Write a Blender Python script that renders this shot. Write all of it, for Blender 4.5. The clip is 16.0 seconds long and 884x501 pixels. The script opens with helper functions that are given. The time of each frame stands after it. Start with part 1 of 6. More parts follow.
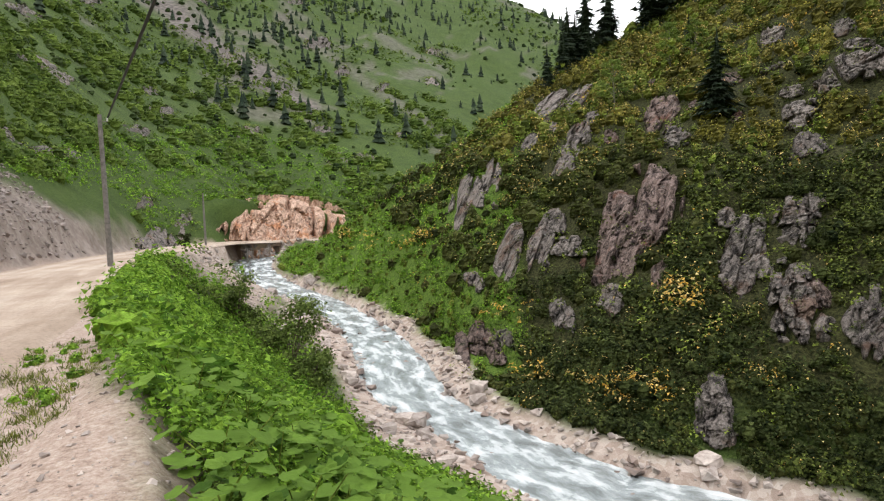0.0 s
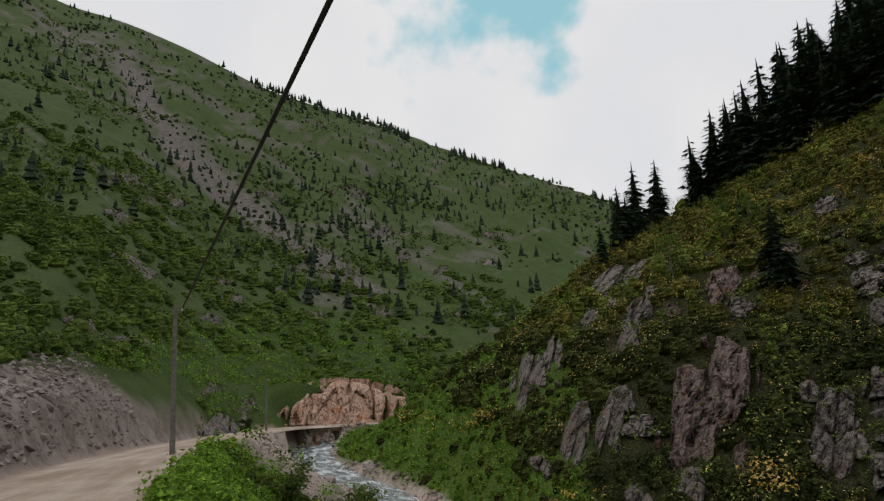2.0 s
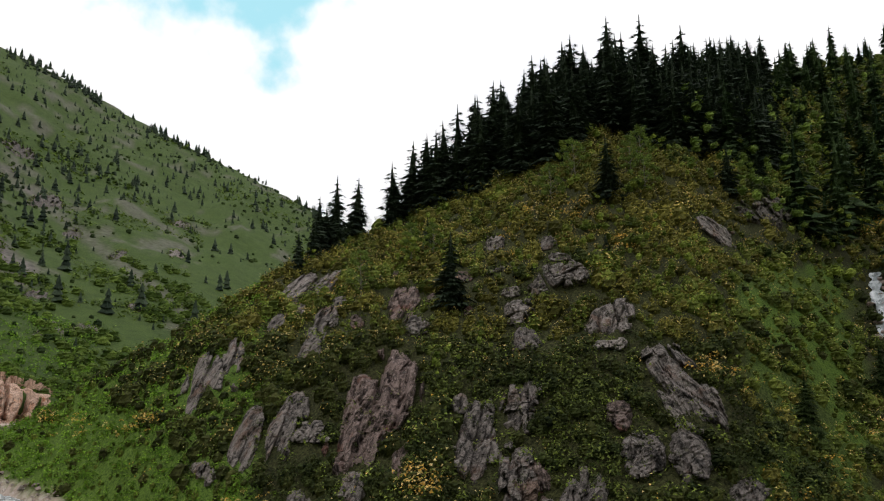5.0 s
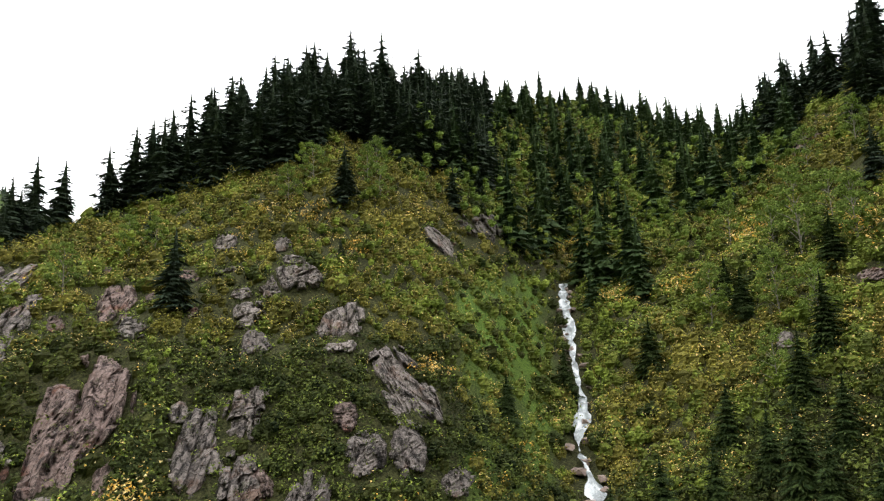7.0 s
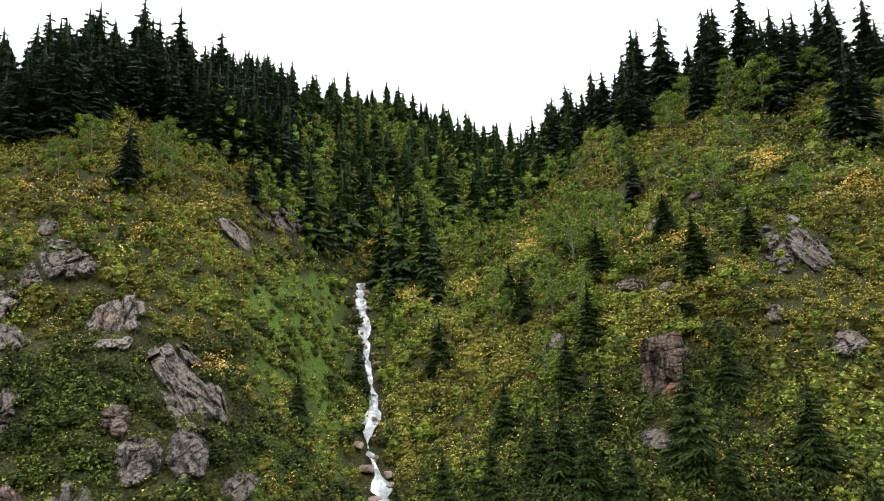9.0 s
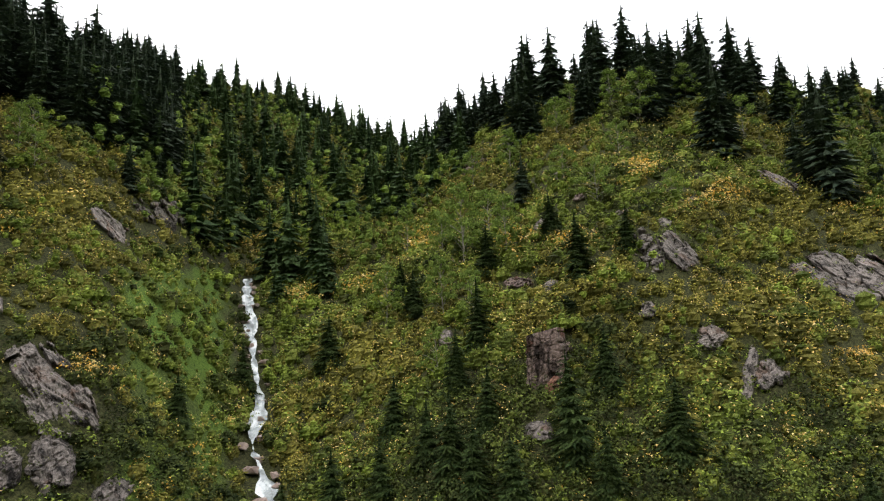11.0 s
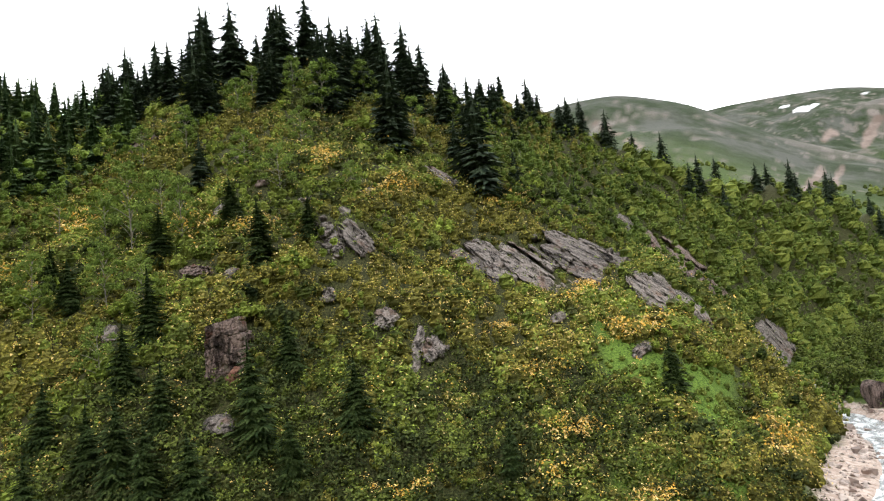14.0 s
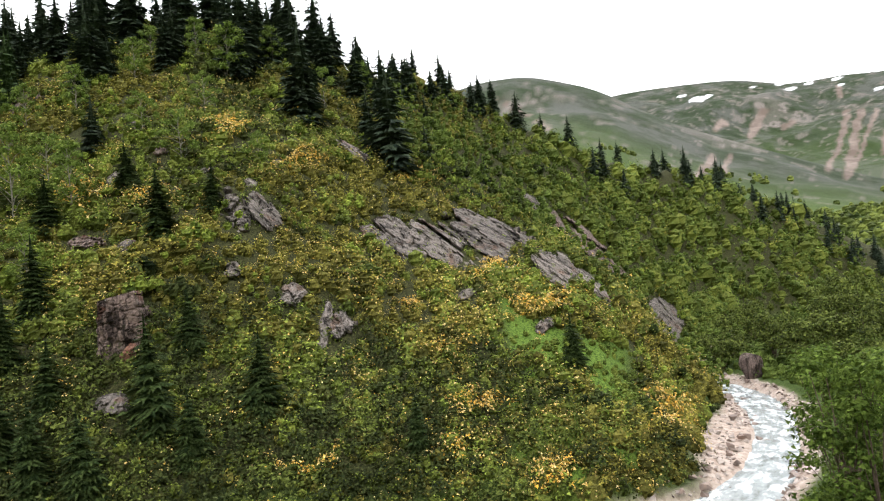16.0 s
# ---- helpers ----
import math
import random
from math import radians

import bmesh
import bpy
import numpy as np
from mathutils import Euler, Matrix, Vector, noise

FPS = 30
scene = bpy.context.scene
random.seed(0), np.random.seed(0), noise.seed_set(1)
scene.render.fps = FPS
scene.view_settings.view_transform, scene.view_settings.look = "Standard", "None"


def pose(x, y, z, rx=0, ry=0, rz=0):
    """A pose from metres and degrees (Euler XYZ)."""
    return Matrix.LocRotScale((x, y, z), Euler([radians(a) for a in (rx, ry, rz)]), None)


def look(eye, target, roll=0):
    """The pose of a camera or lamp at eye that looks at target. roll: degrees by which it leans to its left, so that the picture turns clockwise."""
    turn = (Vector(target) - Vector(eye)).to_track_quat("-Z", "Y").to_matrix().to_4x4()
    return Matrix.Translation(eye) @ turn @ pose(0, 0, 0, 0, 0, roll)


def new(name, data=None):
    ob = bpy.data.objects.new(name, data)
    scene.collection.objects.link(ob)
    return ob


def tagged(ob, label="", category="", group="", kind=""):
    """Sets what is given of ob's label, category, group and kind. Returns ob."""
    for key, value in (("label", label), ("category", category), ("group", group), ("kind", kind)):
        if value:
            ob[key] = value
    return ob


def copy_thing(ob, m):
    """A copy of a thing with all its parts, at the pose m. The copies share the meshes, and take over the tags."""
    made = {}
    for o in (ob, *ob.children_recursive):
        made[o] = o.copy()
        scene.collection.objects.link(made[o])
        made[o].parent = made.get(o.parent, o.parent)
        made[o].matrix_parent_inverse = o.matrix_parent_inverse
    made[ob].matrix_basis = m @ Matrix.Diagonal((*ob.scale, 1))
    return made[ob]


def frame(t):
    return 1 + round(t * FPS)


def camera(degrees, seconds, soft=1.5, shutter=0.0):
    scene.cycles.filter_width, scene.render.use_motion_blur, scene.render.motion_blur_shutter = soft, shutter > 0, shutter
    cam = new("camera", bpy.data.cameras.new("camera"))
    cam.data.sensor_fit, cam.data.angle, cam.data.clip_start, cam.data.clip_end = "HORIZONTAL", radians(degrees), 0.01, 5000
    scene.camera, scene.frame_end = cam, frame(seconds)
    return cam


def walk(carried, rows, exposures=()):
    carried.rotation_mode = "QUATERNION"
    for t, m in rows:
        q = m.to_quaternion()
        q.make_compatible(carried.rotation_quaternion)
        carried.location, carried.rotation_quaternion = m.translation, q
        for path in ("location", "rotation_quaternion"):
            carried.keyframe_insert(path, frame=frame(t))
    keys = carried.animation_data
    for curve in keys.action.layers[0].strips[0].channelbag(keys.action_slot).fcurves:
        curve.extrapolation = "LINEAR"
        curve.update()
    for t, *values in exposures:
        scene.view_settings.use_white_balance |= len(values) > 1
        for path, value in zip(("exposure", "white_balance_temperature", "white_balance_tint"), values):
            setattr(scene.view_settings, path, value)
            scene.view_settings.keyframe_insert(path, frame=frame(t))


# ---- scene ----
cam = camera(68.1, 16.0, soft=1.2)
EYE = 1.7
# seconds, yaw, pitch, roll: somebody stands on the road's verge and turns to the right
ROWS = [
    (0, -0.0, -4.5, 2.0),
    (0.5, 0.72, -0.6, 1.89),
    (1, 0.16, 3.76, 2.29),
    (1.5, 1.04, 7.12, 2.68),
    (2, 5.26, 11.36, 3.3),
    (2.5, 5.51, 12.19, 3.97),
    (3, 4.99, 7.78, 3.66),
    (3.5, 2.2, 7.89, 2.91),
    (4, -4.56, 9.06, 1.05),
    (4.5, -12.88, 9.73, 0.57),
    (5, -21.85, 10.91, 0.48),
    (5.2, -25.02, 11.04, 0.39),
    (7.3, -49.56, 9.96, 2.28),
    (7.5, -53.13, 9.46, 2.32),
    (8, -59.3, 9.43, 2.61),
    (8.2, -60.67, 9.46, 2.41),
    (10.3, -66.37, 11.9, 3.04),
    (10.5, -68.91, 11.67, 3.02),
    (11, -72.0, 9.14, 2.93),
    (11.5, -78.62, 9.98, 2.37),
    (12, -83.47, 7.78, 3.6),
    (12.5, -88.23, 8.1, 4.85),
    (13, -92.74, 6.99, 6.0),
    (13.5, -95.07, 5.94, 6.38),
    (14, -99.15, 5.74, 6.42),
    (14.5, -101.72, 5.21, 6.24),
    (15, -104.01, 3.54, 6.13),
    (15.5, -105.66, 3.8, 5.61),
    (16, -107.13, 2.81, 5.98),
]
EXPOSURES = [(0.0, -0.1), (0.5, -0.1), (1.0, -0.15), (1.5, -0.9), (2.0, -1.5), (2.5, -1.55), (3.0, -0.9), (3.5, -0.9), (4.0, -1.0), (5.0, -0.95), (7.5, 0.38), (8.0, 0.45), (10.5, -0.05), (11.0, 0.05), (11.5, 0.2), (12.5, 0.2), (14.0, 0.3), (16.0, 0.35)]
walk(cam, [(t, pose(0, 0, EYE, 90 + pitch, roll, yaw)) for t, yaw, pitch, roll in ROWS], EXPOSURES)

# ---- sky and sun ----
world = bpy.data.worlds.new("sky")
scene.world = world
world.use_nodes = True
wt = world.node_tree
wt.nodes.clear()


def build_sky():
    n, l = wt.nodes, wt.links
    out = n.new("ShaderNodeOutputWorld")
    sky = n.new("ShaderNodeTexSky")
    sky.sky_type, sky.sun_disc = "NISHITA", False
    sky.sun_elevation, sky.sun_rotation = radians(52), radians(-70)
    blue = n.new("ShaderNodeBackground")
    blue.inputs["Strength"].default_value = 0.15
    l.new(sky.outputs["Color"], blue.inputs["Color"])
    cloud = n.new("ShaderNodeBackground")
    cloud.inputs["Strength"].default_value = 2.1
    co = n.new("ShaderNodeTexCoord")
    fluff = n.new("ShaderNodeTexNoise")
    fluff.inputs["Scale"].default_value, fluff.inputs["Detail"].default_value = 3.0, 7.0
    l.new(co.outputs["Generated"], fluff.inputs["Vector"])
    shade = n.new("ShaderNodeValToRGB")
    shade.color_ramp.elements[0].position, shade.color_ramp.elements[0].color = 0.3, (0.93, 0.95, 1.0, 1)
    shade.color_ramp.elements[1].position, shade.color_ramp.elements[1].color = 0.65, (1.08, 1.06, 1.06, 1)
    l.new(fluff.outputs["Fac"], shade.inputs["Fac"])
    l.new(shade.outputs["Color"], cloud.inputs["Color"])
    # a gap between the clouds where the blue shows
    gap = n.new("ShaderNodeVectorMath")
    gap.operation = "DISTANCE"
    l.new(co.outputs["Generated"], gap.inputs[0])
    a, e = radians(1.5), radians(32.5)
    gap.inputs[1].default_value = (math.sin(a) * math.cos(e), math.cos(a) * math.cos(e), math.sin(e))
    add = n.new("ShaderNodeMath")
    add.operation = "MULTIPLY_ADD"
    wisps = n.new("ShaderNodeTexNoise")
    wisps.inputs["Scale"].default_value, wisps.inputs["Detail"].default_value = 7.0, 6.0
    l.new(co.outputs["Generated"], wisps.inputs["Vector"])
    l.new(wisps.outputs["Fac"], add.inputs[0])
    add.inputs[1].default_value = 0.55
    l.new(gap.outputs["Value"], add.inputs[2])
    cover = n.new("ShaderNodeMapRange")
    cover.interpolation_type = "SMOOTHSTEP"
    l.new(add.outputs["Value"], cover.inputs["Value"])
    cover.inputs["From Min"].default_value, cover.inputs["From Max"].default_value = 0.32, 0.42
    haze = n.new("ShaderNodeBackground")
    haze.inputs["Color"].default_value, haze.inputs["Strength"].default_value = (0.48, 0.90, 1.0, 1), 2.2
    thin_air = n.new("ShaderNodeMixShader")
    thin_air.inputs["Fac"].default_value = 0.75
    l.new(blue.outputs["Background"], thin_air.inputs[1])
    l.new(haze.outputs["Background"], thin_air.inputs[2])
    mix = n.new("ShaderNodeMixShader")
    l.new(cover.outputs["Result"], mix.inputs["Fac"])
    l.new(thin_air.outputs["Shader"], mix.inputs[1])
    l.new(cloud.outputs["Background"], mix.inputs[2])
    l.new(mix.outputs["Shader"], out.inputs["Surface"])


build_sky()
sun = new("sun", bpy.data.lights.new("sun", "SUN"))
sun.data.energy, sun.data.angle, sun.data.color = 1.0, radians(18), (1.0, 0.96, 0.9)
sun.matrix_world = look((-60, 25, 90), (0, 0, 0))

# ---- numbers: noise, curves ----


def lattice(ix, iy, seed):
    h = (ix * 374761393 + iy * 668265263 + seed * 982451653) & 0xFFFFFFFF
    h = ((h ^ (h >> 13)) * 1274126177) & 0xFFFFFFFF
    return ((h ^ (h >> 16)) & 0xFFFF) / 65535.0


def vnoise(x, y, seed=0):
    """Smooth value noise from -1 to 1, for arrays."""
    ix, iy = np.floor(x).astype(np.int64), np.floor(y).astype(np.int64)
    fx, fy = x - ix, y - iy
    fx, fy = fx * fx * (3 - 2 * fx), fy * fy * (3 - 2 * fy)
    a, b = lattice(ix, iy, seed), lattice(ix + 1, iy, seed)
    c, d = lattice(ix, iy + 1, seed), lattice(ix + 1, iy + 1, seed)
    return 2 * ((a * (1 - fx) + b * fx) * (1 - fy) + (c * (1 - fx) + d * fx) * fy) - 1


def fbm(x, y, octaves=4, seed=0):
    total, amp = 0.0, 1.0
    for k in range(octaves):
        total = total + amp * vnoise(x * 2 ** k, y * 2 ** k, seed + k)
        amp *= 0.5
    return total / 1.9


def sstep(x, a, b):
    u = np.clip((x - a) / (b - a), 0, 1)
    return u * u * (3 - 2 * u)


def round_about(knots, soft=1.2):
    """A smooth curve over the compass from (bearing, value) knots; bearings in degrees, clockwise from the first view."""
    k = sorted(knots)
    grid = np.arange(-180, 180.01, 0.25)
    az = np.array([p[0] for p in k], float)
    val = np.array([p[1] for p in k], float)
    az, val = np.r_[az[-1] - 360, az, az[0] + 360], np.r_[val[-1], val, val[0]]
    v = np.interp(grid, az, val)
    w = np.exp(-0.5 * (np.arange(-16, 17) * 0.25 / soft) ** 2)
    v = np.convolve(np.r_[v[-17:-1], v, v[1:17]], w / w.sum(), "valid")
    return lambda a: np.interp(a, grid, v)


def path_near(px, py, line):
    """Distance to a polyline, the length along it, and the side (+ to its left), for arrays."""
    best = np.full(px.shape, 1e9)
    along, side = np.zeros(px.shape), np.ones(px.shape)
    run = 0.0
    for (x0, y0), (x1, y1) in zip(line[:-1], line[1:]):
        dx, dy = x1 - x0, y1 - y0
        length = math.hypot(dx, dy)
        u = np.clip(((px - x0) * dx + (py - y0) * dy) / length ** 2, 0, 1)
        d = np.hypot(px - x0 - u * dx, py - y0 - u * dy)
        near = d < best
        best = np.where(near, d, best)
        along = np.where(near, run + u * length, along)
        side = np.where(near, np.sign(dx * (py - y0) - dy * (px - x0)), side)
        run += length
    return best, along, side


def spline(pts, step):
    """A dense smooth polyline through a few points (Catmull-Rom)."""
    p = np.array(pts, float)
    p = np.vstack([2 * p[0] - p[1], p, 2 * p[-1] - p[-2]])
    out = []
    for i in range(1, len(p) - 2):
        n = max(2, int(np.linalg.norm(p[i + 1, :2] - p[i, :2]) / step))
        for u in np.linspace(0, 1, n, endpoint=False):
            out.append(0.5 * (2 * p[i] + (p[i + 1] - p[i - 1]) * u + (2 * p[i - 1] - 5 * p[i] + 4 * p[i + 1] - p[i + 2]) * u ** 2
                              + (3 * p[i] - p[i - 1] - 3 * p[i + 1] + p[i + 2]) * u ** 3))
    out.append(p[-2])
    return np.array(out)


# ---- plan: the river, the road, the ridges (heights from the eye's level) ----
RIVER = spline([(-8, 160, -5.2), (-24, 121, -6.7), (-27.4, 101, -7.5), (-26.6, 90, -8.4), (-22.4, 80.5, -9.2), (-17.5, 73.6, -9.8), (-12.4, 66.4, -10.3), (-6.9, 55.4, -11.0), (-4.2, 47, -11.6),
                (-2.3, 39.9, -12.1), (2.3, 33.4, -12.7), (6.8, 27.5, -13.1), (13.5, 23.4, -13.3), (23.4, 13.5, -13.5), (29, 1, -13.7), (28.8, -10.5, -13.8), (28.9, -19.5, -13.85), (33.4, -29.3, -14.0),
                (41, -37.8, -14.4), (48.5, -44.3, -14.9), (57.5, -50.2, -15.4), (66, -54.2, -15.9), (73, -56.5, -16.3), (85, -61, -17.0), (104, -90, -17.8), (114, -128, -19.5), (125, -180, -22), (150, -300, -28)], 2.5)
ROAD = spline([(-4.5, -60, 0.6), (-5.6, -20, -0.9), (-6.6, 0, -1.72), (-8.4, 8, -1.75), (-13.0, 19, -2.25), (-19.2, 34, -2.85), (-25.8, 56, -3.7),
               (-30.8, 80, -4.6), (-31.6, 93, -5.1), (-28.5, 101, -5.45), (-22, 107.5, -5.75), (-12, 113.5, -6.1), (10, 122, -6.8)], 2.0)
ROAD_HALF = 2.9

r_foot = round_about([(-180, 60), (-60, 110), (-17, 104), (-15.6, 88), (-11.3, 74), (-7.5, 67), (-4.5, 61), (1.8, 46.6), (6.7, 40), (12, 36), (20, 32.5), (40, 32), (60, 32), (90, 32.5), (110, 34),
                      (120, 34), (125, 36), (127, 38), (128, 41), (128.8, 52), (129.3, 75), (130, 95), (132.5, 104), (135.5, 116), (141, 155), (148, 215), (160, 240)], 0.6)
el_crest = round_about([(-60, -9), (-20, -8.5), (-15.2, -6.1), (-11.8, -3.6), (-8.1, -1.9), (-4.1, 0.9), (-2.2, 2.0), (3.5, 6.1), (8.1, 9.2), (12.7, 11.5), (17, 13.2), (23, 17), (28, 20), (31.4, 22),
                        (37, 23.2), (41, 22.6), (45.6, 23), (52, 22.9), (58, 22.6), (61, 21.4), (64, 20.1), (67, 18.8), (70, 17.6), (73, 18.4), (76.4, 19.9), (82.2, 22.4), (90.2, 22.9),
                        (96, 21), (102, 18), (106, 17.6), (110.7, 16.1), (114.5, 14.6), (119, 12.3), (125, 9.5), (128.6, 7.3), (134.8, 3.2), (141, -0.8), (150, -4), (180, -6)])
r_crest = round_about([(-60, 130), (-17, 118), (-8, 88), (-2, 78), (3.5, 78), (8, 82), (13, 92), (20, 102), (30, 112), (37, 116), (43, 135), (52, 185), (58, 210), (64, 205),
                       (69, 180), (74, 150), (80, 130), (90, 122), (100, 122), (106, 132), (115, 152), (125, 172), (135, 205), (141, 250), (180, 280)], 2.0)
bulge = round_about([(-60, 1.0), (-15, 0.9), (5, 0.85), (30, 0.8), (43, 0.8), (50, 1.0), (56, 1.35), (62, 1.1), (72, 0.85), (95, 0.88), (125, 0.9), (180, 1)])
# the great slope across the valley and its skyline
r_mass = round_about([(-180, 14), (-120, 10), (-60, 16), (-48, 15), (-37, 27), (-34.3, 32), (-32, 43), (-26.6, 66), (-22.8, 89), (-19, 104), (-16.5, 113), (-14, 118), (-8, 124), (0, 140), (10, 220), (20, 300), (110, 400), (150, 300), (170, 60)], 1.0)
h_mass = round_about([(-180, -1), (-60, -1.7), (-34, -2.5), (-26.6, -3.9), (-22.8, -4.9), (-18, -5.5), (-8, -6.6), (0, -4), (20, 0), (150, -20), (170, -4)])
el_mass = round_about([(-180, 28), (-60, 31), (-38.5, 30.4), (-36.5, 29.6), (-31.8, 29.3), (-26.3, 27.9), (-19.5, 25.2), (-10.8, 23), (-0.7, 19.0), (5.6, 16.6), (9, 15.0), (11.7, 13.6),
                       (16, 11), (30, 9), (100, 8), (120, 4), (143, 2), (155, 14), (165, 24)])
# the round shoulder and the snow-flecked range down the valley
el_shoulder = round_about([(60, 3), (95, 10), (106, 15.4), (112, 16.9), (116.5, 16.9), (122, 15.0), (128, 11), (134, 8), (140, 5), (147, 2), (160, 1), (-100, 1)])
el_range = round_about([(70, 4), (105, 11), (112, 12), (120, 13.6), (124, 14.1), (128.6, 13.9), (133, 13.5), (137, 12.1), (140.4, 12.2), (142.7, 11.6), (150, 12), (170, 9), (-140, 6)])


def slope(r, az, r0, h0, r1, el1, p):
    """A mountainside from its foot to its skyline, and falling away behind it."""
    el0 = np.degrees(np.arctan2(h0, r0))
    u = np.log(np.maximum(r, 1.0) / r0) / np.log(r1 / r0)
    el = el0 + (el1 - el0) * np.clip(u, 0, 1) ** p
    h = r * np.tan(np.radians(el))
    top = r1 * np.tan(np.radians(el1))
    return np.where(u < 0, -60.0, np.where(u > 1, top - 0.45 * (r - r1), h))


def verge_edge(y):
    """How far from the road's middle the plants of the bank begin."""
    return np.interp(y, [-6, 1.0, 3.6, 8, 12, 40], [7.4, 7.0, 5.3, 3.9, 3.3, 3.3])


def levels(x, y):
    """Height from the eye's level and the kinds of ground, for arrays of places."""
    r, az = np.hypot(x, y), np.degrees(np.arctan2(x, y))
    d, s, side = path_near(x, y, RIVER[:, :2])
    lengths = np.r_[0, np.cumsum(np.hypot(*np.diff(RIVER[:, :2], axis=0).T))]
    water = np.interp(s, lengths, RIVER[:, 2])
    dr, sr, rside = path_near(x, y, ROAD[:, :2])
    rl = np.r_[0, np.cumsum(np.hypot(*np.diff(ROAD[:, :2], axis=0).T))]
    road = np.interp(sr, rl, ROAD[:, 2])
    rough = fbm(x / 14, y / 14, 4, 3)
    fine = fbm(x / 3.1, y / 3.1, 3, 9)
    # channel: bed, cobble bars
    half = (2.3 + 0.5 * vnoise(s / 9, s * 0, 5)) * (1 - 0.3 * sstep(-y, 15, 30))
    bar = (3.2 + 1.6 * vnoise(s / 14, s * 0 + side * 3, 6)) * np.where(side > 0, np.where(y < 12, 0.15 + 0.75 * sstep(r, 40, 52), np.interp(y, [12, 20, 32, 42, 55, 72], [0.15, 0.3, 0.6, 0.7, 0.4, 0.2])), 1 - 0.6 * sstep(-y, 15, 35))
    bed = water - 0.45 + 0.55 * sstep(d, half - 0.5, half + 0.4) + 0.55 * sstep(d, half, half + bar) + 0.12 * fine * sstep(d, half, half + 1)
    # the bank below the road
    shelf = road - 0.05 + 0.22 * sstep(dr, ROAD_HALF + 0.6, ROAD_HALF + 1.6) + 0.10 * fine * sstep(dr, ROAD_HALF, ROAD_HALF + 1)
    out, down = np.maximum(dr - verge_edge(y), 0), np.maximum(d - half - bar, 0)
    t = (out / np.maximum(out + down, 0.1)) ** 0.9
    bank = shelf + (water + 0.7 - shelf) * t + 0.45 * rough * np.minimum(t * 4, 1)
    near = bed + (bank - bed) * sstep(d, half + bar - 1.2, half + bar + 1.5)
    # the hills across the river
    r0, r1, e1 = r_foot(az), r_crest(az), el_crest(az)
    h0, h1 = water + 0.6, r1 * np.tan(np.radians(e1))
    u = (r - r0) / np.maximum(r1 - r0, 5)
    hill = h0 + (h1 - h0) * np.sign(u) * np.abs(np.clip(u, -1, 1)) ** bulge(az)
    hill = np.where(u > 1, h1 - 0.75 * (r - r1), hill)
    hill = hill + (1.9 * rough + 0.45 * fine) * sstep(u, 0.02, 0.3) * (1 - 0.55 * sstep(u, 0.75, 1.0))
    far = np.minimum(hill, water + 0.6 + 1.35 * np.maximum(d - half - bar, 0) + 0.4 * fine)
    far = bed + (np.maximum(far, bed + 0.1) - bed) * sstep(d, half + bar - 1.0, half + bar + 1.5)
    h = np.where(side < 0, near, far)
    # great slopes
    r0m, h0m = r_mass(az), h_mass(az)
    rm = 900.0 - 250 * sstep(az, -10, 20)
    mass = slope(r, az, r0m, h0m, rm, el_mass(az), 0.80)
    ridge = np.abs(fbm(az / 6 + 0.15 * fbm(x / 60, y / 60, 3, 4), np.log(np.maximum(r, 1)) * 0.8, 3, 21))
    um = sstep(r, 1.1 * r0m, 3.0 * r0m) * (1 - sstep(r, 0.8 * rm, rm))
    mass = mass + um * r * (0.035 * (0.4 - ridge) + 0.012 * fbm(x / 35, y / 35, 4, 8))
    shoulder = slope(r, az, 420.0 + 0 * r, -22.0 + 0 * r, 1500.0, el_shoulder(az), 0.9)
    rng = slope(r, az, 1700.0 + 0 * r, 0 * r, 3600.0, el_range(az), 1.0)
    gul = np.abs(fbm(x / 230, y / 230, 5, 31))
    shoulder = shoulder + 0.022 * r * (0.35 - gul) * sstep(r, 500, 900) * (1 - sstep(r, 1300, 1500))
    rng = rng + 0.035 * r * (0.35 - np.abs(fbm(x / 520, y / 520, 5, 41))) * sstep(r, 1800, 2500) * (1 - sstep(r, 3300, 3600))
    behind = sstep(az, 146, 160) + sstep(-az, 60, 80)
    h = np.where((r > 12) | (behind > 0.5), np.maximum(h, mass), h)
    h = np.maximum(np.maximum(h, np.where(az > 60, shoulder, -99)), np.where(az > 60, rng, -99))
    h = np.maximum(h, -60)
    # the cutting on the road's upper side
    tall = np.interp(y, [-40, 10, 22, 32, 42, 58, 98, 103, 107, 112, 117, 123], [7, 8.5, 8.0, 5.6, 3.0, 1.6, 1.6, 3.6, 6.8, 6.4, 4.2, 2.0]) * (1 + 0.18 * rough + 0.1 * fine)
    talus = road + np.minimum((1.0 + 4 * sstep(y, 96, 101)) * np.maximum(dr - ROAD_HALF - 0.4 - 3.6 * sstep(y, 96, 101), 0), tall) + 0.3 * fine + 0.35 * np.abs(fbm(x / 2.2, y / 2.2, 3, 19)) * sstep(dr, ROAD_HALF + 0.5, ROAD_HALF + 2)
    h = np.where((rside > 0) & (dr < 16), np.maximum(h, talus), h)
    # the road bed cuts through all
    cut = sstep(dr, ROAD_HALF + 0.3, ROAD_HALF + 2.0)
    deck = (dr < ROAD_HALF + 2.0) & ~((d < half + 0.8) & (y > 60))
    h = np.where(deck, (road - 0.06) * (1 - cut) + h * cut, h)
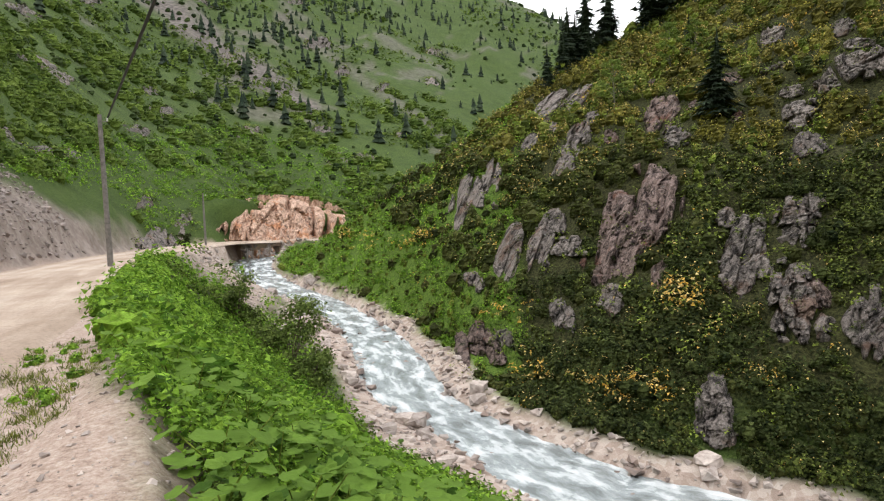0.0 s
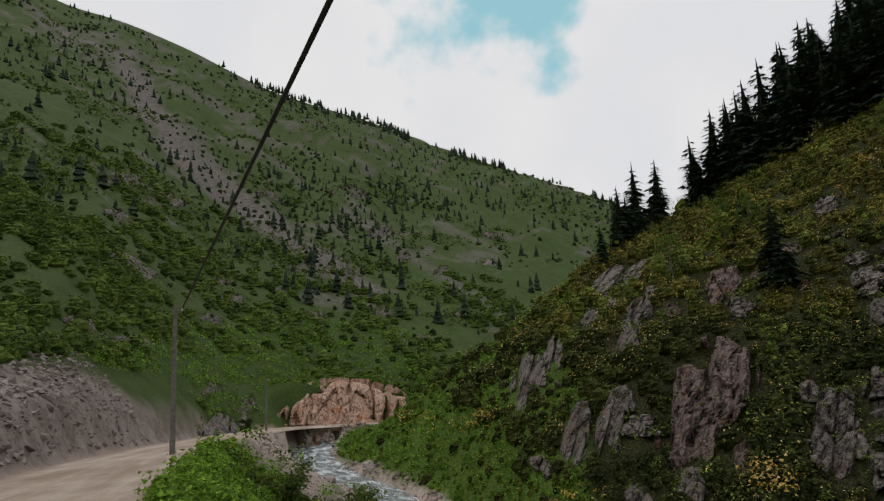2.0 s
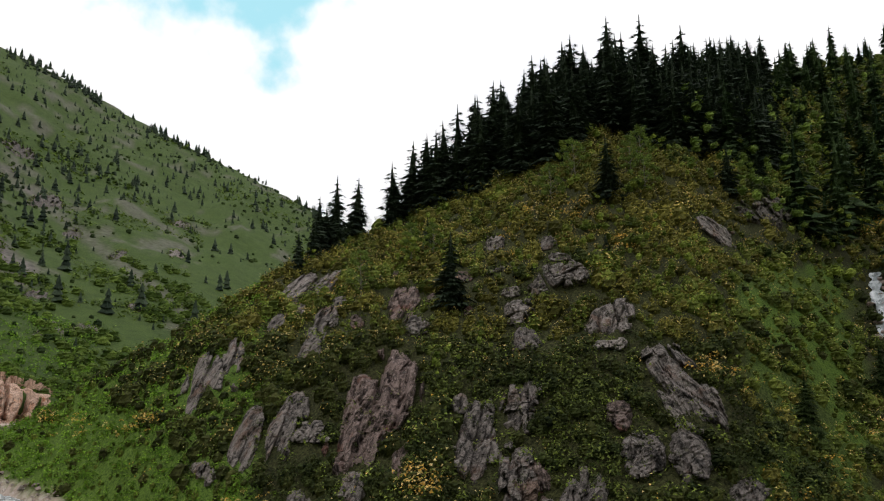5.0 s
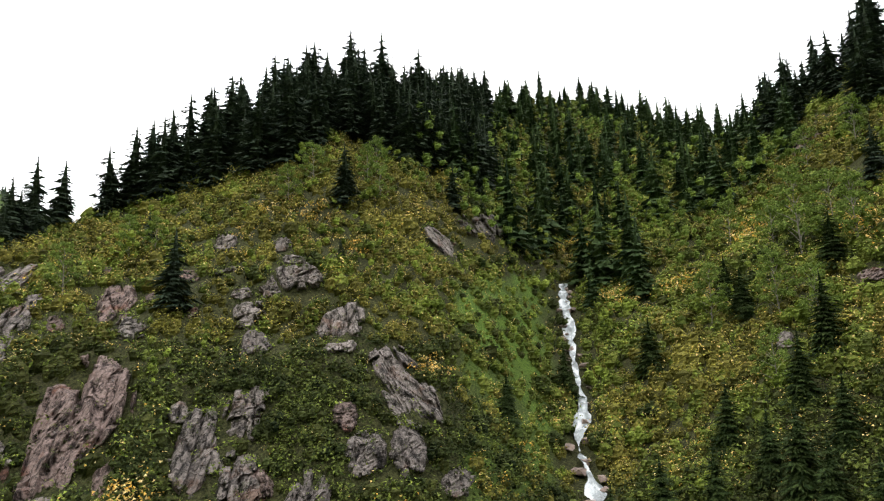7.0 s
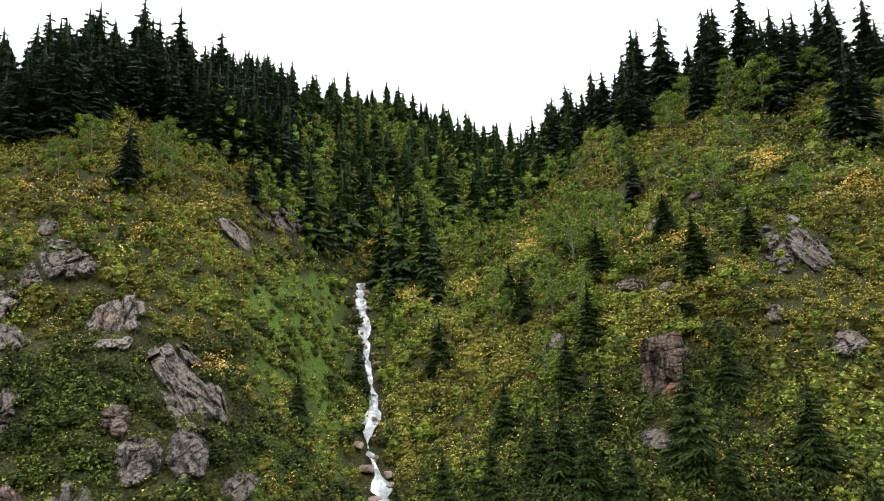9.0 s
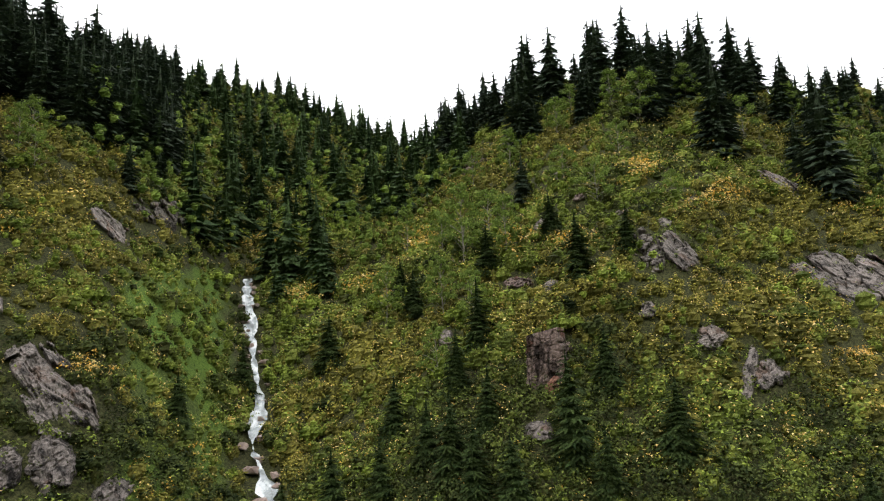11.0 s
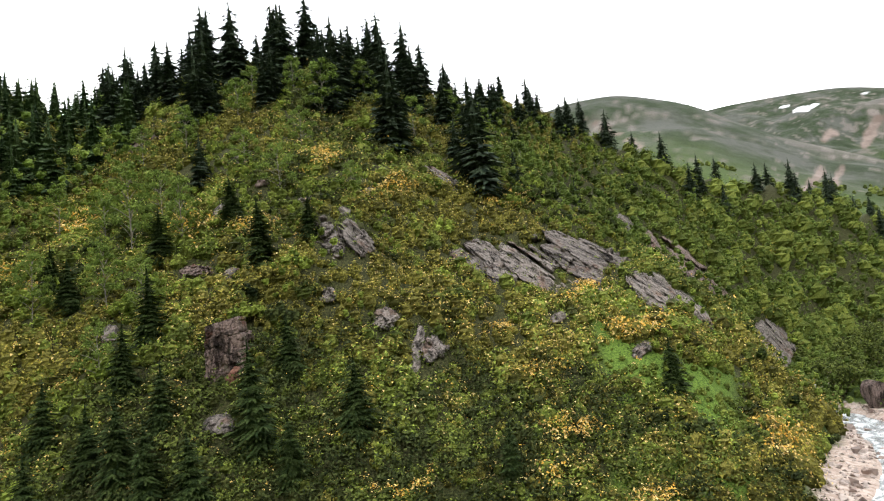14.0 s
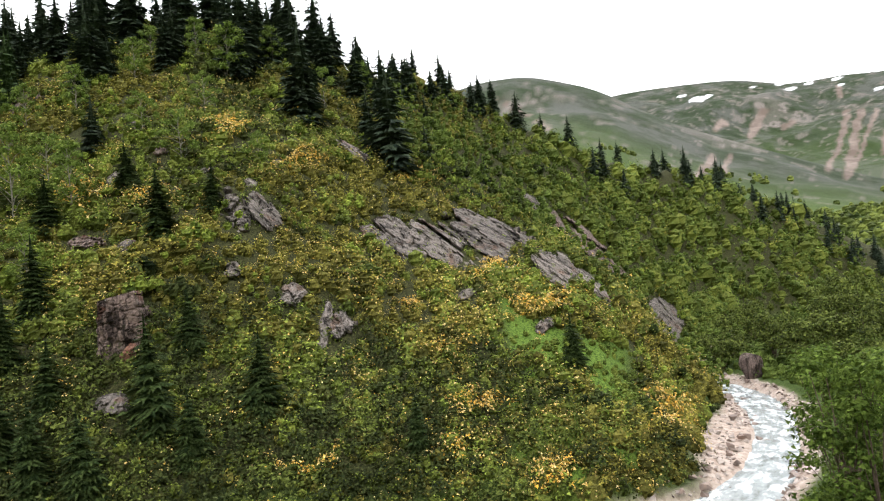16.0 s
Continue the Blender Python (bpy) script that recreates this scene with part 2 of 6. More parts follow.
    masks = dict(
        meadow=sstep(np.interp(az, [-20, -12, -4, 6, 9, 44, 47, 53, 57, 110, 113, 121, 124], [1, 1, 0.95, 0.7, 0, 0, 0.55, 0.6, 0, 0, 0.8, 0.8, 0]) * (side > 0) * (r < r_crest(az)) * (np.degrees(np.arctan2(h, r)) < np.interp(az, [0, 44, 60, 100], [3, 8, 8, -1])) + 0.2 * fine, 0.35, 0.7),
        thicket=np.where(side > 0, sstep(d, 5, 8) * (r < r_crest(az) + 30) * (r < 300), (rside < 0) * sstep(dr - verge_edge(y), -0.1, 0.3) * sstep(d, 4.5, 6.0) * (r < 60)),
        gravel=(1 - sstep(d, half + bar - 0.6 + 1.0 * fine, half + bar + 0.7 + 1.0 * fine)) * (1 - sstep(h - water, 1.3, 2.0)),
        scree=np.where(rside > 0, sstep(dr, ROAD_HALF - 0.5, ROAD_HALF + 0.3) * (1 - sstep(dr + 1.8 * rough + 1.0 * fine, 9 - 0.12 * np.maximum(y - 22, 0), 11.5 - 0.12 * np.maximum(y - 22, 0))), 0) * sstep(y, -30, 0) * (1 - sstep(y, 70, 95)),
        rubble=np.where((rside < 0) & (y > 42) & (side < 0), sstep(y, 42, 60) * sstep(12 - dr + 2 * rough, 0, 3), 0),
        verge=(1 - sstep(dr + 0.5 * fine, verge_edge(y) - 0.3, verge_edge(y) + 0.5)))
    return h, masks


def ground_z(x, y):
    """World height of the ground at one place or at arrays of places."""
    a, b = np.atleast_1d(np.asarray(x, float)), np.atleast_1d(np.asarray(y, float))
    return levels(a, b)[0] + EYE

# ---- materials ----


def material(name):
    m = bpy.data.materials.new(name)
    m.use_nodes = True
    n = m.node_tree.nodes
    return m, n, m.node_tree.links, n["Principled BSDF"]


def ramp(n, l, fac, stops):
    r = n.new("ShaderNodeValToRGB")
    e = r.color_ramp.elements
    while len(e) < len(stops):
        e.new(0.5)
    for k, (p, c) in enumerate(stops):
        e[k].position, e[k].color = p, (*c, 1)
    l.new(fac, r.inputs["Fac"])
    return r.outputs["Color"]


def tex(n, l, scale, detail=5, rough=0.6, coords=None, kind="ShaderNodeTexNoise"):
    t = n.new(kind)
    t.inputs["Scale"].default_value = scale
    if kind == "ShaderNodeTexNoise":
        t.inputs["Detail"].default_value, t.inputs["Roughness"].default_value = detail, rough
    if coords is None:
        coords = n.new("ShaderNodeTexCoord").outputs["Object"]
    l.new(coords, t.inputs["Vector"])
    return t


def blend(n, l, fac, a, b, mode="MIX"):
    m = n.new("ShaderNodeMix")
    m.data_type, m.blend_type = "RGBA", mode
    for value, slot in ((fac, m.inputs[0]), (a, m.inputs[6]), (b, m.inputs[7])):
        if isinstance(value, (int, float)):
            slot.default_value = value
        elif isinstance(value, tuple):
            slot.default_value = (*value, 1)
        else:
            l.new(value, slot)
    return m.outputs[2]


def bump(n, l, bsdf, height, strength, distance):
    b = n.new("ShaderNodeBump")
    b.inputs["Strength"].default_value, b.inputs["Distance"].default_value = strength, distance
    l.new(height, b.inputs["Height"])
    l.new(b.outputs["Normal"], bsdf.inputs["Normal"])


def attribute(n, name):
    a = n.new("ShaderNodeAttribute")
    a.attribute_name = name
    return a.outputs["Fac"]


def ground_material():
    m, n, l, b = material("ground")
    big = tex(n, l, 0.035, 6).outputs["Fac"]
    mid = tex(n, l, 0.5, 6).outputs["Fac"]
    small = tex(n, l, 6.0, 6, 0.7).outputs["Fac"]
    grass = ramp(n, l, mid, [(0.3, (0.024, 0.046, 0.010)), (0.5, (0.044, 0.088, 0.016)), (0.7, (0.076, 0.125, 0.026))])
    patch = ramp(n, l, big, [(0.35, (0.030, 0.060, 0.014)), (0.65, (0.050, 0.118, 0.018))])
    green = blend(n, l, 0.5, grass, patch)
    tuft = tex(n, l, 0.16, 8, 0.75).outputs["Fac"]
    green = blend(n, l, 0.55, green, ramp(n, l, tuft, [(0.40, (0.014, 0.026, 0.008)), (0.5, (0.05, 0.085, 0.016)), (0.62, (0.085, 0.12, 0.03))]))
    green = blend(n, l, 0.5, green, ramp(n, l, small, [(0.38, (0.008, 0.013, 0.005)), (0.6, (0.11, 0.15, 0.04))]))
    turf = tex(n, l, 0.007, 9, 0.7).outputs["Fac"]
    # bare rock where the ground is steep or broken
    rock = ramp(n, l, mid, [(0.3, (0.07, 0.062, 0.056)), (0.55, (0.165, 0.145, 0.13)), (0.75, (0.26, 0.235, 0.215))])
    slide = ramp(n, l, turf, [(0.4, (0.11, 0.085, 0.07)), (0.6, (0.20, 0.16, 0.14))])
    crumb = tex(n, l, 22.0, 5, 0.75).outputs["Fac"]
    soil = blend(n, l, 0.5, ramp(n, l, small, [(0.3, (0.25, 0.18, 0.14)), (0.5, (0.40, 0.30, 0.245)), (0.7, (0.54, 0.455, 0.40))]), ramp(n, l, crumb, [(0.35, (0.16, 0.11, 0.085)), (0.5, (0.42, 0.325, 0.27)), (0.65, (0.62, 0.54, 0.48))]))
    pebble = tex(n, l, 3.2, kind="ShaderNodeTexVoronoi").outputs["Color"]
    stones = blend(n, l, 0.55, soil, ramp(n, l, pebble, [(0.1, (0.24, 0.18, 0.15)), (0.5, (0.46, 0.38, 0.33)), (0.9, (0.62, 0.56, 0.51))]))
    # dull far slopes, their colour also greyed in place of haze
    drab_haze = ramp(n, l, turf, [(0.38, (0.010, 0.016, 0.009)), (0.46, (0.023, 0.033, 0.020)), (0.52, (0.042, 0.045, 0.040)), (0.58, (0.068, 0.068, 0.067))])
    # litter below the shrubs, its colour darkened to paint shade into the gaps
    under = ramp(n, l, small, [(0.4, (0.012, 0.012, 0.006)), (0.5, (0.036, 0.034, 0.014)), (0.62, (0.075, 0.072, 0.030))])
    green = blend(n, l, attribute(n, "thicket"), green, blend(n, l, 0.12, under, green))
    green = blend(n, l, attribute(n, "drab_haze"), green, drab_haze)
    col = blend(n, l, attribute(n, "rock"), green, rock)
    col = blend(n, l, attribute(n, "meadow"), col, ramp(n, l, small, [(0.38, (0.03, 0.062, 0.010)), (0.6, (0.14, 0.22, 0.036))]))
    col = blend(n, l, attribute(n, "rubble"), col, stones)
    col = blend(n, l, attribute(n, "scree"), col, blend(n, l, 0.65, stones, ramp(n, l, mid, [(0.35, (0.08, 0.066, 0.06)), (0.5, (0.165, 0.14, 0.125)), (0.62, (0.27, 0.23, 0.21))])))
    col = blend(n, l, attribute(n, "verge"), col, soil)
    col = blend(n, l, attribute(n, "gravel"), col, stones)
    col = blend(n, l, attribute(n, "slide"), col, slide)
    snow = blend(n, l, attribute(n, "snow"), col, (0.8, 0.82, 0.85))
    l.new(snow, b.inputs["Base Color"])
    b.inputs["Roughness"].default_value = 0.95
    b.inputs["Specular IOR Level"].default_value = 0.15
    bump(n, l, b, small, 0.6, 0.12)
    return m


def plain(name, dark, light, scale, rough=0.85, relief=0.02, spec=0.3, by_object=False):
    """Two tones of one stuff, varied by grain and from piece to piece."""
    m, n, l, b = material(name)
    t = tex(n, l, scale, 6, 0.65).outputs["Fac"]
    c = ramp(n, l, t, [(0.3, dark), (0.7, light)])
    if by_object:
        rnd = n.new("ShaderNodeObjectInfo").outputs["Random"]
    else:
        rnd = n.new("ShaderNodeNewGeometry").outputs["Random Per Island"]
    v = n.new("ShaderNodeMapRange")
    v.inputs["To Min"].default_value, v.inputs["To Max"].default_value = 0.7, 1.3
    l.new(rnd, v.inputs["Value"])
    hsv = n.new("ShaderNodeHueSaturation")
    l.new(v.outputs["Result"], hsv.inputs["Value"])
    l.new(c, hsv.inputs["Color"])
    l.new(hsv.outputs["Color"], b.inputs["Base Color"])
    b.inputs["Roughness"].default_value = rough
    b.inputs["Specular IOR Level"].default_value = spec
    if relief:
        bump(n, l, b, t, 0.7, relief)
    return m


def leafy(name, dark, light, through_light=0.25, spread=0.35, mottle=0.45):
    """Foliage: leaves vary one by one, and let a little light through."""
    m, n, l, b = material(name)
    geo = n.new("ShaderNodeNewGeometry")
    c = ramp(n, l, geo.outputs["Random Per Island"], [(0.0, dark), (1.0, light)])
    patch = tex(n, l, 0.16, 5, 0.65).outputs["Fac"]
    v = n.new("ShaderNodeMapRange")
    v.inputs["From Min"].default_value, v.inputs["From Max"].default_value = 0.33, 0.67
    v.inputs["To Min"].default_value, v.inputs["To Max"].default_value = 1 - spread, 1 + spread
    l.new(patch, v.inputs["Value"])
    hsv = n.new("ShaderNodeHueSaturation")
    grain = tex(n, l, 5.0, 4, 0.7).outputs["Fac"]
    w = n.new("ShaderNodeMapRange")
    w.inputs["From Min"].default_value, w.inputs["From Max"].default_value = 0.36, 0.62
    w.inputs["To Min"].default_value, w.inputs["To Max"].default_value = 1 - 1.1 * mottle, 1 + 0.9 * mottle
    l.new(grain, w.inputs["Value"])
    vw = n.new("ShaderNodeMath")
    vw.operation = "MULTIPLY"
    l.new(v.outputs["Result"], vw.inputs[0])
    l.new(w.outputs["Result"], vw.inputs[1])
    l.new(vw.outputs["Value"], hsv.inputs["Value"])
    l.new(c, hsv.inputs["Color"])
    l.new(hsv.outputs["Color"], b.inputs["Base Color"])
    bump(n, l, b, grain, min(0.8, 1.8 * mottle), 0.15)
    b.inputs["Roughness"].default_value = 0.65
    b.inputs["Specular IOR Level"].default_value = 0.06
    t = n.new("ShaderNodeBsdfTranslucent")
    l.new(hsv.outputs["Color"], t.inputs["Color"])
    mix = n.new("ShaderNodeMixShader")
    mix.inputs["Fac"].default_value = through_light
    l.new(b.outputs["BSDF"], mix.inputs[1])
    l.new(t.outputs["BSDF"], mix.inputs[2])
    l.new(mix.outputs["Shader"], n["Material Output"].inputs["Surface"])
    return m


def water_material(name, streak):
    m, n, l, b = material(name)
    co = n.new("ShaderNodeTexCoord").outputs["UV"]
    mp = n.new("ShaderNodeMapping")
    mp.inputs["Scale"].default_value = (0.5, 1.0, 1)
    l.new(co, mp.inputs["Vector"])
    a = tex(n, l, 1.0, 9, 0.62, mp.outputs["Vector"])
    a.inputs["Distortion"].default_value = 0.25
    c = ramp(n, l, a.outputs["Fac"], [(streak - 0.10, (0.16, 0.18, 0.18)), (streak + 0.04, (0.36, 0.40, 0.41)), (streak + 0.22, (0.84, 0.86, 0.88))])
    l.new(c, b.inputs["Base Color"])
    r = ramp(n, l, a.outputs["Fac"], [(streak, (0.12,) * 3), (streak + 0.2, (0.7,) * 3)])
    l.new(r, b.inputs["Roughness"])
    fine = tex(n, l, 3.0, 6, 0.7, mp.outputs["Vector"]).outputs["Fac"]
    bump(n, l, b, fine, 0.8, 0.12)
    return m


GROUND = ground_material()
def rock_material(name, dark, light, rust):
    """Jointed rock: pale and dark bands along the joints, dark streaks, pale lichen, rust; the object's z runs along
    the ribs.
    """
    m, n, l, b = material(name)
    co = n.new("ShaderNodeTexCoord").outputs["Object"]
    rnd = n.new("ShaderNodeObjectInfo").outputs["Random"]
    shift = n.new("ShaderNodeVectorMath")
    shift.operation = "MULTIPLY_ADD"
    l.new(rnd, shift.inputs[0])
    shift.inputs[1].default_value = (37.0, 11.0, 53.0)
    l.new(co, shift.inputs[2])
    co = shift.outputs["Vector"]

    def drawn(along, across):
        mp = n.new("ShaderNodeMapping")
        mp.inputs["Scale"].default_value = (across, across, along)
        l.new(co, mp.inputs["Vector"])
        return mp.outputs["Vector"]

    band = tex(n, l, 1.0, 9, 0.72, drawn(0.32, 1.5)).outputs["Fac"]
    fine = tex(n, l, 6.5, 8, 0.75, co).outputs["Fac"]
    mid = tuple(0.42 * p + 0.58 * q for p, q in zip(dark, light))
    col = ramp(n, l, band, [(0.40, dark), (0.48, mid), (0.55, light), (0.62, tuple(0.6 * q for q in light)), (0.72, light)])
    col = blend(n, l, 0.75, col, ramp(n, l, fine, [(0.34, (0.35,) * 3), (0.5, (0.95,) * 3), (0.66, (1.35,) * 3)]), "MULTIPLY")
    patch = tex(n, l, 0.45, 6, 0.65, co).outputs["Fac"]
    col = blend(n, l, ramp(n, l, patch, [(0.56, (0, 0, 0)), (0.64, (0.75,) * 3)]), col, blend(n, l, 1.0, rust, ramp(n, l, fine, [(0.35, (0.5,) * 3), (0.6, (1.15,) * 3)]), "MULTIPLY"))
    moss = tex(n, l, 0.9, 8, 0.75, co).outputs["Fac"]
    col = blend(n, l, ramp(n, l, moss, [(0.30, (0.8,) * 3), (0.40, (0, 0, 0))]), col, (0.038, 0.050, 0.018))
    lichen = tex(n, l, 2.1, 8, 0.8, co).outputs["Fac"]
    col = blend(n, l, ramp(n, l, lichen, [(0.60, (0, 0, 0)), (0.66, (0.6,) * 3)]), col, (0.36, 0.365, 0.34))
    # joints: thin dark lines along and across the ribs
    joints = []
    for vector, scale, thin_line, depth in ((drawn(0.16, 1.0), 1.2, 0.045, 0.25), (drawn(1.0, 0.45), 0.55, 0.018, 0.45)):
        v = n.new("ShaderNodeTexVoronoi")
        v.feature = "DISTANCE_TO_EDGE"
        v.inputs["Scale"].default_value = scale
        warp = n.new("ShaderNodeVectorMath")
        warp.operation = "MULTIPLY_ADD"
        l.new(tex(n, l, 1.6, 5, 0.6, co).outputs["Color"], warp.inputs[0])
        warp.inputs[1].default_value = (0.8, 0.8, 0.8)
        l.new(vector, warp.inputs[2])
        l.new(warp.outputs["Vector"], v.inputs["Vector"])
        line = ramp(n, l, v.outputs["Distance"], [(0.0, (depth,) * 3), (thin_line, (1, 1, 1))])
        joints.append(line)
        col = blend(n, l, 1.0, col, line, "MULTIPLY")
    v = n.new("ShaderNodeMapRange")
    v.inputs["To Min"].default_value, v.inputs["To Max"].default_value = 0.75, 1.25
    l.new(rnd, v.inputs["Value"])
    hsv = n.new("ShaderNodeHueSaturation")
    l.new(v.outputs["Result"], hsv.inputs["Value"])
    l.new(col, hsv.inputs["Color"])
    l.new(hsv.outputs["Color"], b.inputs["Base Color"])
    b.inputs["Roughness"].default_value, b.inputs["Specular IOR Level"].default_value = 0.88, 0.2
    high = blend(n, l, 1.0, blend(n, l, 0.5, band, fine), joints[0], "MULTIPLY")
    bump(n, l, b, high, 1.0, 0.16)
    return m


ROCK_GREY = rock_material("grey_rock", (0.030, 0.026, 0.024), (0.28, 0.243, 0.222), (0.18, 0.11, 0.08))
ROCK_RED = rock_material("reddish_rock", (0.024, 0.016, 0.014), (0.25, 0.185, 0.165), (0.17, 0.075, 0.05))
ROCK_RUST = rock_material("rusty_broken_rock", (0.08, 0.042, 0.034), (0.24, 0.12, 0.085), (0.20, 0.08, 0.05))


def road_material():
    """Packed earth: pale wheel tracks, darker damp patches, scattered grit."""
    m, n, l, b = material("packed_earth")
    uv = n.new("ShaderNodeTexCoord").outputs["UV"]
    mp = n.new("ShaderNodeMapping")
    mp.inputs["Scale"].default_value = (0.10, 1.0, 1)
    l.new(uv, mp.inputs["Vector"])
    track = tex(n, l, 0.9, 6, 0.6, mp.outputs["Vector"]).outputs["Fac"]
    grit = tex(n, l, 14.0, 6, 0.75).outputs["Fac"]
    patch = tex(n, l, 0.35, 5, 0.6).outputs["Fac"]
    col = ramp(n, l, track, [(0.36, (0.30, 0.225, 0.17)), (0.5, (0.44, 0.35, 0.28)), (0.62, (0.54, 0.455, 0.385))])
    col = blend(n, l, 0.35, col, ramp(n, l, patch, [(0.38, (0.30, 0.225, 0.175)), (0.6, (0.53, 0.44, 0.37))]))
    col = blend(n, l, 0.55, col, ramp(n, l, grit, [(0.36, (0.55,) * 3), (0.5, (1.0,) * 3), (0.66, (1.25,) * 3)]), "MULTIPLY")
    l.new(col, b.inputs["Base Color"])
    b.inputs["Roughness"].default_value, b.inputs["Specular IOR Level"].default_value = 0.95, 0.1
    bump(n, l, b, blend(n, l, 0.5, track, grit), 0.8, 0.05)
    return m


DIRT_ROAD = road_material()
WATER = water_material("rushing_water", 0.47)
FALLS = water_material("white_water", 0.47)

# ---- mesh helpers ----


def mesh_from(name, verts, faces, mat, smooth=False):
    """A mesh from arrays; faces is an array of quads or triangles."""
    me = bpy.data.meshes.new(name)
    verts, faces = np.asarray(verts, np.float32), np.asarray(faces, np.int32)
    k = faces.shape[1]
    me.vertices.add(len(verts))
    me.vertices.foreach_set("co", verts.ravel())
    me.loops.add(faces.size)
    me.loops.foreach_set("vertex_index", faces.ravel())
    me.polygons.add(len(faces))
    me.polygons.foreach_set("loop_start", np.arange(0, faces.size, k, dtype=np.int32))
    me.polygons.foreach_set("use_smooth", np.full(len(faces), smooth, dtype=bool))
    me.update(calc_edges=True)
    me.validate()
    if mat:
        me.materials.append(mat)
    return me


def thing(name, verts, faces, mat, label="", category="", kind="", group="", smooth=False):
    return tagged(new(name, mesh_from(name, verts, faces, mat, smooth)), label, category, group, kind)


# ---- the ground: one sheet to the horizon ----
RINGS = np.r_[np.geomspace(0.01, 18, 70, endpoint=False), np.geomspace(18, 170, 165, endpoint=False), np.geomspace(170, 1300, 85, endpoint=False), np.geomspace(1300, 2300, 30, endpoint=False), np.linspace(2300, 3640, 120, endpoint=False), np.geomspace(3640, 4600, 6)]
BEARINGS = np.r_[np.arange(-44, 127, 0.48), np.arange(127, 146, 0.18), np.arange(146, 150, 0.48), np.arange(150, 316, 3.0)]


def build_ground():
    az, r = np.meshgrid(np.radians(BEARINGS), RINGS)
    x, y = r * np.sin(az) + 0.35 * (r < 18) * (1 - r / 18), r * np.cos(az)
    h, masks = levels(x, y)
    z = h + EYE
    nr, na = x.shape
    verts = np.c_[x.ravel(), y.ravel(), z.ravel()]
    verts = np.vstack([verts, [0, 0, z[0].mean()]])
    i, j = np.meshgrid(np.arange(nr - 1), np.arange(na), indexing="ij")
    k = (j + 1) % na
    quads = np.stack([i * na + j, (i + 1) * na + j, (i + 1) * na + k, i * na + k], -1).reshape(-1, 4)
    me = mesh_from("ground", verts, quads, GROUND, True)
    # steepness shows the rock
    gz_r = np.gradient(z, axis=0) / np.maximum(np.gradient(r, axis=0), 1e-6)
    gz_a = np.gradient(z, axis=1) / np.maximum(r * np.abs(np.gradient(az, axis=1)), 1e-6)
    steep = np.hypot(gz_r, gz_a)
    broken = fbm(x / 30 + 5, y / 30, 5, 51) + 0.35 * fbm(x / 6, y / 6, 3, 55)
    rock = sstep(broken + 0.5 * fbm(x / 9, y / 9, 3, 57) + 0.5 * (steep - 0.75), 0.20, 0.42) * sstep(r, 140, 220) * ((az < 1.0) | (az > 4.0) | (r > 420)) * (1 - 0.8 * sstep(r, 1400, 1600) * (r < 1700))
    bare = sstep(fbm(x / 190, y / 190 + 3, 4, 61) + 0.2 * broken, 0.3, 0.45) * sstep(r, 300, 500)
    masks["rock"] = np.clip(rock * 0.6 + bare * 0.4, 0, 1)
    # the long grey scree that runs down the great slope
    el, deg = np.degrees(np.arctan2(h, r)), np.degrees(az)
    deg = np.where(deg > 180, deg - 360, deg)
    run, _, _ = path_near(deg + 0.8 * fbm(x / 25, y / 25, 3, 63), el + 0.5 * fbm(x / 30, y / 30, 3, 64), [(-31.5, 26), (-27, 19.5), (-21, 14.8), (-15, 10.6), (-11, 7.5)])
    thread, _, _ = path_near(deg + 0.4 * fbm(x / 25, y / 25, 3, 65), el, [(-13, 15), (-6, 10), (-1, 6.5), (2.5, 3.5)])
    streak = (1 - sstep(run, 0.5, 1.3)) + 0.6 * (1 - sstep(thread, 0.2, 0.6))
    masks["rock"] = np.clip(masks["rock"] + streak * (r > 150) * (r < 890) * (deg < 10), 0, 1)
    masks["rock"] = np.clip(masks["rock"] + (r > 1900) * sstep(fbm(deg / 1.3 + el / 5, el / 7, 4, 67), 0.42, 0.55) * 0.1 * (deg > 60) + (r > 500) * (r < 1500) * (deg > 60) * sstep(fbm(deg / 1.6, el / 3, 3, 68), 0.52, 0.6) * 0.1, 0, 1)
    # pale slides on the far range and the shoulder
    far_slide = np.zeros(r.shape)
    for line, wide in (([(134.8, 10.6), (133.6, 8.9)], 0.42), ([(131.8, 10.3), (131.2, 9.9)], 0.4), ([(140.2, 9.3), (139.6, 7.5), (138.5, 5.4)], 0.28), ([(141.0, 9.2), (140.4, 7), (139.5, 4.7)], 0.34), ([(142, 9.2), (141.0, 7), (139.8, 4.8)], 0.2), ([(143.2, 9.2), (142, 6)], 0.25),
                       ([(136.5, 9.4), (136.0, 9.1)], 0.35), ([(140, 11.3), (139.9, 10.6)], 0.25), ([(130.6, 7.8), (130.1, 7.2), (129.5, 6.4)], 0.4), ([(131.9, 7.6), (131.5, 7), (131.1, 6.1)], 0.3), ([(113.5, 15.2), (116.5, 13.2), (118, 12)], 0.2)):
        run, _, _ = path_near(deg + 0.28 * fbm(deg / 0.7, el / 0.5, 4, 66), el + 0.2 * fbm(deg / 0.6, el / 0.6, 3, 69), line)
        far_slide = np.maximum(far_slide, 1 - sstep(run, 0.45 * wide, wide))
    masks["slide"] = far_slide * (r > 500)
    # the dull, haze-greyed colour comes in with distance
    masks["drab_haze"] = sstep(r, 700, 1300) * (deg > 60) * 0.85
    masks["drab_haze"] = masks["drab_haze"] * (0.7 + 0.3 * sstep(np.where(r > 1600, el + 1.2 * fbm(deg / 2, el, 3, 72) - 8.0, el - el_shoulder(deg) + 4.0 + 1.5 * fbm(deg / 2, el, 3, 73)), -1, 1.5))
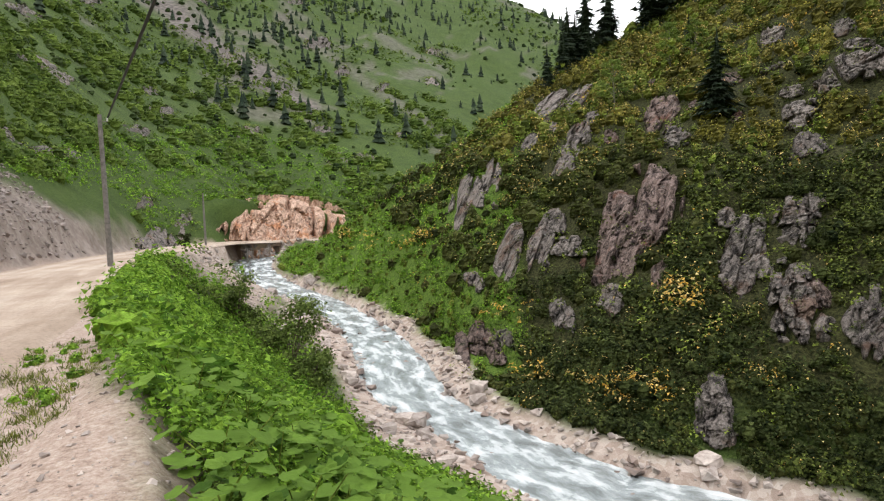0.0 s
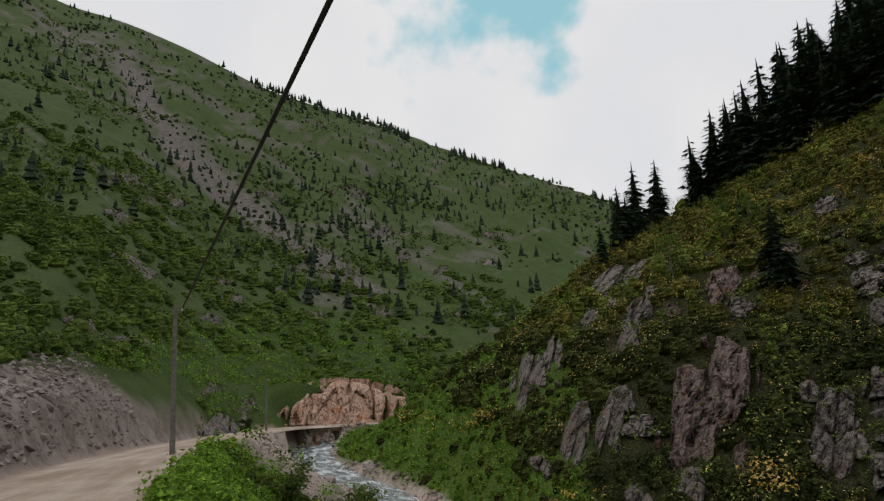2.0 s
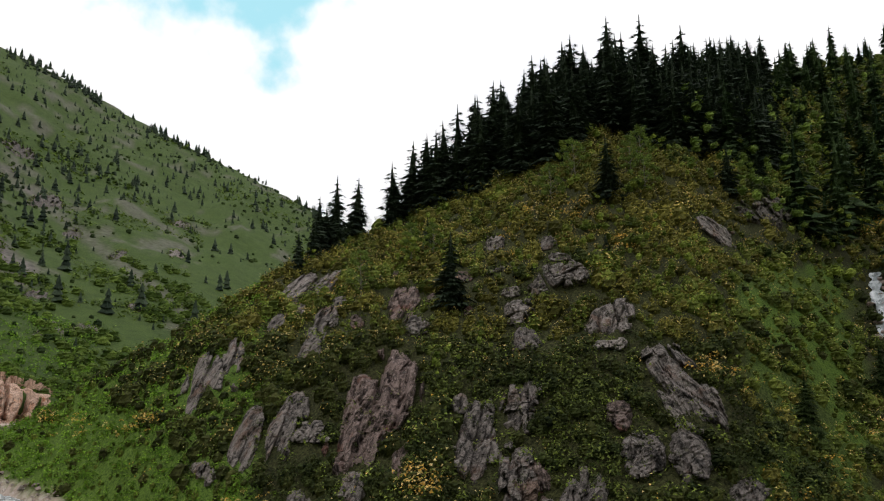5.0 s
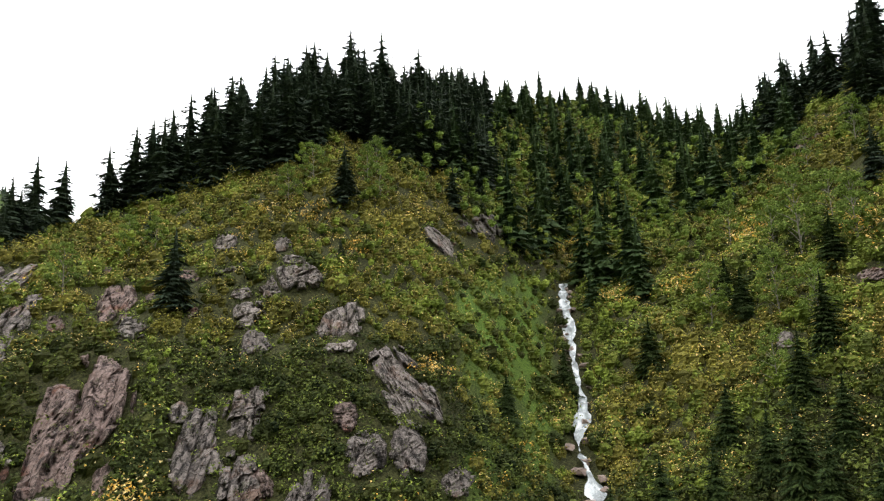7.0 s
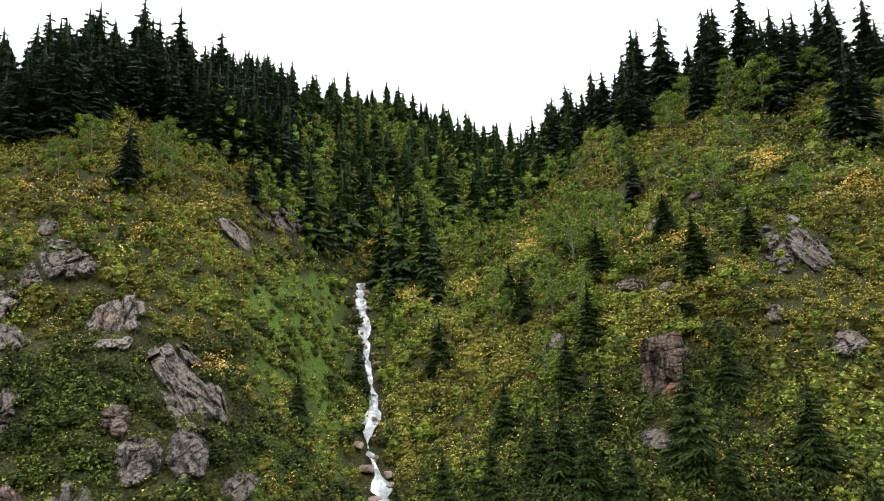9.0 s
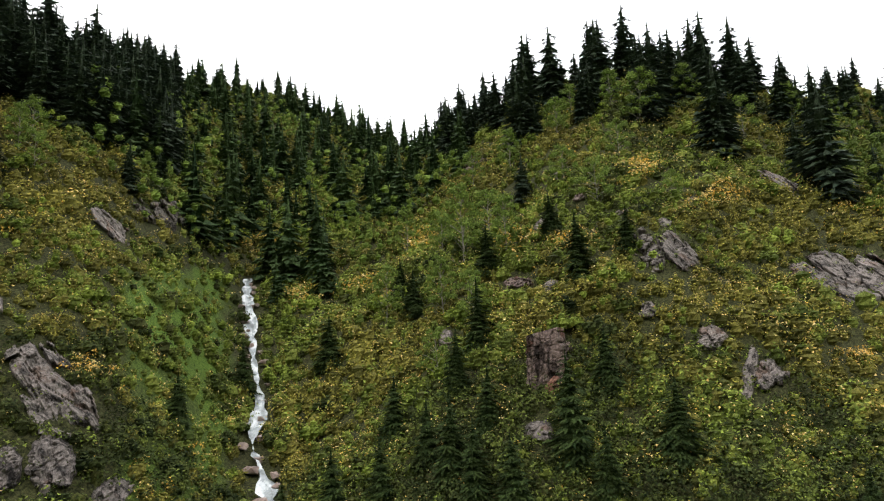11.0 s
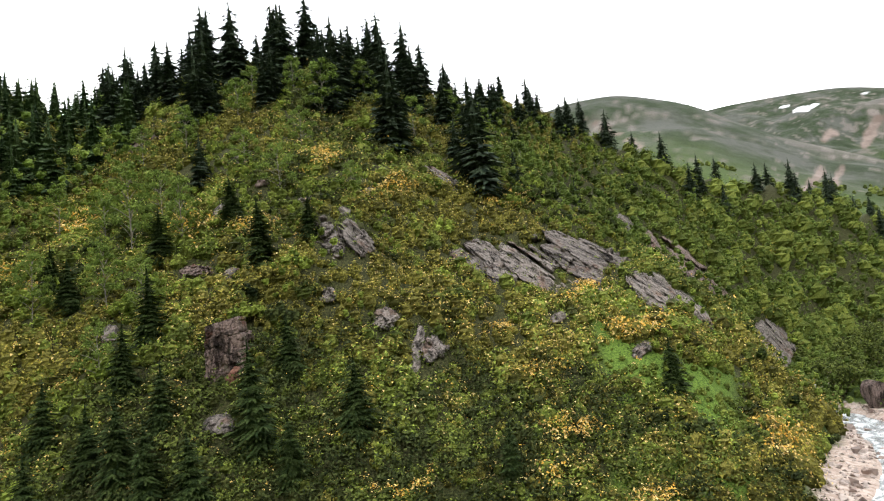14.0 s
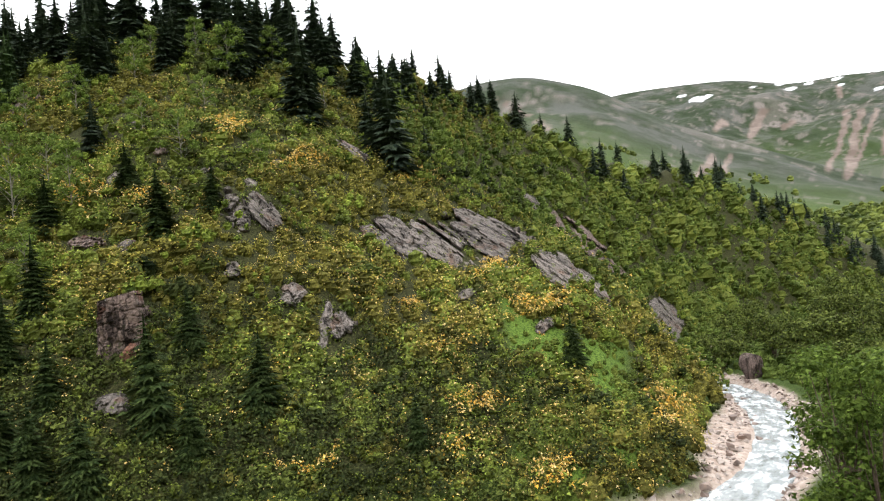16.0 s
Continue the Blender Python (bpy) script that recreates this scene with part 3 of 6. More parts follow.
    snow = np.zeros(r.shape)
    for a0, e0, wide in ((130.1, 12.5, 0.75), (128.9, 13.0, 0.35), (130.9, 12.6, 0.4), (134.2, 12.6, 0.25), (136.1, 12.4, 0.4), (136.8, 11.9, 0.45), (139.8, 11.9, 0.35), (140.0, 11.4, 0.22), (142.3, 10.6, 0.35), (138, 12.0, 0.3)):
        snow = np.maximum(snow, 1 - sstep(np.hypot((deg - a0) / wide, (el - e0) / (0.32 * wide)) + 0.5 * fbm(deg / 0.4, el / 0.25, 3, 74), 0.7, 1.0))
    masks["snow"] = snow * (r > 2300)
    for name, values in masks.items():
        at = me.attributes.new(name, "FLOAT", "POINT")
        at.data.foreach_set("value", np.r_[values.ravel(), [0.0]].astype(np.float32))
    return tagged(new("ground", me), "green mountain valley ground with gravel banks and rocky slopes", "ground", kind="structure")


build_ground()


def ribbon(name, line, halves, lift, mat, cross=9, wave=0.0, dip=0.0):
    """A strip along a line (x, y, height from the eye), with a UV along and across it in metres."""
    p = line[:, :2]
    t = np.gradient(p, axis=0)
    t /= np.linalg.norm(t, axis=1)[:, None]
    nrm = np.c_[-t[:, 1], t[:, 0]]
    run = np.r_[0, np.cumsum(np.linalg.norm(np.diff(p, axis=0), axis=1))]
    u = np.linspace(-1, 1, cross)
    half = np.broadcast_to(halves, (len(p),))
    x = p[:, 0, None] + nrm[:, 0, None] * u * half[:, None]
    y = p[:, 1, None] + nrm[:, 1, None] * u * half[:, None]
    z = line[:, 2, None] + EYE + lift + wave * fbm(x / 0.9, y / 0.9, 3, 81) - dip * (np.abs(u) > 0.99)
    n, c = x.shape
    i, j = np.meshgrid(np.arange(n - 1), np.arange(c - 1), indexing="ij")
    faces = np.stack([i * c + j, i * c + j + 1, (i + 1) * c + j + 1, (i + 1) * c + j], -1).reshape(-1, 4)[:, ::-1]
    me = mesh_from(name, np.c_[x.ravel(), y.ravel(), z.ravel()], faces, mat, True)
    uv = me.uv_layers.new(name="UVMap")
    idx = np.empty(len(me.loops), np.int32)
    me.loops.foreach_get("vertex_index", idx)
    uu = np.c_[np.repeat(run, c), (u[None, :] * half[:, None]).ravel()]
    uv.data.foreach_set("uv", uu[idx].astype(np.float32).ravel())
    return new(name, me)


def dense(line, step):
    run = np.r_[0, np.cumsum(np.hypot(*np.diff(line[:, :2], axis=0).T))]
    q = np.arange(0, run[-1], step)
    return np.c_[np.interp(q, run, line[:, 0]), np.interp(q, run, line[:, 1]), np.interp(q, run, line[:, 2])]


river_line = dense(RIVER, 0.5)
tagged(ribbon("water", river_line[:700], 2.9, -0.02, WATER, 13, 0.13), "rushing grey-white mountain stream over stones", "stream", kind="structure")
tagged(ribbon("road", dense(ROAD, 0.8), ROAD_HALF + 0.5, 0.0, DIRT_ROAD, 15, 0.015, 0.25), "pale packed-earth mountain road", "road", kind="structure")

# ---- more materials ----
LEAF_AZALEA = leafy("azalea_leaf", (0.060, 0.062, 0.014), (0.40, 0.36, 0.070), 0.22)
LEAF_GREEN = leafy("green_shrub_leaf", (0.022, 0.036, 0.009), (0.165, 0.20, 0.045), 0.15)
LEAF_FRESH = leafy("fresh_leaf", (0.066, 0.100, 0.016), (0.31, 0.385, 0.070), 0.22)
LEAF_SCRUB = leafy("scrub_leaf", (0.052, 0.084, 0.017), (0.18, 0.24, 0.056), 0.25, 0.35)
# darker leaf colours for the mounds, standing in for shade inside the shrubs
SHADE_DARK = leafy("shaded_inner_leaf", (0.028, 0.036, 0.011), (0.085, 0.092, 0.026), 0.1, 0.3)
SHADE_OLIVE = leafy("shaded_inner_azalea", (0.058, 0.060, 0.014), (0.185, 0.172, 0.040), 0.12, 0.4)
SHADE_FRESH = leafy("shaded_inner_fresh", (0.062, 0.086, 0.016), (0.195, 0.225, 0.046), 0.15, 0.4)
LEAF_DEEP = leafy("deep_green_leaf", (0.010, 0.018, 0.006), (0.085, 0.105, 0.032), 0.15)
LEAF_SLOPE = leafy("slope_leaf", (0.045, 0.08, 0.014), (0.16, 0.225, 0.042))
LEAF_HERB = leafy("herb_leaf", (0.060, 0.14, 0.014), (0.26, 0.43, 0.050), 0.3, 0.25)
LEAF_BIRCH = leafy("birch_leaf", (0.085, 0.135, 0.026), (0.25, 0.34, 0.075), 0.3, 0.25)
LEAF_BROAD = leafy("butterbur_leaf", (0.045, 0.10, 0.014), (0.19, 0.31, 0.05), 0.3, 0.12, 0.12)
NEEDLES = leafy("spruce_needles", (0.017, 0.029, 0.020), (0.062, 0.086, 0.050), 0.06, 0.35)
NEEDLES_YOUNG = leafy("young_spruce_needles", (0.018, 0.034, 0.011), (0.066, 0.096, 0.028), 0.08, 0.35)
NEEDLES_GULLY = leafy("gully_spruce_needles", (0.018, 0.036, 0.014), (0.075, 0.115, 0.042), 0.08, 0.3)
PETALS = leafy("yellow_petals", (0.80, 0.54, 0.16), (0.88, 0.70, 0.33), 0.25, 0.15)
PETALS_ORANGE = leafy("orange_petals", (0.74, 0.41, 0.06), (0.84, 0.56, 0.14), 0.25, 0.15)
DRY_GRASS = leafy("meadow_grass", (0.075, 0.10, 0.018), (0.25, 0.28, 0.06), 0.25)
BARK = plain("spruce_bark", (0.07, 0.05, 0.04), (0.17, 0.13, 0.10), 5.0, 0.95, 0.02, 0.1)
BIRCH_BARK = plain("pale_bark", (0.14, 0.125, 0.10), (0.34, 0.32, 0.28), 4.0, 0.9, 0.01, 0.1)
RIVER_STONE = plain("river_stone", (0.22, 0.175, 0.155), (0.55, 0.48, 0.435), 2.0, 0.85, 0.03, 0.3)
SCREE_STONE = plain("scree_stone", (0.15, 0.125, 0.115), (0.42, 0.36, 0.33), 1.5, 0.9, 0.03, 0.2)
WET_STONE = plain("wet_stone", (0.12, 0.09, 0.08), (0.30, 0.22, 0.18), 2.0, 0.5, 0.03, 0.5)
CUT_ROCK = plain("orange_cut_rock", (0.34, 0.17, 0.09), (0.62, 0.44, 0.33), 0.45, 0.95, 0.3, 0.1)
BANK_EARTH = plain("bank_earth", (0.26, 0.19, 0.14), (0.50, 0.40, 0.32), 1.2, 0.95, 0.2, 0.1)
OLD_WOOD = plain("weathered_wood", (0.12, 0.11, 0.10), (0.25, 0.23, 0.21), 6.0, 0.9, 0.01, 0.1)
BLACK_RUBBER = plain("black_cable", (0.012, 0.012, 0.013), (0.02, 0.02, 0.022), 4.0, 0.6, 0.0, 0.3)
PORCELAIN = plain("porcelain", (0.5, 0.5, 0.48), (0.6, 0.6, 0.58), 4.0, 0.3, 0.0, 0.5)

# ---- builders of foliage and stone (arrays) ----
rng = np.random.default_rng(7)


def unit(v):
    return v / np.maximum(np.linalg.norm(v, axis=-1, keepdims=True), 1e-9)


def kites(base, way, face, length, width, fold=0.15):
    """Pointed leaves: from base along way, facing face. Triangles."""
    way, side = unit(way), unit(np.cross(way, face))
    L, W = length[:, None], width[:, None]
    heel = base + way * L * 0.12
    v = np.stack([heel + side * W * 0.55, base + way * L, heel - side * W * 0.55], 1)
    return v.reshape(-1, 3), np.arange(len(base) * 3).reshape(-1, 3)


def domes(c, rad, squash, lobes=4):
    """Uneven leafy mounds inside the clumps, rooted in the ground, 20 triangles each."""
    n = len(c)
    w = np.linspace(0, 2 * np.pi, lobes, endpoint=False) + rng.random((n, 1)) * 6.28
    rings = [np.stack([0 * w[:, :1], 0 * w[:, :1], 1 + 0 * w[:, :1]], -1)]
    for z, q in ((0.6, 0.75), (-0.2, 1.0), (-1.1, 0.6)):
        s = w + 0.6 * z
        rings.append(np.stack([q * np.cos(s), q * np.sin(s), z + 0 * s], -1))
    p = np.concatenate(rings, 1) * rng.uniform(0.75, 1.15, (n, 3 * lobes + 1, 1))
    v = c[:, None] + p * rad[:, None, None] * np.array([1, 1, squash])
    j = np.arange(lobes)
    k = (j + 1) % lobes
    f = [np.stack([0 * j, 1 + j, 1 + k], 1)]
    for o in (1, 1 + lobes):
        f += [np.stack([o + j, o + lobes + j, o + k], 1), np.stack([o + k, o + lobes + j, o + lobes + k], 1)]
    f = np.vstack(f)
    m = 3 * lobes + 1
    return v.reshape(-1, 3), (f[None] + (np.arange(n) * m)[:, None, None]).reshape(-1, 3)


def leaf_cloud(c, rad, k, leaf, squash=0.8, shell=0.6, droop=0.0, narrow=0.62, wild=0.6, up=0.45, core=0.0):
    """k leaves round each centre, mostly on the outside of a rounded clump, over a leafy mound if core is given."""
    n = len(c)
    u = unit(rng.normal(size=(n, k, 3)))
    u[..., 2] = np.where(u[..., 2] < -0.35, -u[..., 2], u[..., 2])
    rr = shell + (1.08 - shell) * rng.random((n, k, 1))
    lump = 1 + 0.28 * np.sin(5 * u[..., :1] + 9 * rng.random((n, 1, 1))) * np.cos(4 * u[..., 1:2] + 9 * rng.random((n, 1, 1)))
    p = c[:, None] + u * rr * lump * rad[:, None, None] * np.array([1, 1, squash])
    face = unit(u + wild * rng.normal(size=u.shape) * 0.8 + np.array([0, 0, up]))
    way = np.cross(face, rng.normal(size=u.shape)) + np.array([0, 0, -droop])
    ln = (leaf[:, None] * rng.uniform(0.65, 1.35, (n, k))).ravel()
    leaves = kites(p.reshape(-1, 3), way.reshape(-1, 3), face.reshape(-1, 3), ln, ln * narrow)
    return merged([leaves, domes(c, core * rad, squash)]) if core else leaves


def merged(parts):
    vs, fs, off = [], [], 0
    for v, f in parts:
        vs.append(v)
        fs.append(f + off)
        off += len(v)
    return np.vstack(vs), np.vstack(fs)


def tube(points, radii, sides=6):
    """A tapered tube along a line of points."""
    p = np.asarray(points, float)
    t = unit(np.gradient(p, axis=0))
    a = unit(np.cross(t, np.array([0.31, 0.17, 0.93]) + 0 * t))
    b = np.cross(t, a)
    w = np.linspace(0, 2 * np.pi, sides, endpoint=False)
    ring = p[:, None] + np.asarray(radii)[:, None, None] * (a[:, None] * np.cos(w)[:, None] + b[:, None] * np.sin(w)[:, None])
    i, j = np.meshgrid(np.arange(len(p) - 1), np.arange(sides), indexing="ij")
    k = (j + 1) % sides
    f = np.stack([i * sides + j, i * sides + k, (i + 1) * sides + k, (i + 1) * sides + j], -1).reshape(-1, 4)
    return ring.reshape(-1, 3), f


def hull_rock(size, points=16, cuts=2, rough=0.08, seed=0, cell=0.55):
    """An angular block: the hull of scattered points, split by joints into cells that stand out or back. Triangles."""
    r = np.random.default_rng(seed)
    bm = bmesh.new()
    p = r.uniform(-1, 1, (points, 3))
    p = p / np.maximum(np.max(np.abs(p), axis=1, keepdims=True), 0.75) * r.uniform(0.8, 1.0, (points, 1))
    for q in p:
        bm.verts.new(q)
    bmesh.ops.convex_hull(bm, input=bm.verts)
    bmesh.ops.delete(bm, geom=[v for v in bm.verts if not v.link_faces], context="VERTS")
    bmesh.ops.triangulate(bm, faces=bm.faces)
    if cuts:
        bmesh.ops.subdivide_edges(bm, edges=bm.edges, cuts=cuts, use_grid_fill=True)
        bmesh.ops.triangulate(bm, faces=bm.faces)
    bm.verts.ensure_lookup_table()
    v = np.array([x.co[:] for x in bm.verts]) * np.asarray(size)
    nrm = np.array([x.normal[:] for x in bm.verts])
    f = np.array([[x.index for x in g.verts] for g in bm.faces])
    bm.free()
    if cuts:
        s = seed * 3.7
        push = np.empty(len(v))
        for i, q in enumerate(v):
            dist, pts = noise.voronoi(Vector((q[0] / cell + s, q[1] / cell, q[2] / (2.2 * cell))))
            own = pts[0]
            push[i] = (math.sin(own[0] * 12.9898 + own[1] * 78.233 + own[2] * 37.7) * 43758.5453) % 1.0 - 0.5 - (0.5 if dist[1] - dist[0] < 0.09 else 0)
        v = v + nrm * (rough * push)[:, None]
    return v, f


def spread(n, az, r, keep=None, gap=0.0):
    """Random places on the ground within bearings and distances, fewer per area with distance, thinned by keep."""
    a = rng.uniform(az[0], az[1], n)
    d = np.exp(rng.uniform(np.log(r[0]), np.log(r[1]), n))
    x, y = d * np.sin(np.radians(a)), d * np.cos(np.radians(a))
    ok = np.ones(n, bool) if keep is None else keep(x, y, a, d)
    return x[ok], y[ok], a[ok], d[ok]


def thin(x, y, gap):
    """Drop places closer than gap to an earlier one."""
    keep, cells = [], {}
    for i, (p, q) in enumerate(zip(x, y)):
        key = (int(p // gap), int(q // gap))
        near = [j for dx in (-1, 0, 1) for dy in (-1, 0, 1) for j in cells.get((key[0] + dx, key[1] + dy), ())]
        if all((x[j] - p) ** 2 + (y[j] - q) ** 2 > gap * gap for j in near):
            keep.append(i)
            cells.setdefault(key, []).append(i)
    return np.array(keep, int)


# ---- waterfall in the gully ----
FALLS_LINE = spline([(72.5, 49.4), (69, 47.2), (61, 41.2), (55.5, 37.2), (49.5, 32.6), (44.5, 30), (41, 26.8), (37, 23.6), (31, 19.4), (24.5, 15.5)], 1.0)
falls_z = ground_z(FALLS_LINE[:, 0], FALLS_LINE[:, 1])
falls_z = np.minimum.accumulate(np.convolve(np.r_[falls_z[:1], falls_z, falls_z[-1:]], [0.25, 0.5, 0.25], "valid"))
falls_line = dense(np.c_[FALLS_LINE, falls_z - EYE], 0.35)
falls_half = 0.42 + 0.24 * vnoise(np.arange(len(falls_line)) * 0.12, np.zeros(len(falls_line)), 7) + 0.3 * vnoise(np.arange(len(falls_line)) * 0.35, np.zeros(len(falls_line)), 8)
tagged(ribbon("waterfall", falls_line, falls_half, 0.52, FALLS, 11, 0.22), "narrow white cascade tumbling down a green gully", "waterfall", kind="structure")

# ---- rock outcrops on the hills: x, y of the middle, width across and length along the ribs, lean of the ribs, red or grey, cut of the joints ----
OUTCROPS = [
    (13.2, 43.9, 6.3, 10.0, -10, 1, "rib", "great reddish ribbed cliff on the flowering hillside"),
    (2.2, 62.0, 3.6, 6.4, -14, 0, "rib", "grey ribbed crag in the green slope"),
    (4.6, 61.0, 2.6, 5.2, -14, 0, "rib", "grey-pink ribbed crag in the green slope"),
    (5.0, 50.4, 1.9, 4.6, -20, 0, "rib", "grey fin of rock beside shrubs"),
    (7.2, 48.4, 2.0, 5.0, -22, 0, "rib", "grey fin of rock beside shrubs"),
    (11.6, 71.5, 3.0, 6.8, -38, 0, "rib", "broken grey rock rib among grass"),
    (14.0, 69.6, 2.6, 6.0, -36, 0, "rib", "broken grey rock rib among grass"),
    (12.3, 60.0, 2.6, 4.4, -24, 0, "rib", "broken grey rock rib among grass"),
    (10.4, 56.4, 2.0, 3.6, -22, 0, "rib", "low grey rock rib in the shrubs"),
    (19.1, 56.4, 3.3, 4.4, -10, 1, "slab", "pinkish rock knob on the slope"),
    (17.4, 37.8, 2.2, 4.4, -16, 0, "slab", "lichen-grey blocky crag with a rusty foot"),
    (20.3, 37.4, 2.6, 2.8, 4, 0, "block", "lichen-grey blocky crag above the stream"),
    (18.1, 33.5, 2.9, 4.2, 2, 0, "block", "smooth grey rock face beside the gravel bank"),
    (20.2, 31.0, 2.8, 3.4, 0, 0, "slab", "smooth grey rock face beside the gravel bank"),
    (24.9, 46.0, 3.3, 2.3, 10, 0, "block", "low pale boulders among yellow azaleas"),
    (28.9, 46.0, 5.2, 3.2, 12, 0, "block", "pale fractured boulders on the flowering slope"),
    (12.9, 31.2, 1.8, 3.0, 0, 0, "block", "dark grey crag at the foot of the slope"),
    (2.7, 45.4, 2.8, 2.0, 0, 1, "block", "small brown rock at the slope's foot"),
    (8.7, 63.7, 1.6, 2.6, -18, 0, "rib", "small grey rock rib in the grass"),
    (8.4, 49.8, 2.2, 1.9, -10, 0, "rib", "small grey rock rib in the shrubs"),
    (29.3, 39.7, 4.5, 2.9, 5, 0, "slab", "pale rounded boulder on the flowering slope"),
    (28.6, 32.5, 3.7, 6.2, 28, 0, "slab", "tall grey slab leaning into the hillside"),
    (24.6, 33.1, 1.8, 1.6, 0, 1, "block", "red-brown layered ledge in the shrubs"),
    (23.9, 30.8, 1.7, 2.2, 0, 0, "block", "cracked grey ledge in the shrubs"),
    (26.4, 29.6, 2.3, 2.8, 8, 0, "block", "cracked grey ledge in the shrubs"),
    (59.2, 51.5, 6.4, 4.2, 24, 0, "block", "grey crag beside the wooded gully"),
    (46.8, 46.5, 2.0, 4.4, 45, 0, "slab", "smooth grey slab in the grass"),
    (27.5, 37.4, 2.6, 1.0, 0, 0, "block", "low grey ledge under shrubs"),
    (56.0, -0.3, 3.0, 4.3, 14, 0, "block", "pale grey crag on the flowering hillside"),
    (56.9, -2.4, 2.6, 4.6, 32, 0, "slab", "pale grey fractured slab on the flowering hillside"),
    (58.4, -14.6, 4.4, 7.0, 42, 0, "slab", "slanting grey ledge under overhanging turf"),
    (57.6, -18.6, 4.3, 9.6, 46, 0, "rib", "long slanting slab of grey rock with a rusty edge"),
    (61.5, -24.7, 4.8, 11.6, 52, 0, "slab", "broad grey slab dipping down the flank"),
    (53.3, -28.6, 2.9, 8.3, 45, 0, "slab", "grey slab dipping down the flank"),
    (109.7, -63.7, 7.6, 20.5, 38, 1, "rib", "dark reddish slab on the flank"),
    (105.3, -75.6, 4.4, 10.6, 36, 0, "slab", "dark grey slab low on the flank"),
    (111.8, -53.1, 3.6, 6.0, 40, 0, "slab", "small grey rock rib below the scrub"),
    (77.0, -14.6, 2.3, 6.4, 40, 0, "rib", "grey rock rib below the spruces"),
    (45.8, -6.4, 2.0, 1.6, 30, 0, "block", "small grey rock capped with turf"),
    (45.2, -5.2, 1.0, 4.2, -16, 0, "rib", "narrow grey rock rib in the shrubs"),
    (47.9, -3.5, 2.0, 1.6, 10, 0, "block", "small grey rocks among azaleas"),
    (49.3, 0.3, 1.0, 1.2, 0, 0, "block", "small grey rock among azaleas"),
    (56.1, 11.0, 3.4, 1.2, 0, 1, "block", "low red-brown ledge among azaleas"),
    (51.4, 16.3, 1.2, 1.5, 0, 0, "block", "small grey rock among shrubs"),
    (100.2, 26.6, 5.4, 3.1, 20, 1, "block", "reddish rock showing on the upper slope"),
    (40.8, 7.3, 2.0, 1.2, 0, 0, "block", "small grey rocks under the young spruces"),
]


def voronoi_cells(x, y, seed):
    """Random cells over a plane, for arrays: nearness to a joint, three random numbers per cell, and the place in the cell."""
    ix, iy = np.floor(x).astype(np.int64), np.floor(y).astype(np.int64)
    d1, d2 = np.full(x.shape, 9.0), np.full(x.shape, 9.0)
    keep = [np.zeros(x.shape) for _ in range(5)]
    for ox in (-1, 0, 1):
        for oy in (-1, 0, 1):
            cx, cy = ix + ox, iy + oy
            dx, dy = x - cx - 0.1 - 0.8 * lattice(cx, cy, seed), y - cy - 0.1 - 0.8 * lattice(cx, cy, seed + 7)
            d = np.hypot(dx, dy)
            near = d < d1
            d2 = np.where(near, d1, np.minimum(d2, d))
            d1 = np.where(near, d, d1)
            for k, v in enumerate((lattice(cx, cy, seed + 13), lattice(cx, cy, seed + 17), lattice(cx, cy, seed + 23), dx, dy)):
                keep[k] = np.where(near, v, keep[k])
    return d2 - d1, keep[0] - 0.5, keep[1] - 0.5, keep[2] - 0.5, keep[3], keep[4]


BARE = []


def bare_key(x, y):
    """The number of the plan's 0.45 m square that holds a place."""
    return (np.floor(x / 0.45).astype(np.int64) + 20000) * 40000 + np.floor(y / 0.45).astype(np.int64) + 20000


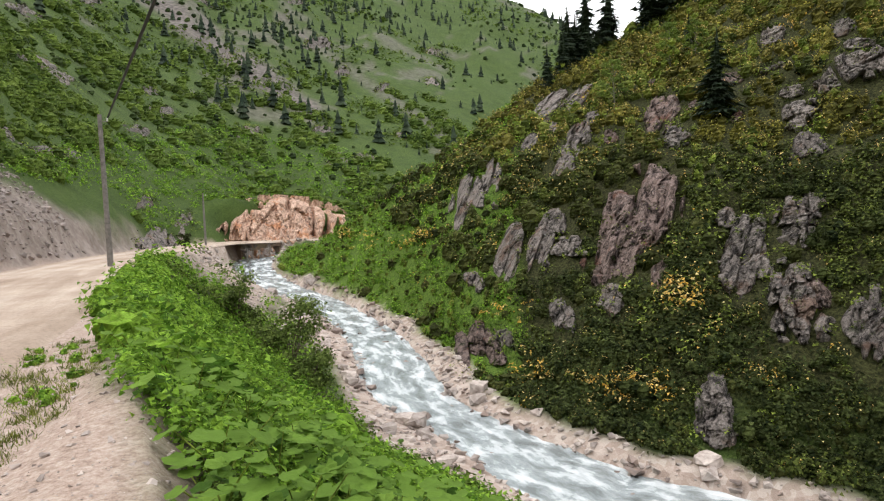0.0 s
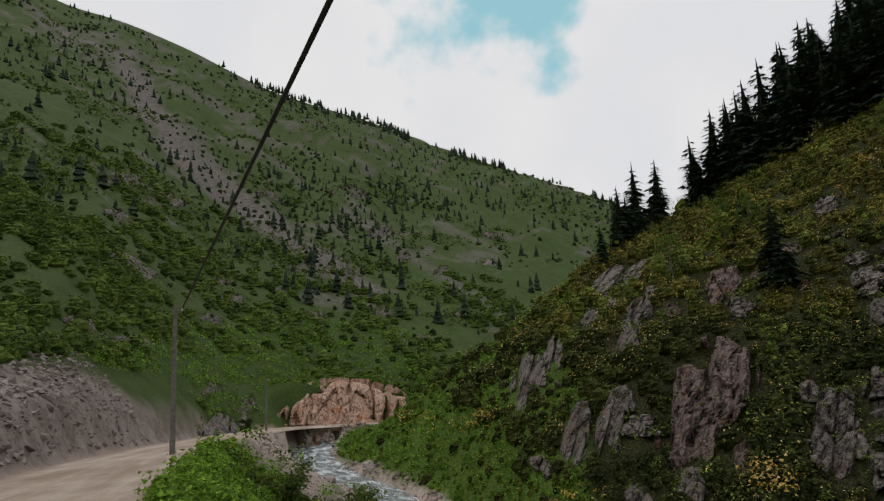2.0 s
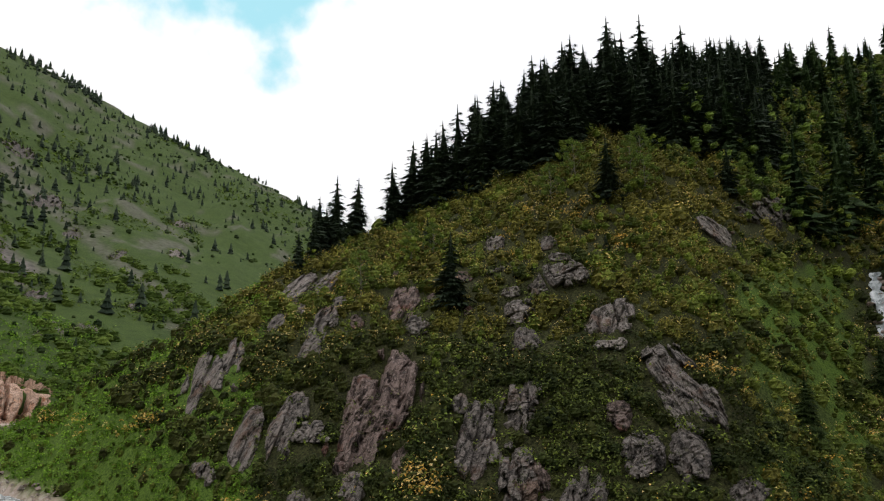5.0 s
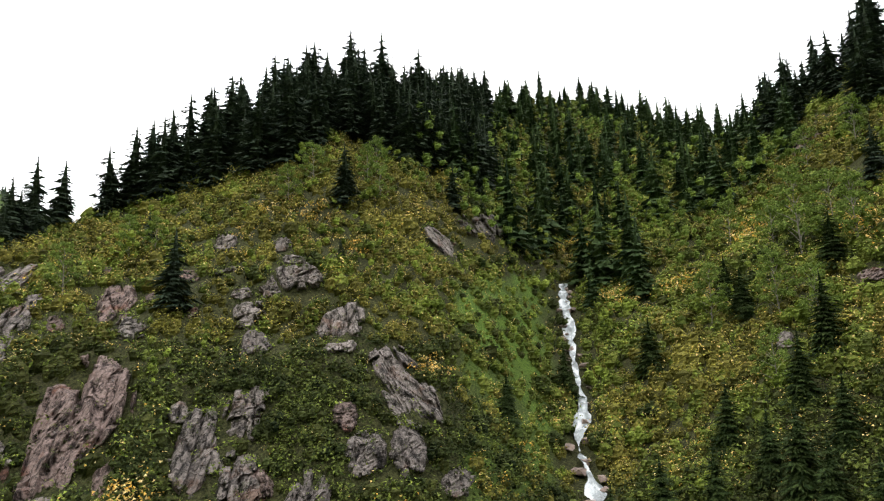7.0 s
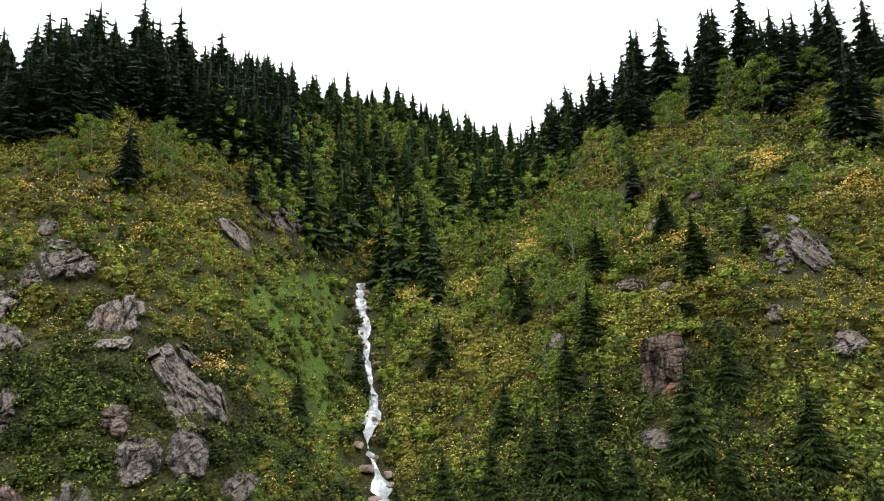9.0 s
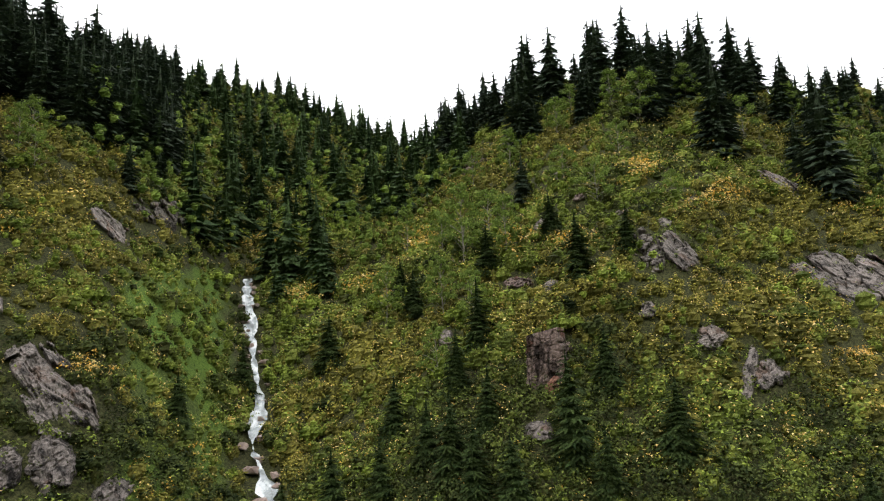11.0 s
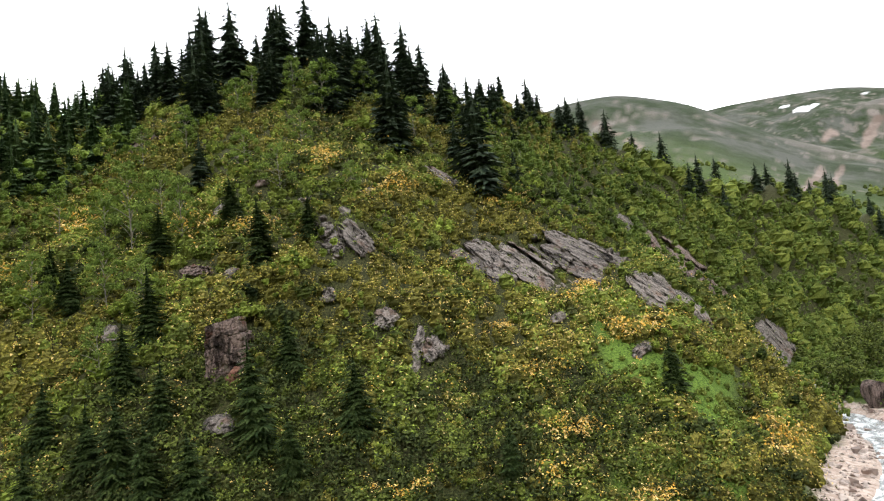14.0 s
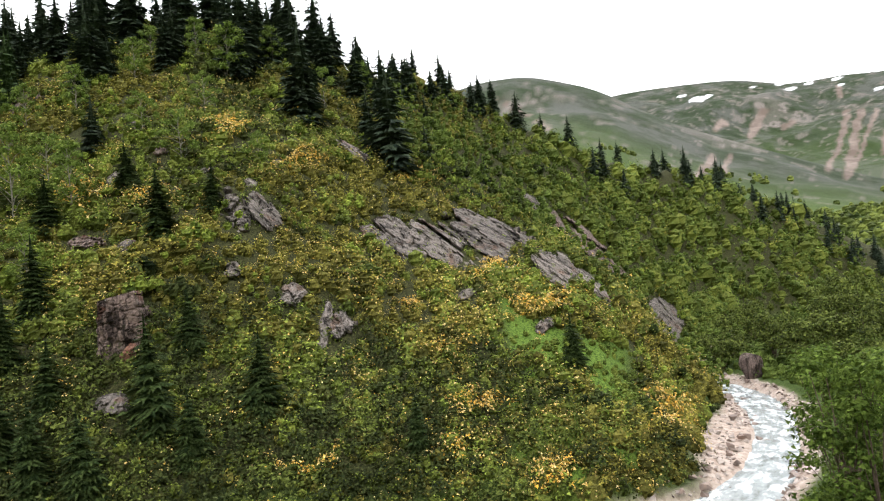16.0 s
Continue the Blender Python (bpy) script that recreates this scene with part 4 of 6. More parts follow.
def crag(base, x0, y0, w, h, lean, mat, seed, cut="rib", name="rock_body", steep=0.72, proud=None):
    """A jointed rock face lying in the hillside round its middle; base stands there, turned to the valley. Its edges go into the ground."""
    az, lean = math.atan2(x0, y0), radians(lean)
    z0 = float(base.matrix_basis.translation.z)
    step = max(0.085, 0.0017 * math.hypot(x0, y0), 0.013 * max(w, h))
    long = dict(rib=3.6, slab=2.6, block=1.25)[cut]
    cell = float(np.clip(0.16 * w + 0.22, 0.34, 1.5))
    q, p = np.meshgrid(np.arange(-0.62 * w, 0.62 * w + step, step), np.arange(-0.62 * h, 0.62 * h + step, step), indexing="ij")
    wob = 0.3 * cell
    qq, pp = q + wob * fbm(q / 1.7 + seed, p / 2.3, 3, 41), p + wob * fbm(q / 2.0 + seed, p / 2.0 + 5, 3, 42)
    x, z = q * math.cos(lean) - p * math.sin(lean), q * math.sin(lean) + p * math.cos(lean)
    # how far back the hillside lies behind each point
    back = np.linspace(-1.6 * h - 5, 1.6 * h + 5, 90)
    xs = np.linspace(x.min(), x.max(), 22)
    gx, gy = np.meshgrid(xs, back, indexing="ij")
    gz = ground_z((x0 + gx * math.cos(az) + gy * math.sin(az)).ravel(), (y0 - gx * math.sin(az) + gy * math.cos(az)).ravel()).reshape(gx.shape) - z0
    gz = np.maximum.accumulate(gz, axis=1) + 1e-5 * np.arange(90)
    hill = np.stack([np.interp(z, gz[i], back) for i in range(22)], 0)
    t = np.clip((x - xs[0]) / max(xs[-1] - xs[0], 1e-6) * 21, 0, 20.999)
    k = t.astype(int)
    hill = np.take_along_axis(hill, k[None], 0)[0] * (1 - t + k) + np.take_along_axis(hill, k[None] + 1, 0)[0] * (t - k)
    core = (np.abs(q) < 0.42 * w) & (np.abs(p) < 0.42 * h)
    A = np.c_[np.ones(core.sum()), x[core], z[core]]
    c0, cx, cz = np.linalg.lstsq(A, hill[core], rcond=None)[0]
    plane = c0 + cx * x + steep * cz * z
    # outline: a rough lozenge broken along the joints
    _, b1, b2, b3, bx, by = voronoi_cells(qq / (1.5 * cell) + seed * 3.1, pp / (1.5 * cell * long), seed)
    taper = 1 - dict(rib=0.5, slab=0.2, block=0.25)[cut] * np.clip(p / h + 0.15, -0.1, 1)
    m = 1 - (np.abs(q / (0.5 * w * taper)) ** 2.6 + np.abs(p / (0.5 * h)) ** 2.6) ** (1 / 2.6) + 0.24 * b1 + 0.22 * fbm(q / (0.3 * w) + seed, p / (0.3 * h), 3, 44)
    # turf-filled gullies between the ribs
    gully_gap = voronoi_cells(qq / (2.1 * cell) + seed * 1.7, pp / (2.1 * cell * long * 1.4), seed + 61)[0]
    m = m - dict(rib=0.5, slab=0.3, block=0.45)[cut] * (1 - sstep(gully_gap, 0.02, 0.22)) * sstep(w, 1.5, 3.0)
    deep = 0.13 * w + 0.42 + 0.022 * max(math.hypot(x0, y0) - 65, 0) if proud is None else proud
    push = deep * np.clip(4.5 * m, -2.0, 1.0)
    # joints: long ribs or blocky beds first, then smaller facets; the faces tilt, the cracks are thin
    shape = dict(rib=((1.3, 9.0, 0.75, 0.5), (0.6, 5.0, 0.40, 0.35), (0.5, 1.6, 0.16, 0.2), (0.22, 2.0, 0.06, 0.1)),
                 slab=((1.9, 3.5, 0.75, 0.5), (0.75, 5.0, 0.42, 0.5), (0.42, 2.2, 0.18, 0.3), (0.2, 1.6, 0.05, 0.1)),
                 block=((2.0, 0.8, 0.75, 0.5), (0.9, 0.55, 0.34, 0.4), (0.42, 0.8, 0.14, 0.2), (0.2, 1.0, 0.05, 0.1)))[cut]
    for k, (size, drawn, amp, crack) in enumerate(shape):
        gap, k1, k2, k3, dx, dy = voronoi_cells(qq / (size * cell) + seed * 3.1, pp / (size * cell * drawn), seed + 31 * k)
        push = push + amp * cell * (1.1 * k1 + 2.2 * k2 * dx + 1.8 * k3 * dy - crack * (1 - sstep(gap, 0.0, 0.07)))
    push = push + 0.012 * cell * np.random.default_rng(seed).normal(size=x.shape)
    y = plane - push
    y = np.where(m < 0, np.maximum(y, hill + 0.25 - 0.5 * m), y)
    seen = (m > 0.03) & (y < hill - 0.12)
    for yy in (y[seen], 0.5 * (y + hill)[seen], hill[seen]):
        BARE.append(np.unique(bare_key(x0 + x[seen] * math.cos(az) + yy * math.sin(az), y0 - x[seen] * math.sin(az) + yy * math.cos(az))))
    nu, nv = x.shape
    i, j = np.meshgrid(np.arange(nu - 1), np.arange(nv - 1), indexing="ij")
    live = (m[:-1, :-1] > -0.3) | (m[1:, 1:] > -0.3)
    i, j = i[live], j[live]
    a, b, c, d = i * nv + j, (i + 1) * nv + j, (i + 1) * nv + j + 1, i * nv + j + 1
    tri = np.vstack([np.stack([a, b, c], 1), np.stack([a, c, d], 1)])
    used, tri = np.unique(tri, return_inverse=True)
    o = new(name, mesh_from(name, np.stack([q, y, p], -1).reshape(-1, 3)[used], tri.reshape(-1, 3), mat))
    o.parent, o.rotation_euler = base, (0, -lean, 0)
    # points on the face for plants: mostly along its upper edge
    r = np.random.default_rng(seed + 1)
    edge = np.flatnonzero(((m > -0.16) & (m < 0.10)).ravel())
    for e in r.choice(edge, min(len(edge), int(8 + 3.6 * (w + h))), replace=False) if len(edge) else ():
        v = base.matrix_basis @ Vector((x.ravel()[e], y.ravel()[e] - 0.1, z.ravel()[e]))
        LEDGES.append((*v, r.uniform(0.22, 0.5) * (1 + 0.006 * math.hypot(x0, y0))))
    inner = np.flatnonzero((m > 0.25).ravel())
    for e in r.choice(inner, min(len(inner), int(0.55 * w * h)), replace=False) if len(inner) else ():
        v = base.matrix_basis @ Vector((x.ravel()[e], y.ravel()[e] - 0.05, z.ravel()[e]))
        LEDGES.append((*v, r.uniform(0.12, 0.36)))
    # a few loose blocks at its foot
    low = np.flatnonzero(((m > 0.02) & (m < 0.2) & (p < -0.1 * h)).ravel())
    for e in r.choice(low, min(len(low), 2 + int(0.5 * w)), replace=False) if len(low) else ():
        g = cell * r.uniform(0.3, 0.62)
        bv, bf = hull_rock((g * r.uniform(0.6, 1.0), g * 0.7, g * r.uniform(0.6, 0.9)), 22, 0, 0, seed * 31 + int(e) % 97)
        bl = new("rock_block", mesh_from("rock_block", bv + [x.ravel()[e], y.ravel()[e] - 0.1 * g, z.ravel()[e]], bf, mat))
        bl.parent = base


LEDGES = []


def outcrop(x, y, w, h, lean, red, cut, label, seed):
    """A crag on the slope, partly overgrown."""
    base = tagged(new("rock_outcrop"), label, "rock")
    base.matrix_basis = Matrix.Translation((x, y, float(ground_z(x, y)[0]))) @ Euler((0, 0, -math.atan2(x, y))).to_matrix().to_4x4()
    crag(base, x, y, 0.98 * w, 1.0 * h, lean, ROCK_RED if red else ROCK_GREY, 500 + seed, cut)
    return base


for k, row in enumerate(OUTCROPS):
    outcrop(*row, k)


def off_rocks(x, y, tall=0.0):
    """True where a plant so tall would neither stand on bare rock nor just before it, for arrays of places."""
    r = np.maximum(np.hypot(x, y), 1e-6)
    free = np.ones(np.shape(x), bool)
    rocks = np.unique(np.concatenate(BARE))
    for step in np.arange(0, 0.9 * tall + 0.01, 0.45):
        free &= ~np.isin(bare_key(x * (1 + step / r), y * (1 + step / r)), rocks)
    return free


stream_block = tagged(new("rock_outcrop"), "brown square rock standing beside the stream", "rock")
stream_block.matrix_basis = Matrix.Translation((65.4, -58.1, float(ground_z(65.4, -58.1)[0]) + 1.0))
o = new("rock_body", mesh_from("rock_body", *hull_rock((1.45, 1.2, 1.9), 40, 2, 0.12, 961, 0.7), ROCK_RED))
o.parent = stream_block


def square_block(x, y):
    """The upright reddish block with a flat face and a turf cap; its lower part is freshly broken and more orange."""
    base = tagged(new("rock_outcrop"), "square reddish block standing out of the shrubs", "rock")
    base.matrix_basis = Matrix.Translation((x, y, float(ground_z(x, y)[0]) - 0.1)) @ Euler((0, 0, -math.atan2(x, y) - 0.25)).to_matrix().to_4x4()
    r = np.random.default_rng(77)
    n = 34
    u, v = np.meshgrid(np.linspace(-1, 1, n), np.linspace(0, 1, 2 * n), indexing="ij")
    xx = np.clip(u / 0.62, -1, 1) * (1.22 - 0.12 * v) + 0.10 * v
    zz = -0.8 + 4.5 * v + 0.22 * np.clip(u / 0.62, -1, 1)
    yy = 2.2 * np.clip((np.abs(u) - 0.62) / 0.38, 0, 1)
    gap, k1, k2, k3, dx, dy = voronoi_cells(xx / 0.7 + 2, (zz + 0.3 * xx) / 0.55, 5)
    gap2, j1, j2, j3, ex, ey = voronoi_cells(xx / 0.28 + 4, zz / 0.3, 9)
    push = 0.14 * k1 + 0.2 * k2 * dx + 0.2 * k3 * dy - 0.10 * (1 - sstep(gap, 0.02, 0.1)) + 0.06 * j1 + 0.08 * j2 * ex - 0.03 * (1 - sstep(gap2, 0.02, 0.1))
    front = np.abs(u) < 0.62
    yy = yy - np.where(front, push, 0) - 0.5
    xx = xx + np.where(front, 0, np.sign(u) * push)
    i, j = np.meshgrid(np.arange(n - 1), np.arange(2 * n - 1), indexing="ij")
    a, b, c, d = (i * 2 * n + j).ravel(), ((i + 1) * 2 * n + j).ravel(), ((i + 1) * 2 * n + j + 1).ravel(), (i * 2 * n + j + 1).ravel()
    tri = np.vstack([np.stack([a, b, c], 1), np.stack([a, c, d], 1)])
    verts = np.stack([xx, yy, zz], -1).reshape(-1, 3)
    # the lid
    top = np.arange(n) * 2 * n + 2 * n - 1
    mid = len(verts)
    verts = np.vstack([verts, [[0.1, 0.8, 3.78]]])
    tri = np.vstack([tri, np.stack([top[:-1], top[1:], np.full(n - 1, mid)], 1)])
    o = new("rock_body", mesh_from("rock_body", verts, tri, ROCK_RED))
    o.parent = base
    v, f = hull_rock((0.62, 0.5, 0.75), 30, 0, 0, 950)
    o = new("rock_block", mesh_from("rock_block", v + [0.6, -0.35, 0.1], f, ROCK_RUST))
    o.parent = base
    for k in range(14):
        p = base.matrix_basis @ Vector((r.uniform(-1.1, 1.2), r.uniform(-0.2, 1.2), 3.75))
        LEDGES.append((*p, r.uniform(0.2, 0.42)))


square_block(43.9, 7.2)

# lesser ribs and knobs between the crags
x, y, a, d = spread(500, (1, 46), (38, 68), lambda x, y, a, d: (fbm(x / 9, y / 9, 2, 141) > 0.1) & (path_near(x, y, FALLS_LINE)[0] > 6))
for k, i in enumerate(thin(x, y, 3.4)[:26]):
    outcrop(x[i], y[i], rng.uniform(1.0, 2.6), rng.uniform(0.9, 2.4), rng.uniform(-14, 6) + 0.5 * a[i] - 5, int(rng.random() < 0.25), ("rib", "block")[k % 2], "small weathered rock rib half hidden by shrubs", 60 + k)
x, y, a, d = spread(400, (78, 120), (44, 75), lambda x, y, a, d: fbm(x / 9, y / 9, 2, 143) > 0.1)
for k, i in enumerate(thin(x, y, 4.5)[:12]):
    outcrop(x[i], y[i], rng.uniform(0.9, 2.0), rng.uniform(0.7, 1.7), rng.uniform(5, 35), int(rng.random() < 0.3), "block", "small grey rock showing between azaleas", 100 + k)

# crags of the great slope: x, y, width, height
for k, (x0, y0, w, h) in enumerate([(-99.2, 444, 26, 36), (-64.5, 356.7, 18, 26), (-126, 358.7, 18, 14), (-124, 212, 16, 11), (-123, 236, 21, 8), (-95.4, 156.8, 9.8, 5.5), (-65.5, 114.3, 10, 5),
                                    (-52.2, 180.6, 10, 7), (-65, 155.4, 12, 6), (-27.4, 175.4, 5.5, 5.5), (-20.7, 183, 6.4, 4), (-3.5, 333.7, 9, 11), (-2, 435, 15, 10), (-40.7, 68.3, 3.2, 1.7),
                                    (-40.4, 60.8, 3.8, 1.9), (-42.6, 76.1, 2, 2.6), (-36.5, 92.6, 3.4, 4.0), (-34.9, 78.9, 5, 2.8), (-39, 86.4, 2.5, 2.4), (-84, 270, 10, 9), (-45, 313, 8, 13),
                                    (-23.6, 296.6, 7.8, 9), (1.2, 250, 6.5, 8), (-58, 128, 5, 3.5), (-74, 170, 6, 5), (-36, 205, 6, 5), (-12, 215, 6, 5)]):
    far_rock = tagged(new("rock_outcrop"), "grey crag in the steep green mountainside", "rock")
    far_rock.matrix_basis = Matrix.Translation((x0, y0, float(ground_z(x0, y0)[0]))) @ Euler((0, 0, -math.atan2(x0, y0))).to_matrix().to_4x4()
    crag(far_rock, x0, y0, w, h, -18, ROCK_GREY, 800 + k, "rib", proud=0.03 * w + 0.3)


# ---- spruces ----


def spruce_mesh(seed, tiers, arms, fronds, needles, name, thick=1.0):
    """A spruce 10 m high: trunk, and whorls of drooping fronds with gaps."""
    r = np.random.default_rng(seed)
    H = 10.0
    trunk = mesh_from("trunk", *tube([(0, 0, -0.6), (0.03, 0, 3), (0, 0.04, 6.5), (0, 0, H * 0.99)], [0.17, 0.13, 0.07, 0.015], 6), BARK, True)
    base, way, face, ln, wd = [], [], [], [], []
    slim = r.uniform(0.85, 1.12)
    count = tiers * arms
    for i in range(count):
        s = 1 - math.sqrt(1 - (i + 0.5) / count * 0.998)
        if r.random() < 0.06:
            continue
        a = 2.39996 * i + r.uniform(-0.5, 0.5)
        z0 = H * (0.04 + 0.95 * s) + 0.12 * r.normal()
        R = (slim * 2.5 * (1 - s) ** 0.64 + 0.06) * r.uniform(0.6, 1.12) * (1 + 0.2 * math.sin(2 * a + seed) + 0.12 * math.sin(7 * s + 3 * a))
        out = np.array([math.cos(a), math.sin(a), 0])
        side = np.array([-math.sin(a), math.cos(a), 0])
        for k in range(fronds):
            u = (k + 0.5) / fronds
            p = out * R * u * 0.75 + np.array([0, 0, z0 - 0.30 * R * u ** 1.2 + 0.12 * R * u ** 3])
            sg = (-1) ** k if k < fronds - 1 else 0
            w = out * 0.8 + side * 0.75 * sg + np.array([0, 0, -0.45 + 0.25 * s + r.uniform(-0.2, 0.12)])
            base.append(p)
            way.append(w)
            face.append(np.array([0, 0, 1.0]) + 0.5 * out + 0.35 * r.normal(size=3))
            L = R * (0.62 if sg else 0.5) * (1.05 - 0.35 * u) + 0.12
            ln.append(L)
            wd.append(thick * (L * r.uniform(0.5, 0.75) + 0.06))
    v, f = kites(np.array(base), np.array(way), np.array(face), np.array(ln), np.array(wd), -0.12)
    tip = kites(np.array([[0, 0, H * 0.95]] * 3), np.array([[0.05, 0, 1.0], [-0.05, 0.05, 1], [0, -0.05, 1]]), np.array([[1.0, 0, 0], [0, 1, 0], [1, 1, 0]]), np.full(3, 0.4), np.full(3, 0.10), 0)
    w = np.linspace(0, 2 * np.pi, 10, endpoint=False)
    rings = []
    for i in range(9):
        q = i / 8
        rad = slim * (0.85 * (1 - q) + 0.01) * (1 + 0.28 * (-1) ** np.arange(10)) * r.uniform(0.8, 1.1, 10)
        rings.append(np.c_[np.cos(w) * rad, np.sin(w) * rad, np.full(10, H * (0.07 + 0.91 * q)) - 0.25 * (-1) ** np.arange(10)])
    i, j = np.meshgrid(np.arange(8), np.arange(10), indexing="ij")
    core = (np.vstack(rings), np.stack([i * 10 + j, i * 10 + (j + 1) % 10, (i + 1) * 10 + (j + 1) % 10, (i + 1) * 10 + j], -1).reshape(-1, 4))
    core = (core[0], np.vstack([core[1][:, :3], core[1][:, [0, 2, 3]]]))
    v, f = merged([(v, f), tip, core])
    return trunk, mesh_from("crown", v, f, needles), (v, f)


def tree_thing(name, trunk, crown, label, category, group, limbs=()):
    base = tagged(new(name), label, category, group)
    for nm, me in [("trunk", trunk), ("crown", crown)] + [("limb", me) for me in limbs]:
        o = new(nm, me)
        o.parent = base
    return base


def put(ob, x, y, height, unit_height=10.0, turn=None, sink=0.15, wide=1.0):
    s = height / unit_height
    z = float(ground_z(x, y)[0]) - sink
    t = rng.uniform(0, 360) if turn is None else turn
    return Matrix.Translation((x, y, z)) @ Euler((radians(rng.uniform(-2, 2)), radians(rng.uniform(-2, 2)), radians(t))).to_matrix().to_4x4() @ Matrix.Diagonal((s * wide, s * wide, s, 1))


SPRUCES = [spruce_mesh(11 + k, 26, 6, 6, NEEDLES, "spruce", 0.55) for k in range(4)]
YOUNG = [spruce_mesh(31 + k, 34, 9, 7, NEEDLES_YOUNG, "spruce", 0.42) for k in range(2)]
LOW = [spruce_mesh(51 + k, 16, 5, 4, NEEDLES, "spruce")[2] for k in range(3)]


def small_spruce(seed):
    """A far-off spruce 10 m high: four ragged skirts one over another."""
    r = np.random.default_rng(seed)
    parts = []
    w = np.linspace(0, 2 * np.pi, 9, endpoint=False)
    for k in range(4):
        z0, z1, rad = 0.4 + 2.2 * k, 4.0 + 2.05 * k, 3.1 - 0.66 * k
        rr = rad * r.uniform(0.6, 1.15, 9)
        low = np.c_[np.cos(w) * rr, np.sin(w) * rr, z0 + r.uniform(-0.4, 0.4, 9)]
        top = np.c_[np.cos(w) * 0.12, np.sin(w) * 0.12, np.full(9, z1)]
        j = np.arange(9)
        parts.append((np.vstack([low, top]), np.stack([j, (j + 1) % 9, 9 + (j + 1) % 9, 9 + j], -1)))
    return merged(parts)


TINY = [small_spruce(71 + k) for k in range(4)]
_protos = {}


def plant_spruce(x, y, height, label, group, kind=0, wide=1.0):
    stock = YOUNG if kind else SPRUCES
    k = int(rng.integers(len(stock)))
    key = (kind, k, label)
    if key not in _protos:
        ob = tree_thing("spruce", stock[k][0], stock[k][1], label, "tree", group)
        ob.matrix_basis = put(ob, x, y, height, wide=wide)
        _protos[key] = ob
        return ob
    proto = _protos[key]
    m = put(proto, x, y, height, wide=wide)
    made = copy_thing(proto, Matrix())
    made.matrix_basis = m
    return made


# single spruces that stand out: x, y, height
for x, y, h in [(93.0, 6.9, 9), (82.7, -9.2, 13.6), (84.9, -18.0, 8), (74.5, -18.3, 13.6), (78.9, -24.1, 5.6), (98.9, -39.6, 8.6), (72.6, 12.9, 6.4), (91.8, 13.6, 6),
                (39.6, 53.1, 7.2), (21.4, 51.2, 6.8), (55.9, 53.4, 5.8), (67.4, 65.1, 6), (24.9, 65.7, 4.6), (33.2, 45.1, 2.6), (66, 58, 5), (12.9, 78, 5.6), (15.5, 82, 6.0), (17.8, 86, 7), (19, 84, 5)]:
    plant_spruce(x, y, h, "dark green spruce standing alone on the flowering hillside", "spruces on the slopes")
for x, y, h in [(38.9, 5.0, 6.6), (39.5, -0.7, 5.0), (41.0, -21.6, 4.4), (54.0, 5.3, 6.0), (61.9, 8.5, 4.5), (48.4, 12.6, 6.0), (36.7, 30.6, 4.0), (42.5, 17.5, 4.8), (41, 10.5, 4.5), (52.5, 27.5, 5.0), (50, 34.5, 5.2), (44.5, 13.5, 5), (37.5, 16.5, 4.2), (36, 8, 4.6), (35.5, 22, 3.8), (56, 1.5, 4.2), (58, 14, 5), (37, -9, 3.6), (62, 24, 5.2), (57, 21, 4.6), (38, 12, 5.4), (36.5, 10.2, 5), (39.6, 14.2, 4.4), (37.2, 3.0, 4.2), (36.6, 19.2, 4.4), (43.5, 3.2, 4.2)]:
    plant_spruce(x, y, h, "young mid-green spruce among azalea shrubs", "young spruces", 1, 1.12)

forest_base = round_about([(5, 8), (10, 9.8), (14, 11.2), (17.7, 12.6), (22.8, 14.6), (28, 16.4), (33, 17.6), (35.7, 21.0), (38, 19.5), (41.3, 17.8), (46, 16.8), (50, 15)], 0.6)


def in_crest_wood(x, y, a, d):
    el = np.degrees(np.arctan2(ground_z(x, y) - EYE, d))
    return (el > forest_base(a) + 0.3) & (d < r_crest(a) + 14)


x, y, a, d = spread(7000, (10.5, 50), (70, 165), in_crest_wood)
order = thin(x, y, 3.0)[:230]
for i in order:
    plant_spruce(x[i], y[i], rng.uniform(8, 13.5) * np.interp(a[i], [10, 20, 30], [0.8, 1.0, 1.08]), "dark spruce in the dense wood along the ridge", "spruces on the ridge")
for x0, y0, h in [(68.5, 90, 17), (72.5, 86, 17.5), (79, 83, 17), (62, 92, 15)]:
    plant_spruce(x0, y0, h, "tall thin-topped spruce rising over the ridge wood", "spruces on the ridge")


def hillb(x, y, a, d):
    el = np.degrees(np.arctan2(ground_z(x, y) - EYE, d))
    top = el_crest(a)
    return ((el > top - 2.2) & (d < r_crest(a) + 16) & (rng.random(len(x)) < 0.9)) | ((el > top - 6) & (d < r_crest(a)) & (rng.random(len(x)) < 0.06))


x, y, a, d = spread(2500, (73, 142), (90, 225), hillb)
for i in thin(x, y, 4.8)[:115]:
    plant_spruce(x[i], y[i], rng.uniform(8, 15.5) * np.interp(a[i], [100, 106, 140], [1, 0.7, 0.62]), "dark pointed spruce along the hill's crest", "spruces on the far crest")

x, y, a, d = spread(900, (104, 142), (110, 225), lambda x, y, a, d: (np.degrees(np.arctan2(ground_z(x, y) - EYE, d)) > el_crest(a) - 1.6) & (d < r_crest(a) + 4) & (vnoise(a / 1.7, a * 0, 205) > -0.3))
for i in thin(x, y, 3.6)[:60]:
    plant_spruce(x[i], y[i], rng.uniform(5, 9.5), "dark pointed spruce along the hill's crest", "spruces on the far crest")


